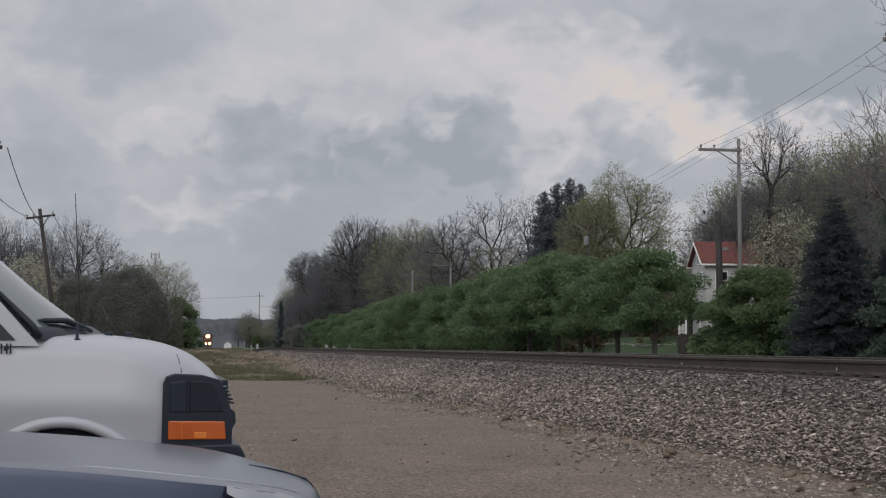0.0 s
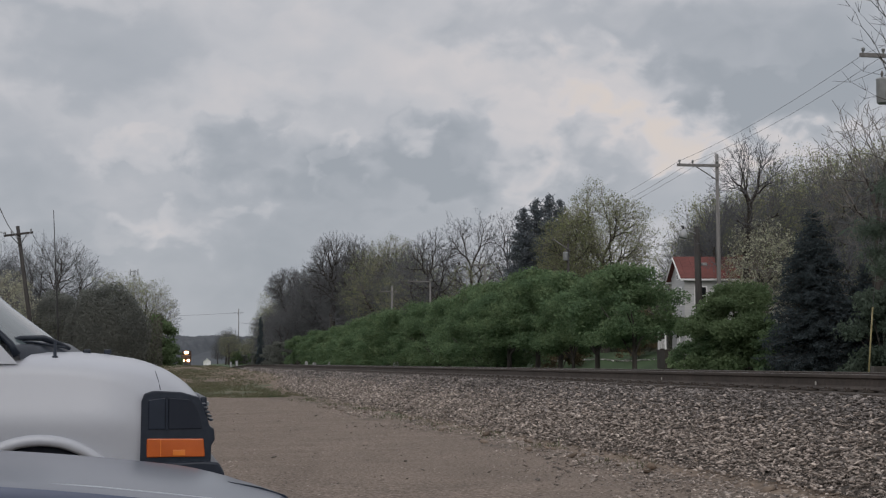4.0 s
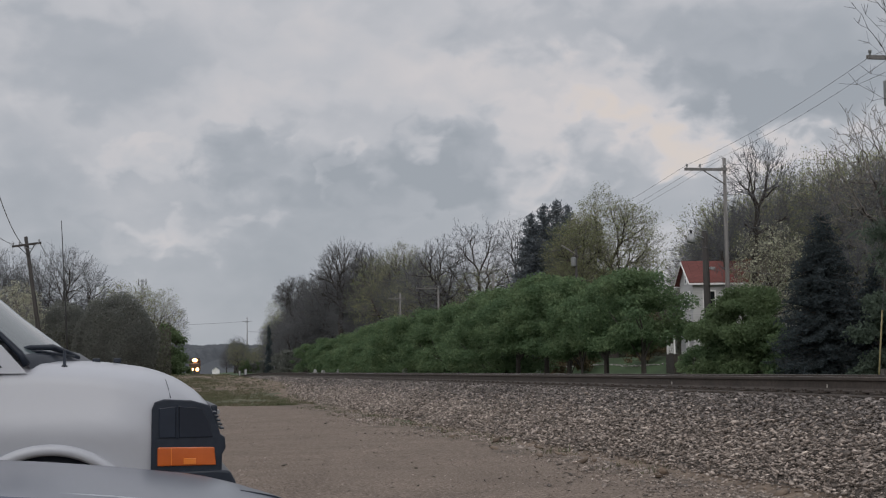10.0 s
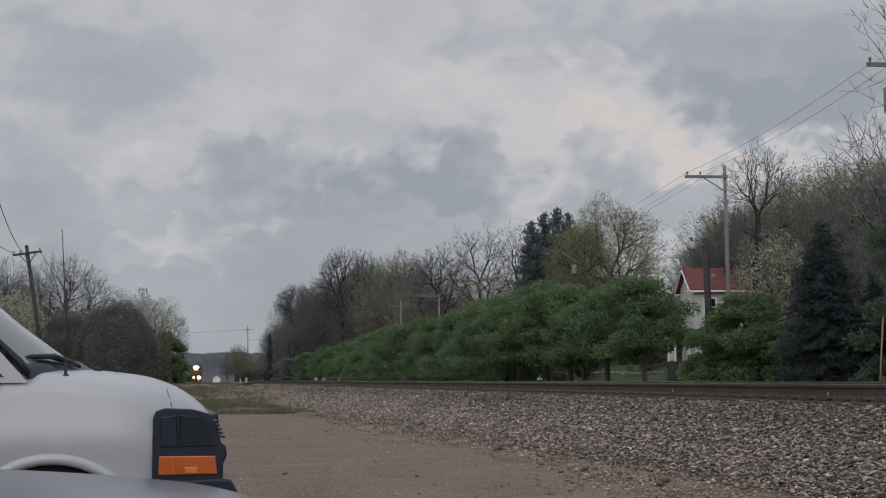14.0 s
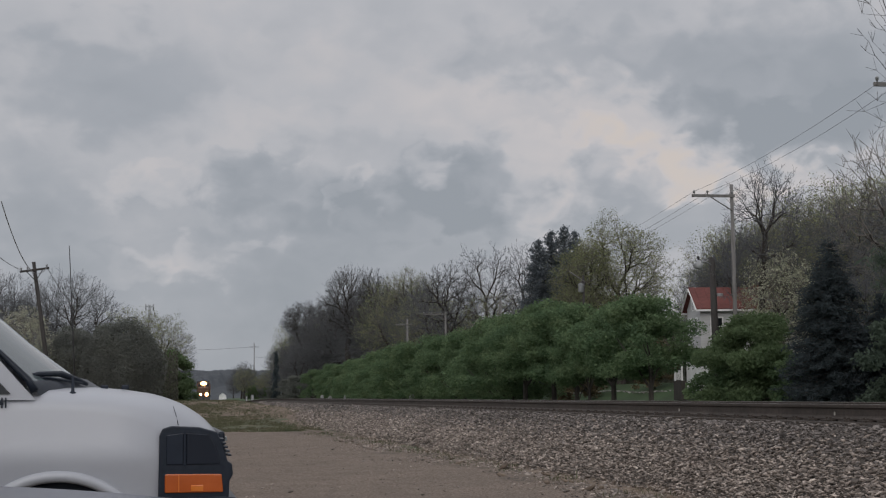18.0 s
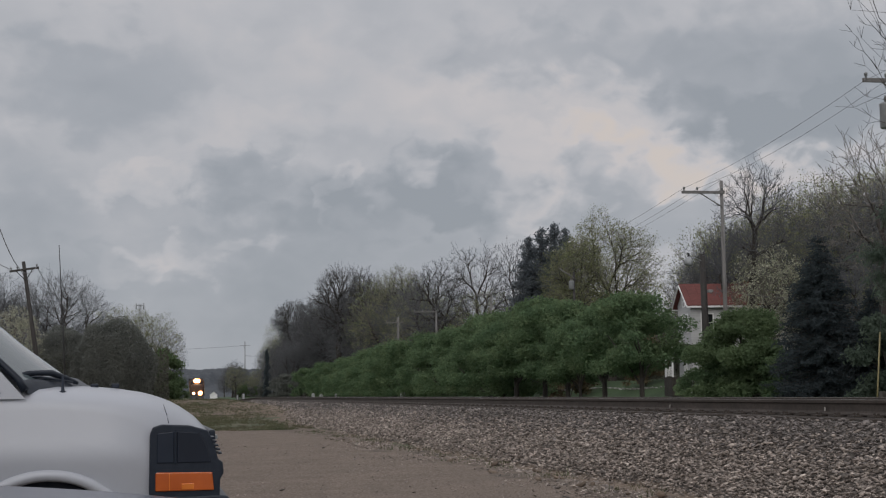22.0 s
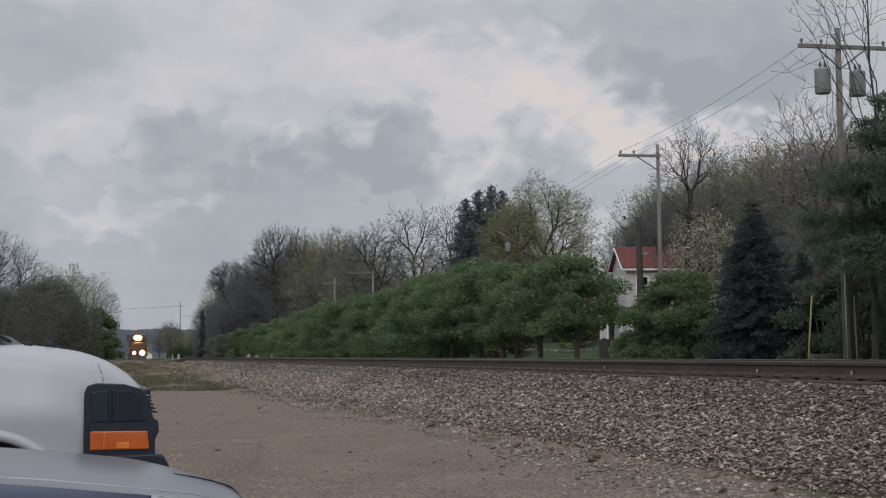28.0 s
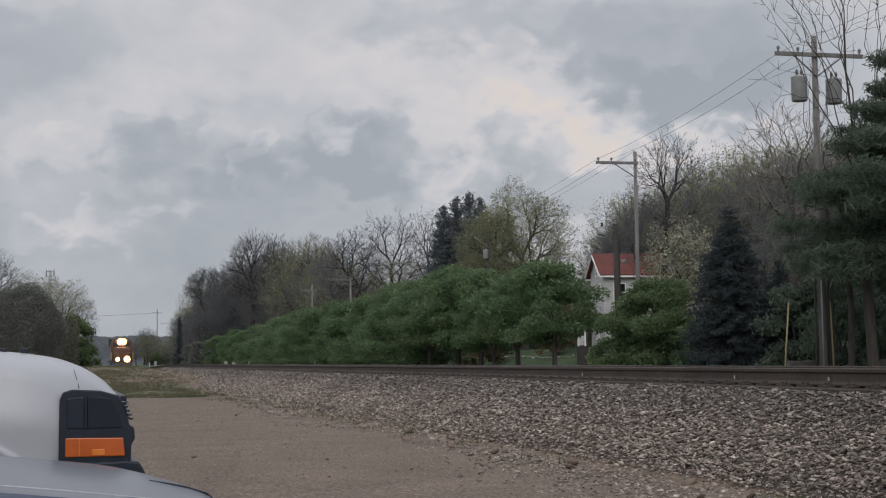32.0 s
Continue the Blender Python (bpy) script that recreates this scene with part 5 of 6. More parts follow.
# opaque glass; its pale teal stands in for sky mirrored and seen through
M_WINDSHIELD = material("windshield_sky_tint", [(0.085, 0.108, 0.115), (0.105, 0.13, 0.137)], scale=1, rough=0.06, spec=0.4)
M_DARKGLOSS = material("dark_reflector", [(0.012, 0.017, 0.028), (0.017, 0.023, 0.036)], scale=8, rough=0.25, spec=0.3)
M_LAMPGLASS = material("headlamp_glass", [(0.009, 0.013, 0.022), (0.013, 0.017, 0.027)], scale=5, rough=0.2, coat=0.15, spec=0.3)
# lighter amber, for the painted bulb highlight and the lens rib
M_AMBER2 = material("amber_pale", [(0.6, 0.17, 0.025), (0.68, 0.2, 0.035)], scale=8, rough=0.2, coat=0.5)
make_van()

# ---- slate-blue car, only its bonnet in sight: nose at x = 0, near side at y = 0 ----
CROWN = [(-4.5, 0.902), (-1.5, 0.902), (-1.153, 0.885), (-0.955, 0.873), (-0.754, 0.857), (-0.592, 0.839), (-0.448, 0.817), (-0.303, 0.792), (-0.136, 0.755), (-0.052, 0.727), (-0.015, 0.69), (0.0, 0.64)]
CREASE = [(-4.5, 0.885), (-1.5, 0.885), (-1.067, 0.856), (-0.899, 0.842), (-0.729, 0.825), (-0.557, 0.805), (-0.382, 0.784), (-0.2, 0.745), (-0.08, 0.69), (0.0, 0.60)]


def car_section(x):
    """The side of the car up to the crease, and the bonnet from there to the middle."""
    hc, zc = lerp_table(CROWN, x), lerp_table(CREASE, x)
    zc = min(zc, hc - 0.006)
    inset = 0.34 * smooth01((x + 0.62) / 0.64) ** 2.2
    flank = [(x, inset + 0.05, 0.2), (x, inset + 0.0, 0.38), (x, inset - 0.012, 0.5), (x, inset - 0.006, 0.57), (x, inset + 0.006, zc - 0.03), (x, inset + 0.014, zc)]
    top = [(x, inset + 0.014, zc), (x, inset + 0.04, zc + (hc - zc) * 0.14), (x, inset + 0.14, zc + (hc - zc) * 0.34), (x, inset + 0.24, zc + (hc - zc) * 0.5), (x, inset * 0.6 + 0.44, zc + (hc - zc) * 0.8),
           (x, inset * 0.3 + 0.65, hc - 0.002), (x, 0.9, hc)]
    return flank, top


def mirrored(row):
    return [(px, 1.8 - py, pz) for px, py, pz in row]


def make_car():
    root = empty("car", pose(0.60, 4.80, 0), "slate-blue car with a glossy bonnet, parked on the lot", "car")
    xs = [-4.4, -3.6, -2.8, -2.0, -1.6, -1.4, -1.2, -1.08, -0.96, -0.85, -0.77, -0.7, -0.6, -0.5, -0.42, -0.35, -0.28, -0.22, -0.17, -0.12, -0.08, -0.045, -0.02, 0.0]
    loft("fender", [car_section(x)[0] for x in xs], M_CARBLUE, root)
    loft("fender", [mirrored(car_section(x)[0]) for x in xs], M_CARBLUE, root)
    loft("bonnet", [car_section(x)[1] + mirrored(car_section(x)[1])[-2::-1] for x in xs], M_CARBLUE, root)
    f0, t0 = car_section(0.0)
    loft("nose", [f0 + t0[1:], mirrored(f0 + t0[1:])], M_CARBLUE, root, smooth=False)
    # bonnet shut line as a pale painted highlight, lamp, lower trim
    bm = bmesh.new()
    tube(bm, [(x, car_section(x)[1][2][1], car_section(x)[1][2][2]) for x in (-0.86, -0.78, -0.7, -0.5, -0.35, -0.22, -0.13)], [0.001, 0.003, 0.004, 0.004, 0.004, 0.004, 0.002], 6)
    part("bonnet_lip_highlight", bm, M_LIPGLINT, root, "folded edge of the bonnet with its highlight painted pale", smooth=True)
    bm = bmesh.new()
    tube(bm, [(x, 0.9, lerp_table(CROWN, x) + 0.001) for x in (-0.26, -0.2, -0.136, -0.09, -0.052, -0.03, -0.012)], [0.001, 0.004, 0.005, 0.005, 0.005, 0.005, 0.004], 6)
    part("bonnet_seal", bm, M_BLACKPLASTIC, root, smooth=True)
    rows = []
    for x, a, b in ((-0.38, 0.03, 0.012), (-0.3, 0.0, 0.02), (-0.2, -0.03, 0.022), (-0.1, -0.05, 0.02), (-0.04, -0.06, 0.015)):
        y, z = car_section(x)[1][0][1:]
        rows.append([(x, y - 0.040, z + a - 0.05), (x, y - 0.034, z - 0.035 + 0.3 * a), (x, y - 0.012, z - 0.008), (x, y + 0.004, z + 0.003)])
    loft("headlight", rows, M_CLEARLAMP, root, "clear headlight lens")
    box_part("front_bumper", (-0.35, 0.02, 0.34, 1.46, 0.25, 0.56), M_CARBLUE, root, 0.05)
    box_part("grille", (-0.02, 0.028, 0.55, 1.25, 0.36, 0.5), M_BLACKPLASTIC, root, 0.008)
    rows = [[(x, y, z) for y, z in ((0.12, 0.85), (0.2, zt), (0.9, zt + 0.03), (1.6, zt), (1.68, 0.85))] for x, zt in ((-1.55, 0.88), (-2.2, 1.40), (-3.3, 1.40), (-4.0, 0.9))]
    loft("cabin", rows, M_GLASS, root, "dark glass cabin")
    for x in (-0.85, -3.5):
        for y, s in ((0.10, -1), (1.70, 1)):
            wheel(root, x, y, 0.32, 0.32, 0.21, s, M_GREYMETAL)
    return root


M_CLEARLAMP = material("clear_lamp", [(0.30, 0.32, 0.34), (0.42, 0.44, 0.46)], scale=6, rough=0.2, metal=0.3, coat=0.5)
make_car()


# ---- locomotive: front at y = 0, z from the rail head ----
def make_loco():
    root = empty("locomotive", pose(0, 0, 0), "orange and black diesel locomotive with lit headlights", "locomotive")
    box_part("frame", (-1.5, 1.5, 0.3, 21.5, 1.15, 1.5), M_LOCOBLACK, root, 0.03)
    slab_rows = [[(-1.3, 0.25, 1.2), (0, 0.25, 1.2), (1.3, 0.25, 1.2)], [(-1.35, -0.15, 0.25), (0, -0.4, 0.2), (1.35, -0.15, 0.25)]]
    loft("plow", slab_rows, M_LOCOBLACK, root, smooth=False)
    rows = [[(-1.1, y, 1.5), (-1.1, y, zt - 0.25), (-0.85, y, zt), (0.85, y, zt), (1.1, y, zt - 0.25), (1.1, y, 1.5)] for y, zt in ((1.0, 3.0), (1.15, 3.25), (2.7, 3.4))]
    loft("nose", rows, M_ORANGE, root, smooth=False, cap=True)
    rows = [[(-1.5, y, 1.5), (-1.5, y, 3.9), (-1.1, y, zt), (0, y, zt + 0.12), (1.1, y, zt), (1.5, y, 3.9), (1.5, y, 1.5)] for y, zt in ((2.7, 4.42), (5.0, 4.42))]
    cab = loft("cab", rows, M_ORANGE, root, smooth=False, cap=True)
    for x0, x1 in ((-1.2, -0.25), (0.25, 1.2)):
        box_part("windshield", (x0, x1, 2.66, 2.72, 3.45, 3.95), M_GLASS, cab, 0.01)
    box_part("number_board", (-0.85, -0.45, 2.6, 2.7, 4.1, 4.35), M_GREYMETAL, cab)
    box_part("number_board", (0.45, 0.85, 2.6, 2.7, 4.1, 4.35), M_GREYMETAL, cab)
    rows = [[(-0.95, y, 1.5), (-0.95, y, 3.9), (-0.6, y, 4.4), (0.6, y, 4.4), (0.95, y, 3.9), (0.95, y, 1.5)] for y in (5.0, 20.5)]
    loft("hood", rows, M_LOCOBLACK, root, smooth=False, cap=True)
    box_part("radiator", (-1.45, 1.45, 16.0, 20.0, 3.6, 4.7), M_LOCOBLACK, root, 0.05)
    for y0 in (2.0, 14.5):
        tr = box_part("bogie", (-1.25, 1.25, y0, y0 + 4.6, 0.35, 1.0), M_LOCOBLACK, root, 0.05)
        for k in range(3):
            for sx in (-1, 1):
                bm = bmesh.new()
                bmesh.ops.create_cone(bm, cap_ends=True, segments=20, radius1=0.53, radius2=0.5, depth=0.14,
                                      matrix=Matrix.Translation((sx * 0.75, y0 + 0.5 + 1.8 * k, 0.53)) @ Matrix.Rotation(radians(90), 4, "Y"))
                part("wheel", bm, M_LOCOBLACK, tr)
    box_part("fuel_tank", (-1.3, 1.3, 7.5, 13.5, 0.45, 1.15), M_LOCOBLACK, root, 0.1)
    for sx in (-1.45, 1.45):
        bm = bmesh.new()
        tube(bm, [(sx, 0.35, 2.5), (sx, 1.0, 2.55), (sx, 2.6, 2.55)], 0.025, 6)
        for y in (0.35, 1.0, 1.8, 2.6):
            tube(bm, [(sx, y, 1.5), (sx, y, 2.52)], 0.022, 6)
        part("handrail", bm, M_YELLOWGUARD, root)
    for x0, x1 in ((-1.45, -0.6), (0.6, 1.45)):
        bm = bmesh.new()
        tube(bm, [(x0, 0.35, 1.3), (x0, 0.35, 2.5), (x1, 0.35, 2.5), (x1, 0.35, 1.3)], 0.022, 6)
        part("front_handrail", bm, M_YELLOWGUARD, root)
    box_part("coupler", (-0.2, 0.2, -0.6, 0.3, 0.65, 1.0), M_LOCOBLACK, root, 0.05)

    def lamp(name, x, y, z, r, mat):
        can = empty_part(name, root, pose(x, y, z))
        bm = bmesh.new()
        bmesh.ops.create_cone(bm, cap_ends=True, segments=18, radius1=r * 1.25, radius2=r * 1.1, depth=0.2, matrix=Matrix.Translation((0, 0.1, 0)) @ Matrix.Rotation(radians(90), 4, "X"))
        part("lamp_case", bm, M_LOCOBLACK, can)
        bm = bmesh.new()
        bmesh.ops.create_uvsphere(bm, u_segments=14, v_segments=8, radius=r)
        bmesh.ops.scale(bm, vec=(1, 0.35, 1), verts=bm.verts[:])
        bmesh.ops.translate(bm, vec=(0, -0.02, 0), verts=bm.verts[:])
        part("lens", bm, mat, can, "glowing warm lens", smooth=True)
        # added glowing ring: the lamp's halo built as a shape
        bm = bmesh.new()
        bmesh.ops.create_cone(bm, cap_ends=False, segments=18, radius1=r * 1.45, radius2=r * 0.9, depth=0.12, matrix=Matrix.Translation((0, -0.03, 0)) @ Matrix.Rotation(radians(-90), 4, "X"))
        part("halo_ring", bm, M_HALO, can, "added glowing ring in place of the warm halo round the lamp", smooth=True)
    # lens radii larger than real lamps, to stand in for their bloom
    lamp("headlight", -0.2, 2.5, 4.05, 0.34, M_HEADLIGHT)
    lamp("headlight", 0.2, 2.5, 4.05, 0.34, M_HEADLIGHT)
    lamp("ditch_light", -0.64, 0.2, 1.62, 0.2, M_HEADLIGHT)
    lamp("ditch_light", 0.64, 0.2, 1.62, 0.33, M_HEADLIGHT)
    return root


loco = make_loco()


# ---- white box truck: front at y = 0 ----
def make_truck():
    root = empty("box_truck", pose(0, 0, 0), "white cutaway box truck driving along the road", "truck")
    rows = []
    for y, z in ((0.0, 1.0), (0.08, 1.16), (0.9, 1.32), (1.05, 1.36)):
        rows.append([(-0.98, y, 0.5), (-1.0, y, 0.85), (-0.92, y, z - 0.06), (-0.6, y, z), (0.6, y, z), (0.92, y, z - 0.06), (1.0, y, 0.85), (0.98, y, 0.5)])
    loft("hood", rows, M_WHITE, root, cap=True)
    rows = []
    for y, z, w in ((1.0, 1.36, 0.95), (1.75, 2.12, 0.8), (2.0, 2.2, 0.8), (2.9, 2.2, 0.8)):
        rows.append([(-1.0, y, 0.5), (-1.0, y, 1.3), (-w, y, z), (w, y, z), (1.0, y, 1.3), (1.0, y, 0.5)])
    cab = loft("cab", rows, M_WHITE, root, smooth=False, cap=True)
    loft("windshield", [[(-0.84, 1.05, 1.44), (0.84, 1.05, 1.44)], [(-0.72, 1.66, 2.06), (0.72, 1.66, 2.06)]], M_GLASS, cab, smooth=False)
    for sx in (-1, 1):
        loft("side_window", [[(sx * 0.985, 1.35, 1.36), (sx * 0.985, 2.3, 1.36)], [(sx * 0.84, 1.85, 2.06), (sx * 0.84, 2.3, 2.06)]], M_GLASS, cab, smooth=False)
        box_part("mirror", (sx * 1.12 - 0.1, sx * 1.12 + 0.1, 1.5, 1.6, 1.4, 1.75), M_BLACKPLASTIC, root, 0.02)
        box_part("headlight", (sx * 0.78 - 0.16, sx * 0.78 + 0.16, -0.02, 0.1, 0.82, 1.0), M_CLEARLAMP, root, 0.02)
    for i in range(3):
        box_part("grille", (-0.58, 0.58, -0.025, 0.05, 0.74 + 0.1 * i, 0.79 + 0.1 * i), M_BLACKPLASTIC, root)
    box_part("bumper", (-1.0, 1.0, -0.1, 0.2, 0.45, 0.68), M_WHITE, root, 0.04)
    box_part("licence_plate", (-0.16, 0.16, -0.112, -0.1, 0.5, 0.62), M_GREYMETAL, root)
    body = box_part("cargo_box", (-1.2, 1.2, 2.3, 7.6, 1.0, 3.75), M_WHITE, root, 0.03)
    box_part("cab_overhang", (-1.15, 1.15, 1.5, 2.3, 2.3, 3.7), M_WHITE, root, 0.12)
    box_part("chassis_skirt", (-1.15, 1.15, 2.9, 7.5, 0.45, 1.0), M_BLACKPLASTIC, root, 0.02)
    for sx in (-0.9, 0.9):
        for y in (0.8, 5.9):
            hub = empty_part("wheel", root, pose(sx, y, 0.38))
            bm = bmesh.new()
            bmesh.ops.create_cone(bm, cap_ends=True, segments=20, radius1=0.38, radius2=0.38, depth=0.24, matrix=Matrix.Rotation(radians(90), 4, "Y"))
            part("tyre", bm, M_RUBBER, hub)
            bm = bmesh.new()
            bmesh.ops.create_cone(bm, cap_ends=True, segments=16, radius1=0.22, radius2=0.22, depth=0.26, matrix=Matrix.Rotation(radians(90), 4, "Y"))
            part("rim", bm, M_GREYMETAL, hub)
    return root


truck = make_truck()


# ---- road behind the trees ----
def road_mesh():
    ys = [-60 + 12 * i for i in range(52)]
    verts, faces = [], []
    for y in ys:
        for x in (36.6, 40.0, 42.2):
            verts.append((x, y, ground_z(x, y) + 0.05))
    for j in range(len(ys) - 1):
        for i in range(2):
            faces.append((j * 3 + i, j * 3 + i + 1, (j + 1) * 3 + i + 1, (j + 1) * 3 + i))
    return mesh_of("road", verts, faces, M_ROAD)


ROAD_X = 40.0
M_ROAD = material("road_asphalt", [(0.07, 0.068, 0.066), (0.10, 0.098, 0.095)], scale=20, rough=0.9, bump=0.2, second=(0.3, 0.15))
tagged(new("road", road_mesh()), "grey asphalt road behind the trees", "road", kind="structure")

# pale stones edging the lawn
rg = np.random.default_rng(31)
n = 150
yy = np.linspace(128, 168, n) + rg.normal(0, 0.15, n)
xx = 46.2 + 0.25 * np.sin(yy * 0.3) + rg.normal(0, 0.12, n)
spots = np.stack([xx, yy, np.array([ground_z(a, b) for a, b in zip(xx, yy)]) + 0.05, rg.uniform(0.08, 0.17, n)], 1)
edge_me = stones_mesh(32, spots)
edge_me.materials.clear()
edge_me.materials.append(material("pale_stone", [(0.2, 0.19, 0.18), (0.42, 0.4, 0.38)], scale=3, rough=0.9, island=0.3))
tagged(new("edging_stones", edge_me), "line of pale stones edging the lawn", "stones", kind="stuff")


# ---- house ----
def make_house():
    gz = 2.0
    root = empty("house", pose(44.8, 121.0, gz, 0, 0, -6), "white two-storey house with a red gabled roof", "house")
    W, D, E, R = 9.5, 4.4, 6.25, 7.85      # length, depth, eave and ridge heights
    siding = material("white_siding", [(0.42, 0.42, 0.42), (0.5, 0.5, 0.5)], scale=1.2, rough=0.7, stretch=(0.3, 0.3, 6), second=(0.4, 0.08))
    bm = bmesh.new()
    pts = [(0, -1.5), (D, -1.5), (D, E), (D / 2, R), (0, E)]
    a = [bm.verts.new((0, y, z)) for y, z in pts]
    b = [bm.verts.new((W, y, z)) for y, z in pts]
    bm.faces.new(a[::-1])
    bm.faces.new(b)
    for i in range(5):
        bm.faces.new((a[i], a[(i + 1) % 5], b[(i + 1) % 5], b[i]))
    part("wall", bm, siding, root)
    ov = 0.45
    for s, nm in ((1, "roof"), (-1, "roof")):
        yo = -ov if s > 0 else D + ov
        ze = E - ov * (R - E) / (D / 2)
        bm = bmesh.new()
        vs = [bm.verts.new(p) for p in ((-0.4, yo, ze), (W + 0.4, yo, ze), (W + 0.4, D / 2, R), (-0.4, D / 2, R))]
        f = bm.faces.new(vs)
        r = bmesh.ops.extrude_face_region(bm, geom=[f])
        bmesh.ops.translate(bm, vec=(0, 0, 0.16), verts=[v for v in r["geom"] if isinstance(v, bmesh.types.BMVert)])
        bmesh.ops.recalc_face_normals(bm, faces=bm.faces[:])
        rf = part(nm, bm, M_ROOFRED, root, "red metal roof slope")
        slope = math.degrees(math.atan2(R - E, D / 2))
        for k in range(12):
            x = 0.1 + k * W / 11.5
            bm = bmesh.new()
            tube(bm, [(x, yo, ze + 0.17), (x, D / 2, R + 0.17)], 0.025, 5)
            part("seam", bm, M_ROOFRED, rf)
        box_part("eave_trim", (-0.42, W + 0.42, yo - 0.03 * s, yo + 0.04 * s, ze - 0.08, ze + 0.07), M_WHITE, root)
    for s in (0, 1):
        bm = bmesh.new()
        y0, y1 = (-ov, D / 2) if s == 0 else (D + ov, D / 2)
        ze = E - ov * (R - E) / (D / 2)
        tube(bm, [(-0.42, y0, ze + 0.02), (-0.42, y1, R + 0.02)], 0.07, 4)
        part("bargeboard", bm, M_WHITE, root)

    def window(x, y, z, w, h, facing):
        win = empty_part("window", root, pose(x, y, z, 0, 0, 0 if facing == "y" else -90))
        box_part("pane", (-w / 2, w / 2, -0.03, 0.05, 0, h), M_GLASS, win)
        for x0, x1, z0, z1 in ((-w / 2 - 0.1, -w / 2, -0.1, h + 0.1), (w / 2, w / 2 + 0.1, -0.1, h + 0.1), (-w / 2, w / 2, h, h + 0.1), (-w / 2, w / 2, -0.1, 0), (-w / 2, w / 2, h / 2 - 0.03, h / 2 + 0.03)):
            box_part("window_frame", (x0, x1, -0.06, 0.04, z0, z1), M_WHITE, win)
    for x in (1.4, 4.2, 7.0):
        window(x, 0, 3.9, 0.9, 1.4, "y")
        window(x, 0, 0.9, 0.9, 1.5, "y")
    window(0, 1.3, 3.9, 0.7, 1.4, "x")
    window(0, 3.1, 3.9, 0.7, 1.4, "x")
    window(0, 2.2, 6.1, 0.5, 0.8, "x")
    # porch with a white door on the gable end
    box_part("porch_floor", (-1.6, 0, 0.6, 3.4, -1.5, 0.12), M_BARK, root)
    box_part("porch_roof", (-1.9, 0.1, 0.4, 3.6, 2.7, 2.85), M_BARK, root)
    for y in (0.75, 3.25):
        box_part("porch_post", (-1.55, -1.42, y - 0.07, y + 0.07, 0.12, 2.7), M_WHITE, root)
    door = box_part("door", (-0.08, 0.0, 1.6, 2.5, 0.12, 2.2), M_WHITE, root, 0.01)
    box_part("door_pane", (-0.1, -0.07, 1.75, 2.35, 1.1, 2.0), M_GLASS, door)
    for i in range(9):
        box_part("porch_rail", (-1.5, -1.46, 0.85 + i * 0.28, 0.89 + i * 0.28, 0.2, 1.0), M_WHITE, root)
    ch = box_part("chimney", (5.2, 5.8, D / 2 - 0.3, D / 2 + 0.3, R - 0.6, R + 0.35), material("chimney_brick", [(0.2, 0.09, 0.06), (0.28, 0.13, 0.09)], scale=6, rough=0.9), root)
    return root


make_house()
aerial = empty("television_aerial", pose(46.5, 130, 2.0), "thin television aerial on a mast", "aerial")
tube_part("mast", [(0, 0, 0), (0, 0, 9.6)], 0.03, M_GREYMETAL, aerial)
for i, w in enumerate((0.9, 0.7, 0.5)):
    tube_part("aerial_rod", [(-w, 0.2 * i, 9.5), (w, 0.2 * i, 9.5)], 0.012, M_GREYMETAL, aerial, 5)


# ---- utility poles ----
def insulator(parent, x, y, z):
    bm = bmesh.new()
    tube(bm, [(x, y, z), (x, y, z + 0.06), (x, y, z + 0.07), (x, y, z + 0.13), (x, y, z + 0.14), (x, y, z + 0.2)], [0.03, 0.03, 0.06, 0.05, 0.07, 0.03], 8)
    part("insulator", bm, M_GREYMETAL, parent, smooth=True)


def utility_pole(x, y, z0, z1, label, arm=None, arm_z=None, mat=None, lean=0.0, turn=0.0, r=0.16):
    """arm: (from, to) across, in metres, at height arm_z; turn: degrees about the pole."""
    h = z1 - z0
    root = empty("utility_pole", pose(x, y, z0, 0, lean, turn), label, "utility pole", "poles of the power line")
    tube_part("pole", [(0, 0, -0.4), (0, 0, h * 0.5), (0, 0, h)], [r, r * 0.85, r * 0.68], mat or M_POLE, root, 12)
    if arm:
        az = arm_z - z0
        bm = bmesh.new()
        box(bm, arm[0], arm[1], -r - 0.05, -r + 0.05, az - 0.07, az + 0.07, bevel=0.01)
        part("crossarm", bm, mat or M_POLE, root)
        for ax in (arm[0] + 0.12, arm[0] * 0.45 if arm[1] > 0.5 else arm[0] * 0.62, arm[1] - 0.12):
            insulator(root, ax, -r, az + 0.07)
        bm = bmesh.new()
        tube(bm, [(arm[0] * 0.55, -r, az - 0.05), (0, -r * 0.9, az - 0.75)], 0.03, 6)
        if arm[1] > 0.5:
            tube(bm, [(arm[1] * 0.55, -r, az - 0.05), (0, -r * 0.9, az - 0.75)], 0.03, 6)
        part("arm_brace", bm, mat or M_POLE, root)
    return root


def transformer(pole, x, z):
    can = empty_part("transformer", pole, pose(x, -0.1, z))
    bm = bmesh.new()
    tube(bm, [(0, 0, 0), (0, 0, 0.04), (0, 0, 0.8), (0, 0, 0.84), (0, 0, 0.88)], [0.24, 0.27, 0.27, 0.285, 0.2], 18)
    part("tank", bm, M_GREYMETAL, can, "grey steel transformer tank", smooth=True)
    for dx in (-0.08, 0.1):
        bm = bmesh.new()
        tube(bm, [(dx, 0, 0.88), (dx, 0, 0.98), (dx, 0, 1.0), (dx, 0, 1.12)], [0.05, 0.035, 0.06, 0.02], 8)
        part("bushing", bm, M_POLE, can, smooth=True)
    bm = bmesh.new()
    box(bm, -0.05, 0.05, 0.2, 0.34, 0.2, 0.7)
    part("bracket", bm, M_GREYMETAL, can)


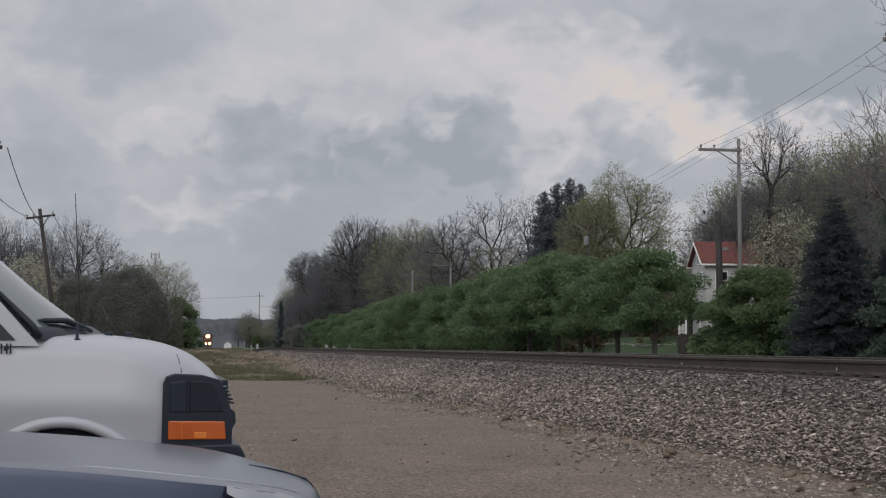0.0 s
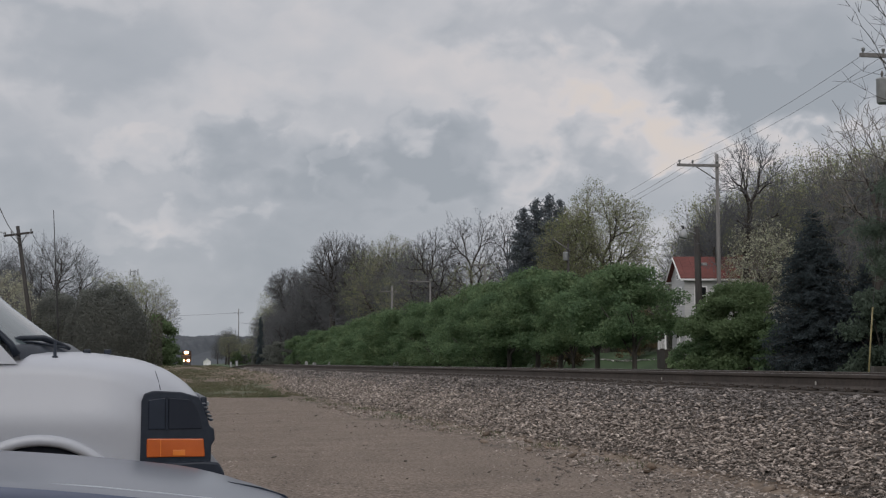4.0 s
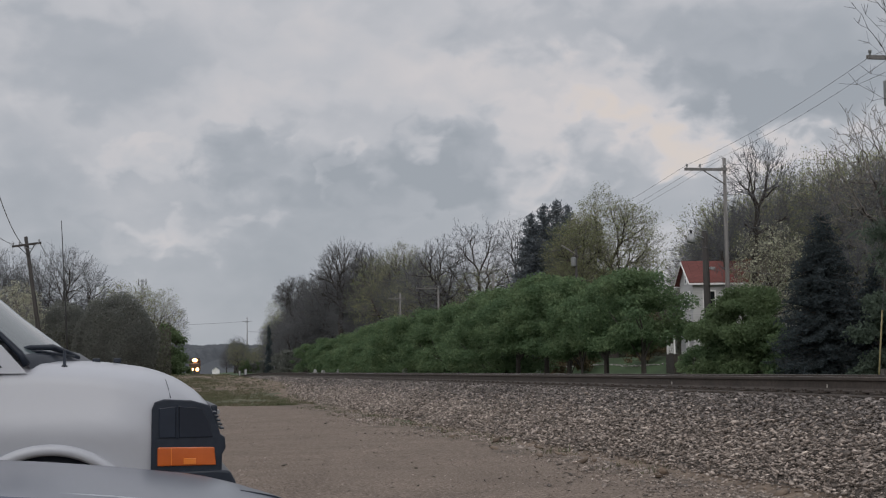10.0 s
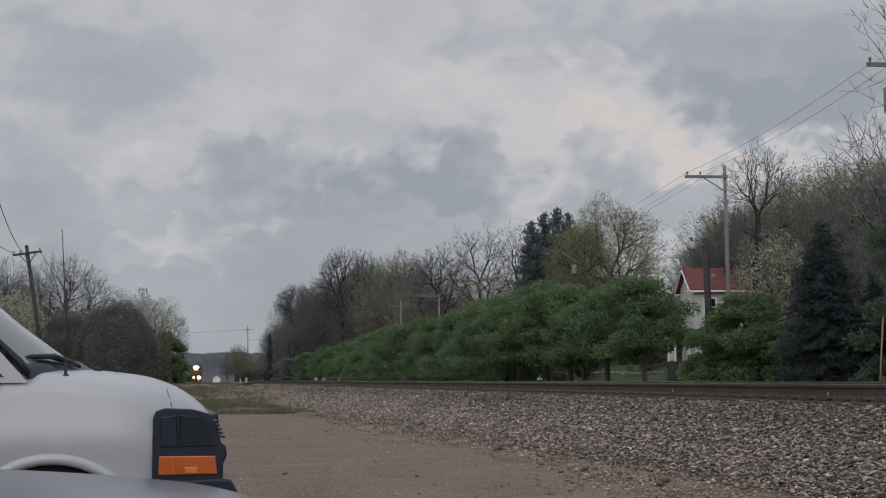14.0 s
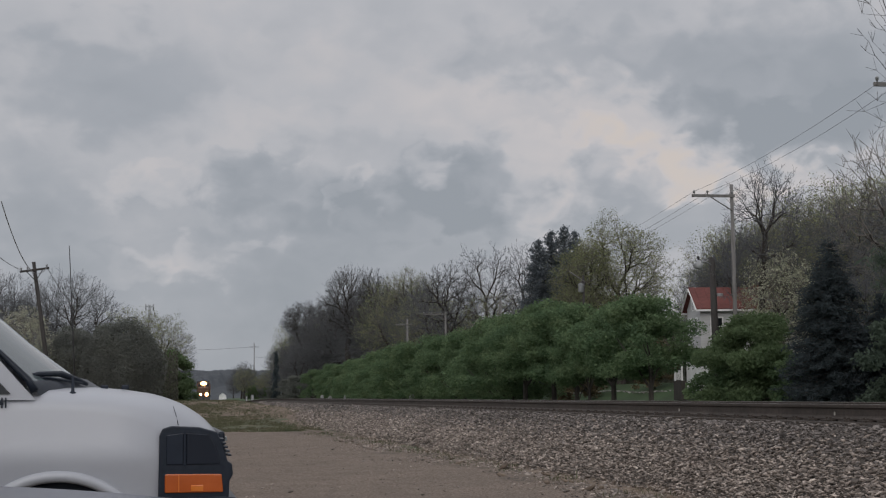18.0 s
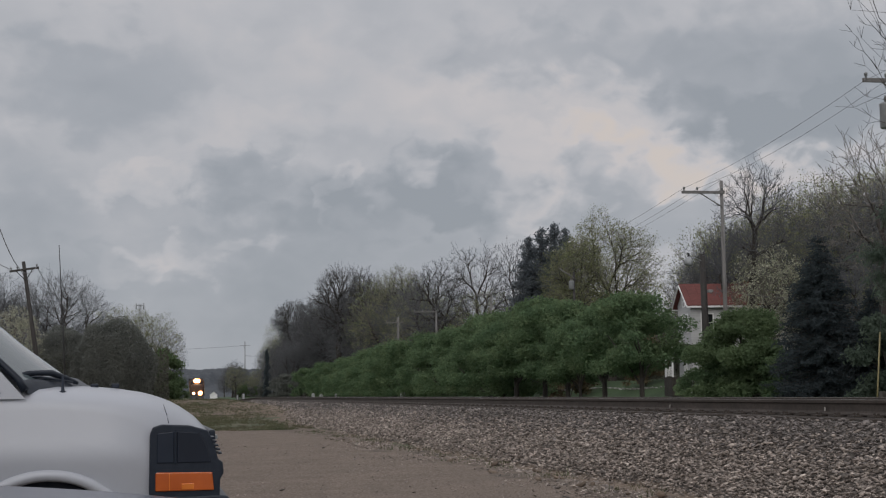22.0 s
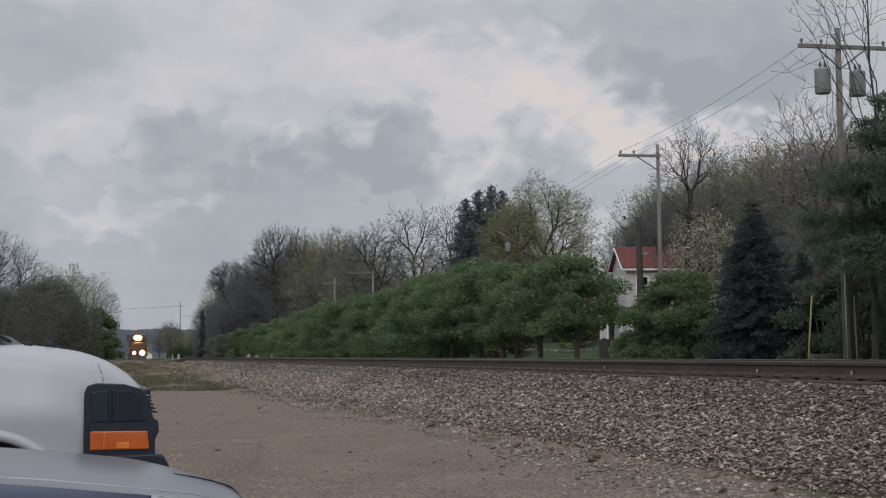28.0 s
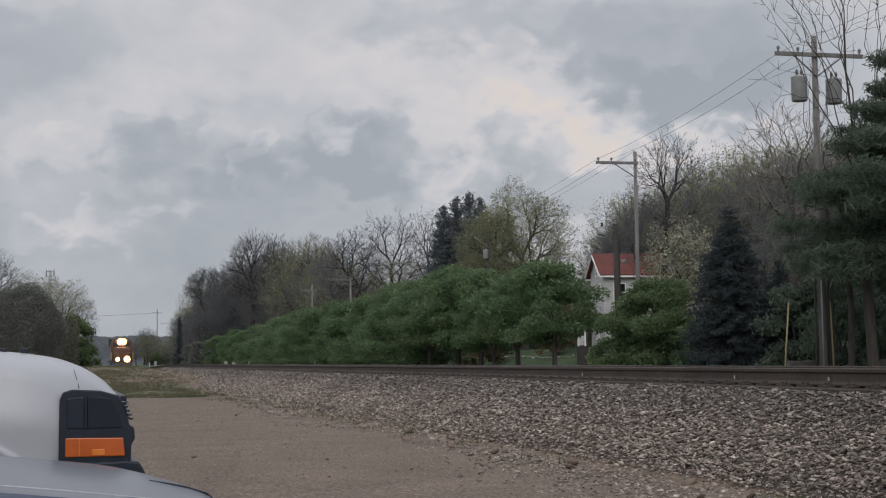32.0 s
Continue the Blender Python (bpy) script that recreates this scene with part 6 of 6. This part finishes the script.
P1, P2, P3 = (25.25, 47.0), (28.5, 72.0), (36.0, 188.0)
p1 = utility_pole(*P1, 0.5, 12.1, "weathered grey utility pole carrying two transformers", (-1.55, 1.75), 11.42, r=0.145)
transformer(p1, -0.66, 9.3)
transformer(p1, 0.64, 9.25)
bm = bmesh.new()
for k, (x0, dz) in enumerate(((-0.55, 2.0), (-0.35, 2.3), (0.3, 2.1))):
    tube(bm, [(x0, -0.2, 9.35), (x0 * 1.1, -0.22, 8.6), (x0 * 0.5, -0.2, 9.35 - dz), (0.0, -0.18, 6.6)], 0.014, 5)
part("service_cable", bm, M_WIRE, p1)
tube_part("conduit", [(0.16, -0.16, 0), (0.16, -0.14, 7.6)], 0.04, M_DARKPOLE, p1, 8)
tube_part("conduit", [(-0.1, -0.19, 0), (-0.1, -0.17, 3.2)], 0.025, M_GREYMETAL, p1, 8)
tube_part("conduit", [(-0.32, -0.1, -0.3), (-0.30, -0.1, 4.2)], 0.035, M_DARKPOLE, p1, 8)
stub = empty("utility_pole", pose(25.75, 47.4, 0.5), "short brown pole stub leaning on the tall pole", "utility pole", "poles of the power line")
tube_part("pole", [(0, 0, -0.4), (0.0, 0, 5.8)], [0.15, 0.13], M_DARKPOLE, stub, 10)
for x, dx in ((23.78, 0.42), (25.62, -0.12)):
    g = empty("guy_wire_guard", pose(x, 47.0, 0.45), "yellow plastic guard on a guy wire", "guard")
    tube_part("guard", [(0, 0, 0), (dx * 0.55, 0, 2.5)], 0.03, M_YELLOWGUARD, g, 8)
    tube_part("guy_wire", [(dx * 0.55, 0, 2.5), (dx * 0.55 + (25.25 - x) * 0.35, 0.0, 6.5)], 0.012, M_WIRE, g, 5)
utility_pole(*P2, 0.5, 11.55, "grey utility pole with a one-sided crossarm", (-2.15, 0.1), 10.95, r=0.125)
utility_pole(*P3, 0.3, 11.3, "grey utility pole with a one-sided crossarm", (-2.9, 0.1), 11.2, r=0.17)
utility_pole(38.1, 230.0, 0.3, 12.7, "grey utility pole with a short crossarm", (-1.9, 0.7), 11.85, r=0.2)
utility_pole(32.1, 140.0, 0.3, 10.4, "grey utility pole with a one-sided crossarm", (-1.5, 0.1), 10.25, r=0.15)
p5 = utility_pole(43.1, 150.0, 1.8, 13.2, "dark utility pole with a transformer", None, None, M_DARKPOLE, r=0.17)
transformer(p5, -0.3, 9.6)
tube_part("crossarm", [(-1.5, -0.1, 11.7), (0.2, -0.1, 10.6)], 0.07, M_POLE, p5, 6)
utility_pole(-6.42, 104.0, 0.2, 10.35, "leaning brown utility pole beside the wood", (-0.95, 0.95), 9.8, M_DARKPOLE, lean=-8.0, r=0.17)
mast = empty("radio_mast", pose(-4.8, 100, 0), "thin dark radio mast", "mast")
tube_part("mast", [(0, 0, 0), (-0.25, 0, 5.5), (-0.53, 0, 10.95)], [0.07, 0.05, 0.025], M_LOCOBLACK, mast, 6)
tower = empty("lattice_tower", pose(-1.0, 400, 0), "slim grey lattice tower far off", "tower")
for dx, dy in ((-0.35, -0.3), (0.35, -0.3), (0, 0.35)):
    tube_part("tower_leg", [(dx, dy, -1), (dx * 0.8, dy * 0.8, 25)], 0.1, M_GREYMETAL, tower, 5)
bm = bmesh.new()
for k in range(24):
    tube(bm, [(-0.35, -0.3, k), (0.33, -0.3, k + 1)], 0.05, 4)
part("lattice", bm, M_GREYMETAL, tower)
for z in (24.6, 21.5):
    tube_part("aerial_arm", [(-1.0, 0, z), (1.0, 0, z)], 0.1, M_GREYMETAL, tower, 5)
for x in (-0.95, 0.95):
    tube_part("aerial_panel", [(x, 0, 23.6), (x, 0, 25.2)], 0.16, M_GREYMETAL, tower, 5)
utility_pole(38.7, 600.0, -1.0, 22.0, "tall grey pole far along the line", (-1.8, 1.8), 20.4, r=0.22)

# old street lamp pole before the house
sl = empty("street_lamp", pose(37.9, 100.0, 1.4), "dark wooden pole with a street lamp on a bracket", "street lamp")
tube_part("pole", [(0.25, 0, -0.5), (0.1, 0, 9.05)], [0.28, 0.2], M_DARKPOLE, sl, 10)
tube_part("bracket", [(0.1, -0.1, 8.5), (-0.5, -0.2, 8.75), (-0.95, -0.2, 8.7)], 0.035, M_GREYMETAL, sl, 6)
bm = bmesh.new()
tube(bm, [(-0.9, -0.2, 8.82), (-0.93, -0.2, 8.7), (-0.95, -0.2, 8.62), (-0.99, -0.2, 8.26), (-1.0, -0.2, 8.22)], [0.1, 0.16, 0.29, 0.31, 0.27], 14)
part("lamp_head", bm, M_GREYMETAL, sl, smooth=True)
bm = bmesh.new()
tube(bm, [(-0.95, -0.2, 8.85), (-0.97, -0.2, 9.05), (-1.0, -0.2, 9.1)], [0.07, 0.1, 0.03], 8)
part("photocell", bm, M_LOCOBLACK, sl, smooth=True)
box_part("meter_box", (0.4, 0.75, -0.2, 0.1, 6.35, 6.55), M_GREYMETAL, sl, 0.02)


# ---- wires ----
def wire_points(a, b, sag, n=14):
    a, b = Vector(a), Vector(b)
    return [a.lerp(b, i / n) - Vector((0, 0, sag * 4 * (i / n) * (1 - i / n))) for i in range(n + 1)]


lines = empty("overhead_wires", pose(0, 0, 0), "thin overhead wires strung between the poles", "wires")
for a, b, sag in (((23.75, 46.8, 11.4), (26.45, 71.8, 11.15), 0.25), ((24.5, 46.8, 11.4), (27.2, 71.8, 11.15), 0.3), ((25.1, 46.8, 9.6), (28.4, 71.9, 9.9), 0.3), 
                  ((26.45, 71.8, 11.15), (33.2, 187.8, 11.4), 1.6), ((27.2, 71.8, 11.15), (34.3, 187.8, 11.4), 1.6), ((28.5, 72, 11.6), (35.9, 187.8, 11.4), 1.5),
                  ((23.75, 46.8, 11.4), (14.0, -40, 11.6), 1.0), ((24.5, 46.8, 11.4), (15.0, -40, 11.6), 1.0), ((26.9, 46.8, 11.4), (17.5, -40, 11.6), 1.0),
                  ((28.4, 71.9, 6.0), (33, 64, 5.2), 0.25), ((33.0, 64, 5.2), (25.4, 47.2, 4.4), 0.3)):
    bm = bmesh.new()
    tube(bm, wire_points(a, b, sag), 0.0075, 5)
    part("wire", bm, M_WIRE, lines)
for a, b, sag in (((-8.7, 104, 9.75), (-7.75, 60, 8.75), 0.4), ((-6.95, 104, 9.95), (-5.75, 60, 8.75), 1.4), ((-8.0, 104, 9.75), (-8.0, 150, 8.5), 1.0), ((-7.0, 104, 9.95), (-5.0, 150, 8.5), 1.0),
                  ((38.7, 600, 20.4), (-60, 560, 19), 1.5), ((38.7, 600, 16.5), (120, 640, 16), 1.5)):
    bm = bmesh.new()
    tube(bm, wire_points(a, b, sag), 0.02 if a[1] < 300 else 0.05, 5)
    part("wire", bm, M_WIRE, lines)
utility_pole(-6.9, 60.0, 0.1, 9.1, "brown utility pole with a crossarm beside the lot", (-0.9, 0.98), 8.75, M_DARKPOLE, r=0.16)

M_SLAT = material("weathered_white_slat", [(0.26, 0.26, 0.255), (0.4, 0.4, 0.39)], scale=3, rough=0.8)
# ---- white picket screen under the pine, and a low wall ----
fence = empty("picket_fence", pose(33.5, 61.0, ground_z(33.5, 61)), "white upright pickets glimpsed under the pine", "fence")
rnd = random.Random(4)
for i in range(22):
    x = -0.9 + i * 0.26
    if rnd.random() < 0.25:
        continue
    box_part("picket", (x, x + 0.07, -0.02, 0.02, 0.2, rnd.uniform(1.5, 2.3)), M_SLAT, fence)
box_part("fence_rail", (-1.0, 4.9, 0.03, 0.07, 0.5, 0.6), M_DARKPOLE, fence)
curb = empty("low_wall", pose(29.0, 55.0, ground_z(29, 55)), "low dark stained concrete wall beside the pole", "wall")
box_part("wall_block", (-1.0, 6.0, -0.15, 0.15, -0.2, 0.42), material("concrete", [(0.07, 0.062, 0.056), (0.11, 0.1, 0.09)], scale=5, rough=0.9, bump=0.2), curb, 0.02)

for az, h, w in ((6.2, 0.75, 0.5), (6.5, 0.6, 0.6), (7.05, 0.7, 0.3), (7.5, 0.65, 0.7), (9.55, 0.7, 0.55), (10.5, 0.5, 0.6)):
    y = 27.6 / math.tan(radians(az))
    mk = empty("lawn_marker", pose(27.6, y, ground_z(27.6, y), 0, 0, az * 40 % 30), "small pale upright stone on the lawn under the trees", "stone")
    slab("marker_stone", [(-w / 2, -0.1), (-w / 2, h * 0.7), (-w * 0.2, h), (w * 0.2, h), (w / 2, h * 0.75), (w / 2, -0.1)], -0.12, 0.12, M_SLAT, mk, "", 0.03)

# small signs and a signal box beside the line, far along
for x, y, z, w, h in ((15.2, 240, 0.2, 0.45, 1.3), (12.2, 205, 0.3, 0.3, 1.0)):
    sb = empty("signal_cabinet", pose(x, y, z), "small grey lineside cabinet", "cabinet")
    box_part("cabinet_body", (-w / 2, w / 2, -0.3, 0.3, 0, h), M_LOCOBLACK, sb, 0.03)
    box_part("cabinet_door", (-w / 2 + 0.05, w / 2 - 0.05, -0.33, -0.3, 0.1, h - 0.1), M_GREYMETAL, sb, 0.01)


shed = empty("shed", pose(23.0, 520, 0.0), "small pale shed beside the line far off", "shed")
box_part("wall", (-1.2, 1.2, -1.2, 1.2, -0.5, 1.5), M_WHITE, shed)
for s in (-1, 1):
    slope = box_part("roof_slope", (-0.05, 1.6, -1.4, 1.4, -0.06, 0.06), M_GREYMETAL, shed)
    slope.matrix_basis = pose(0, 0, 2.5) @ pose(0, 0, 0, 0, 38, 90 - 90 * s)
bm = bmesh.new()
v = [bm.verts.new(p) for p in ((-1.2, -1.15, 1.5), (1.2, -1.15, 1.5), (0, -1.15, 2.4), (-1.2, 1.15, 1.5), (1.2, 1.15, 1.5), (0, 1.15, 2.4))]
for f in ((0, 1, 2), (5, 4, 3), (0, 3, 4, 1), (1, 4, 5, 2), (2, 5, 3, 0)):
    bm.faces.new([v[i] for i in f])
part("gable", bm, M_WHITE, shed)

# ---- small things on the lot, the slope and the rail ----
def crack(points, width):
    """A thin dark crack: a narrow strip along a crooked line."""
    rg = np.random.default_rng(int(abs(points[0][0] * 100 + points[0][1] * 10)))
    pts = []
    for (x0, y0), (x1, y1) in zip(points, points[1:]):
        n = max(3, int(math.hypot(x1 - x0, y1 - y0) / 0.15))
        for i in range(n):
            w = i / n
            pts.append((x0 + (x1 - x0) * w + rg.normal(0, 0.035), y0 + (y1 - y0) * w + rg.normal(0, 0.05)))
    verts, faces = [], []
    for i, (x, y) in enumerate(pts):
        w = width * rg.uniform(0.3, 1.2)
        z = 0.012 + 0.02 * noise.noise((x * 0.12, y * 0.12, 0))
        verts += [(x - w, y - w, z), (x + w, y + w, z)]
        if i:
            faces.append((2 * i - 2, 2 * i - 1, 2 * i + 1, 2 * i))
    return mesh_of("crack", verts, faces, M_CRACK)


M_CRACK = material("dark_crack", [(0.08, 0.06, 0.048), (0.12, 0.094, 0.076)], scale=9, rough=0.95)
for pts, w in (([(1.2, 14.0), (1.9, 17.0), (2.6, 22.0)], 0.006), ([(0.9, 24.0), (2.2, 26.0), (3.9, 27.0)], 0.01)):
    mesh_part("crack", crack(pts, w), lot)

# band of dirt where the stones meet the lot
ys = [8 + 0.25 * i for i in range(196)]
verts, faces = [], []
for j, y in enumerate(ys):
    e = lot_edge(y)
    a = 0.55 + 0.75 * noise.noise((y * 0.33, 8.8, 0)) + 0.35 * noise.noise((y * 1.3, 2.8, 0)) + 0.12 * noise.noise((y * 4.1, 1.8, 0))
    a = max(a, 0.03)
    for x in (e - a, e - a * 0.4, e + 0.1, e + 0.45):
        verts.append((x, y, 0.0105 + 0.02 * noise.noise((x * 0.12, y * 0.12, 0)) + (0.006 if x > e - a * 0.5 else -0.004) + (0.05 if x > e + 0.3 else 0.0)))
    if j:
        for i in range(3):
            faces.append((4 * j - 4 + i, 4 * j - 3 + i, 4 * j + 1 + i, 4 * j + i))
M_DIRTBAND = material("dark_dirt", [(0.075, 0.056, 0.042), (0.125, 0.095, 0.072), (0.20, 0.155, 0.12)], scale=5, rough=0.95, bump=0.6, bump_scale=30, second=(0.9, 0.25))
tagged(new("dirt_strip", mesh_of("dirt_strip", verts, faces, M_DIRTBAND)), "strip of brown dirt along the foot of the ballast", "dirt", kind="structure")

rg = np.random.default_rng(51)
n = 70
yy = rg.uniform(9, 40, n)
xx = np.array([lot_edge(v) for v in yy]) + rg.normal(-0.1, 0.35, n)
clods = np.stack([xx, yy, np.full(n, 0.03), 0.05 * rg.lognormal(0, 0.35, n)], 1)
clods[0], clods[1], clods[2] = (6.25, 19.7, 0.08, 0.13), (5.55, 16.1, 0.05, 0.10), (6.5, 21.8, 0.1, 0.10)
clod_me = stones_mesh(52, clods)
clod_me.materials.clear()
clod_me.materials.append(M_DIRTBAND)
tagged(new("dirt_clods", clod_me), "dark clods of earth at the edge of the lot", "dirt", kind="stuff")

rg = np.random.default_rng(57)
n = 2600
pebbles = np.stack([rg.uniform(0.4, 5.9, n), rg.uniform(10, 50, n), np.full(n, 0.013), 0.008 * rg.lognormal(0, 0.45, n)], 1)
pebble_me = stones_mesh(58, pebbles)
tagged(new("pebbles", pebble_me), "small loose pebbles scattered over the lot", "pebbles", kind="stuff")
M_CHIPPED = material("chipped_paint", [(0.2, 0.18, 0.16), (0.5, 0.48, 0.44)], scale=60, rough=0.9)
for y in (15.11, 17.48, 23.1):
    mk = box_part("paint_mark", (-0.012, 0.0, -0.012, 0.012, -0.022, 0.022), M_CHIPPED, track, 0.002, "chipped white paint mark on the rail")
    mk.matrix_basis = pose(track_x(y) - 0.7525 - 0.03, y, RAIL_TOP - 0.115)


# ---- a small dark bird that rises over the wood and flies past ----
def make_bird():
    root = empty("bird", pose(0, 0, 0), "small dark bird in flight", "bird")
    mat = material("bird_feather", [(0.018, 0.018, 0.02), (0.035, 0.033, 0.033)], scale=40, rough=0.7)
    rows = []
    for y, w, h in ((-0.085, 0.004, 0.004), (-0.07, 0.014, 0.014), (-0.045, 0.024, 0.023), (0.0, 0.029, 0.03), (0.045, 0.02, 0.02), (0.075, 0.012, 0.007), (0.125, 0.024, 0.003)):
        rows.append([(w * math.cos(k * math.pi / 5), y, h * math.sin(k * math.pi / 5)) for k in range(10)])
    loft("body", rows, mat, root, cap=True, closed=True)
    wings = []
    for s in (-1, 1):
        bm = bmesh.new()
        out = [(0.0, -0.03), (0.07, -0.045), (0.15, -0.01), (0.16, 0.005), (0.08, 0.03), (0.0, 0.04)]
        f = bm.faces.new([bm.verts.new((s * x, y, 0)) for x, y in out])
        r = bmesh.ops.extrude_face_region(bm, geom=[f])
        bmesh.ops.translate(bm, vec=(0, 0, 0.005), verts=[v for v in r["geom"] if isinstance(v, bmesh.types.BMVert)])
        bmesh.ops.recalc_face_normals(bm, faces=bm.faces[:])
        w = part("wing", bm, mat, root)
        w.matrix_basis = pose(s * 0.018, 0, 0.01)
        wings.append((s, w))
    return root, wings


bird, bird_wings = make_bird()
for piece in bird.children_recursive:
    piece.data.transform(Matrix.Scale(0.62, 4))
BIRD = [(0.0, -6.5, 64.0, 1.6), (1.0, -4.2, 52.0, 2.6), (1.6, -2.75, 43.0, 3.6), (1.8, -2.3, 39.5, 4.45), (1.9, -2.05, 37.5, 4.6), (2.0, -1.75, 35.5, 4.6), (2.1, -1.6, 33.5, 4.52), (2.2, -1.46, 31.77, 4.43),
        (2.4, -1.36, 27.77, 4.24), (2.5, -1.32, 25.77, 4.1), (2.6, -1.35, 24.25, 4.19), (2.8, -1.51, 20.72, 4.02), (3.0, -1.5, 17.22, 3.73), (3.3, -2.2, 12.0, 3.9), (4.0, -5.5, 1.0, 5.0), (8.0, -30.0, -45.0, 14.0),
        (16.0, -60.0, -130.0, 24.0), (32.0, -120.0, -330.0, 30.0)]
FLAP = [(0.0, 10), (0.3, -55), (0.6, 20), (0.9, -55), (1.2, 20), (1.5, -50), (1.7, 15), (1.8, -60), (1.9, -55), (2.0, -45), (2.1, 25), (2.2, -40), (2.4, -10), (2.5, 12), (2.6, -70), (2.8, 8), (3.0, -70), (3.2, 0), (3.6, -50),
        (4.0, 10), (6.0, 10), (32.0, 10)]

# ---- motion ----
TRAIN_Y0, TRAIN_V = 502.0, 8.95
TRUCK_Y0, TRUCK_V = 354.2, 14.1


def motions():
    rows = []
    for i in range(0, 17):
        t = 2.0 * i
        y = TRAIN_Y0 - TRAIN_V * t
        dx = (track_x(y + 9) - track_x(y)) / 9
        rows.append((t, pose(track_x(y), y, rail_z(y), 0, 0, -math.degrees(math.atan(dx)))))
    walk(loco, rows)
    walk(truck, [(float(t), pose(ROAD_X, TRUCK_Y0 - TRUCK_V * t, ground_z(ROAD_X, TRUCK_Y0 - TRUCK_V * t) + 0.06)) for t in range(0, 33)])
    walk(bird, [(t, pose(x, y, z, 8, 0, 6)) for t, x, y, z in BIRD])
    for s, w in bird_wings:
        walk(w, [(t, pose(s * 0.018, 0, 0.01, 0, -s * a, 0)) for t, a in FLAP])


motions()
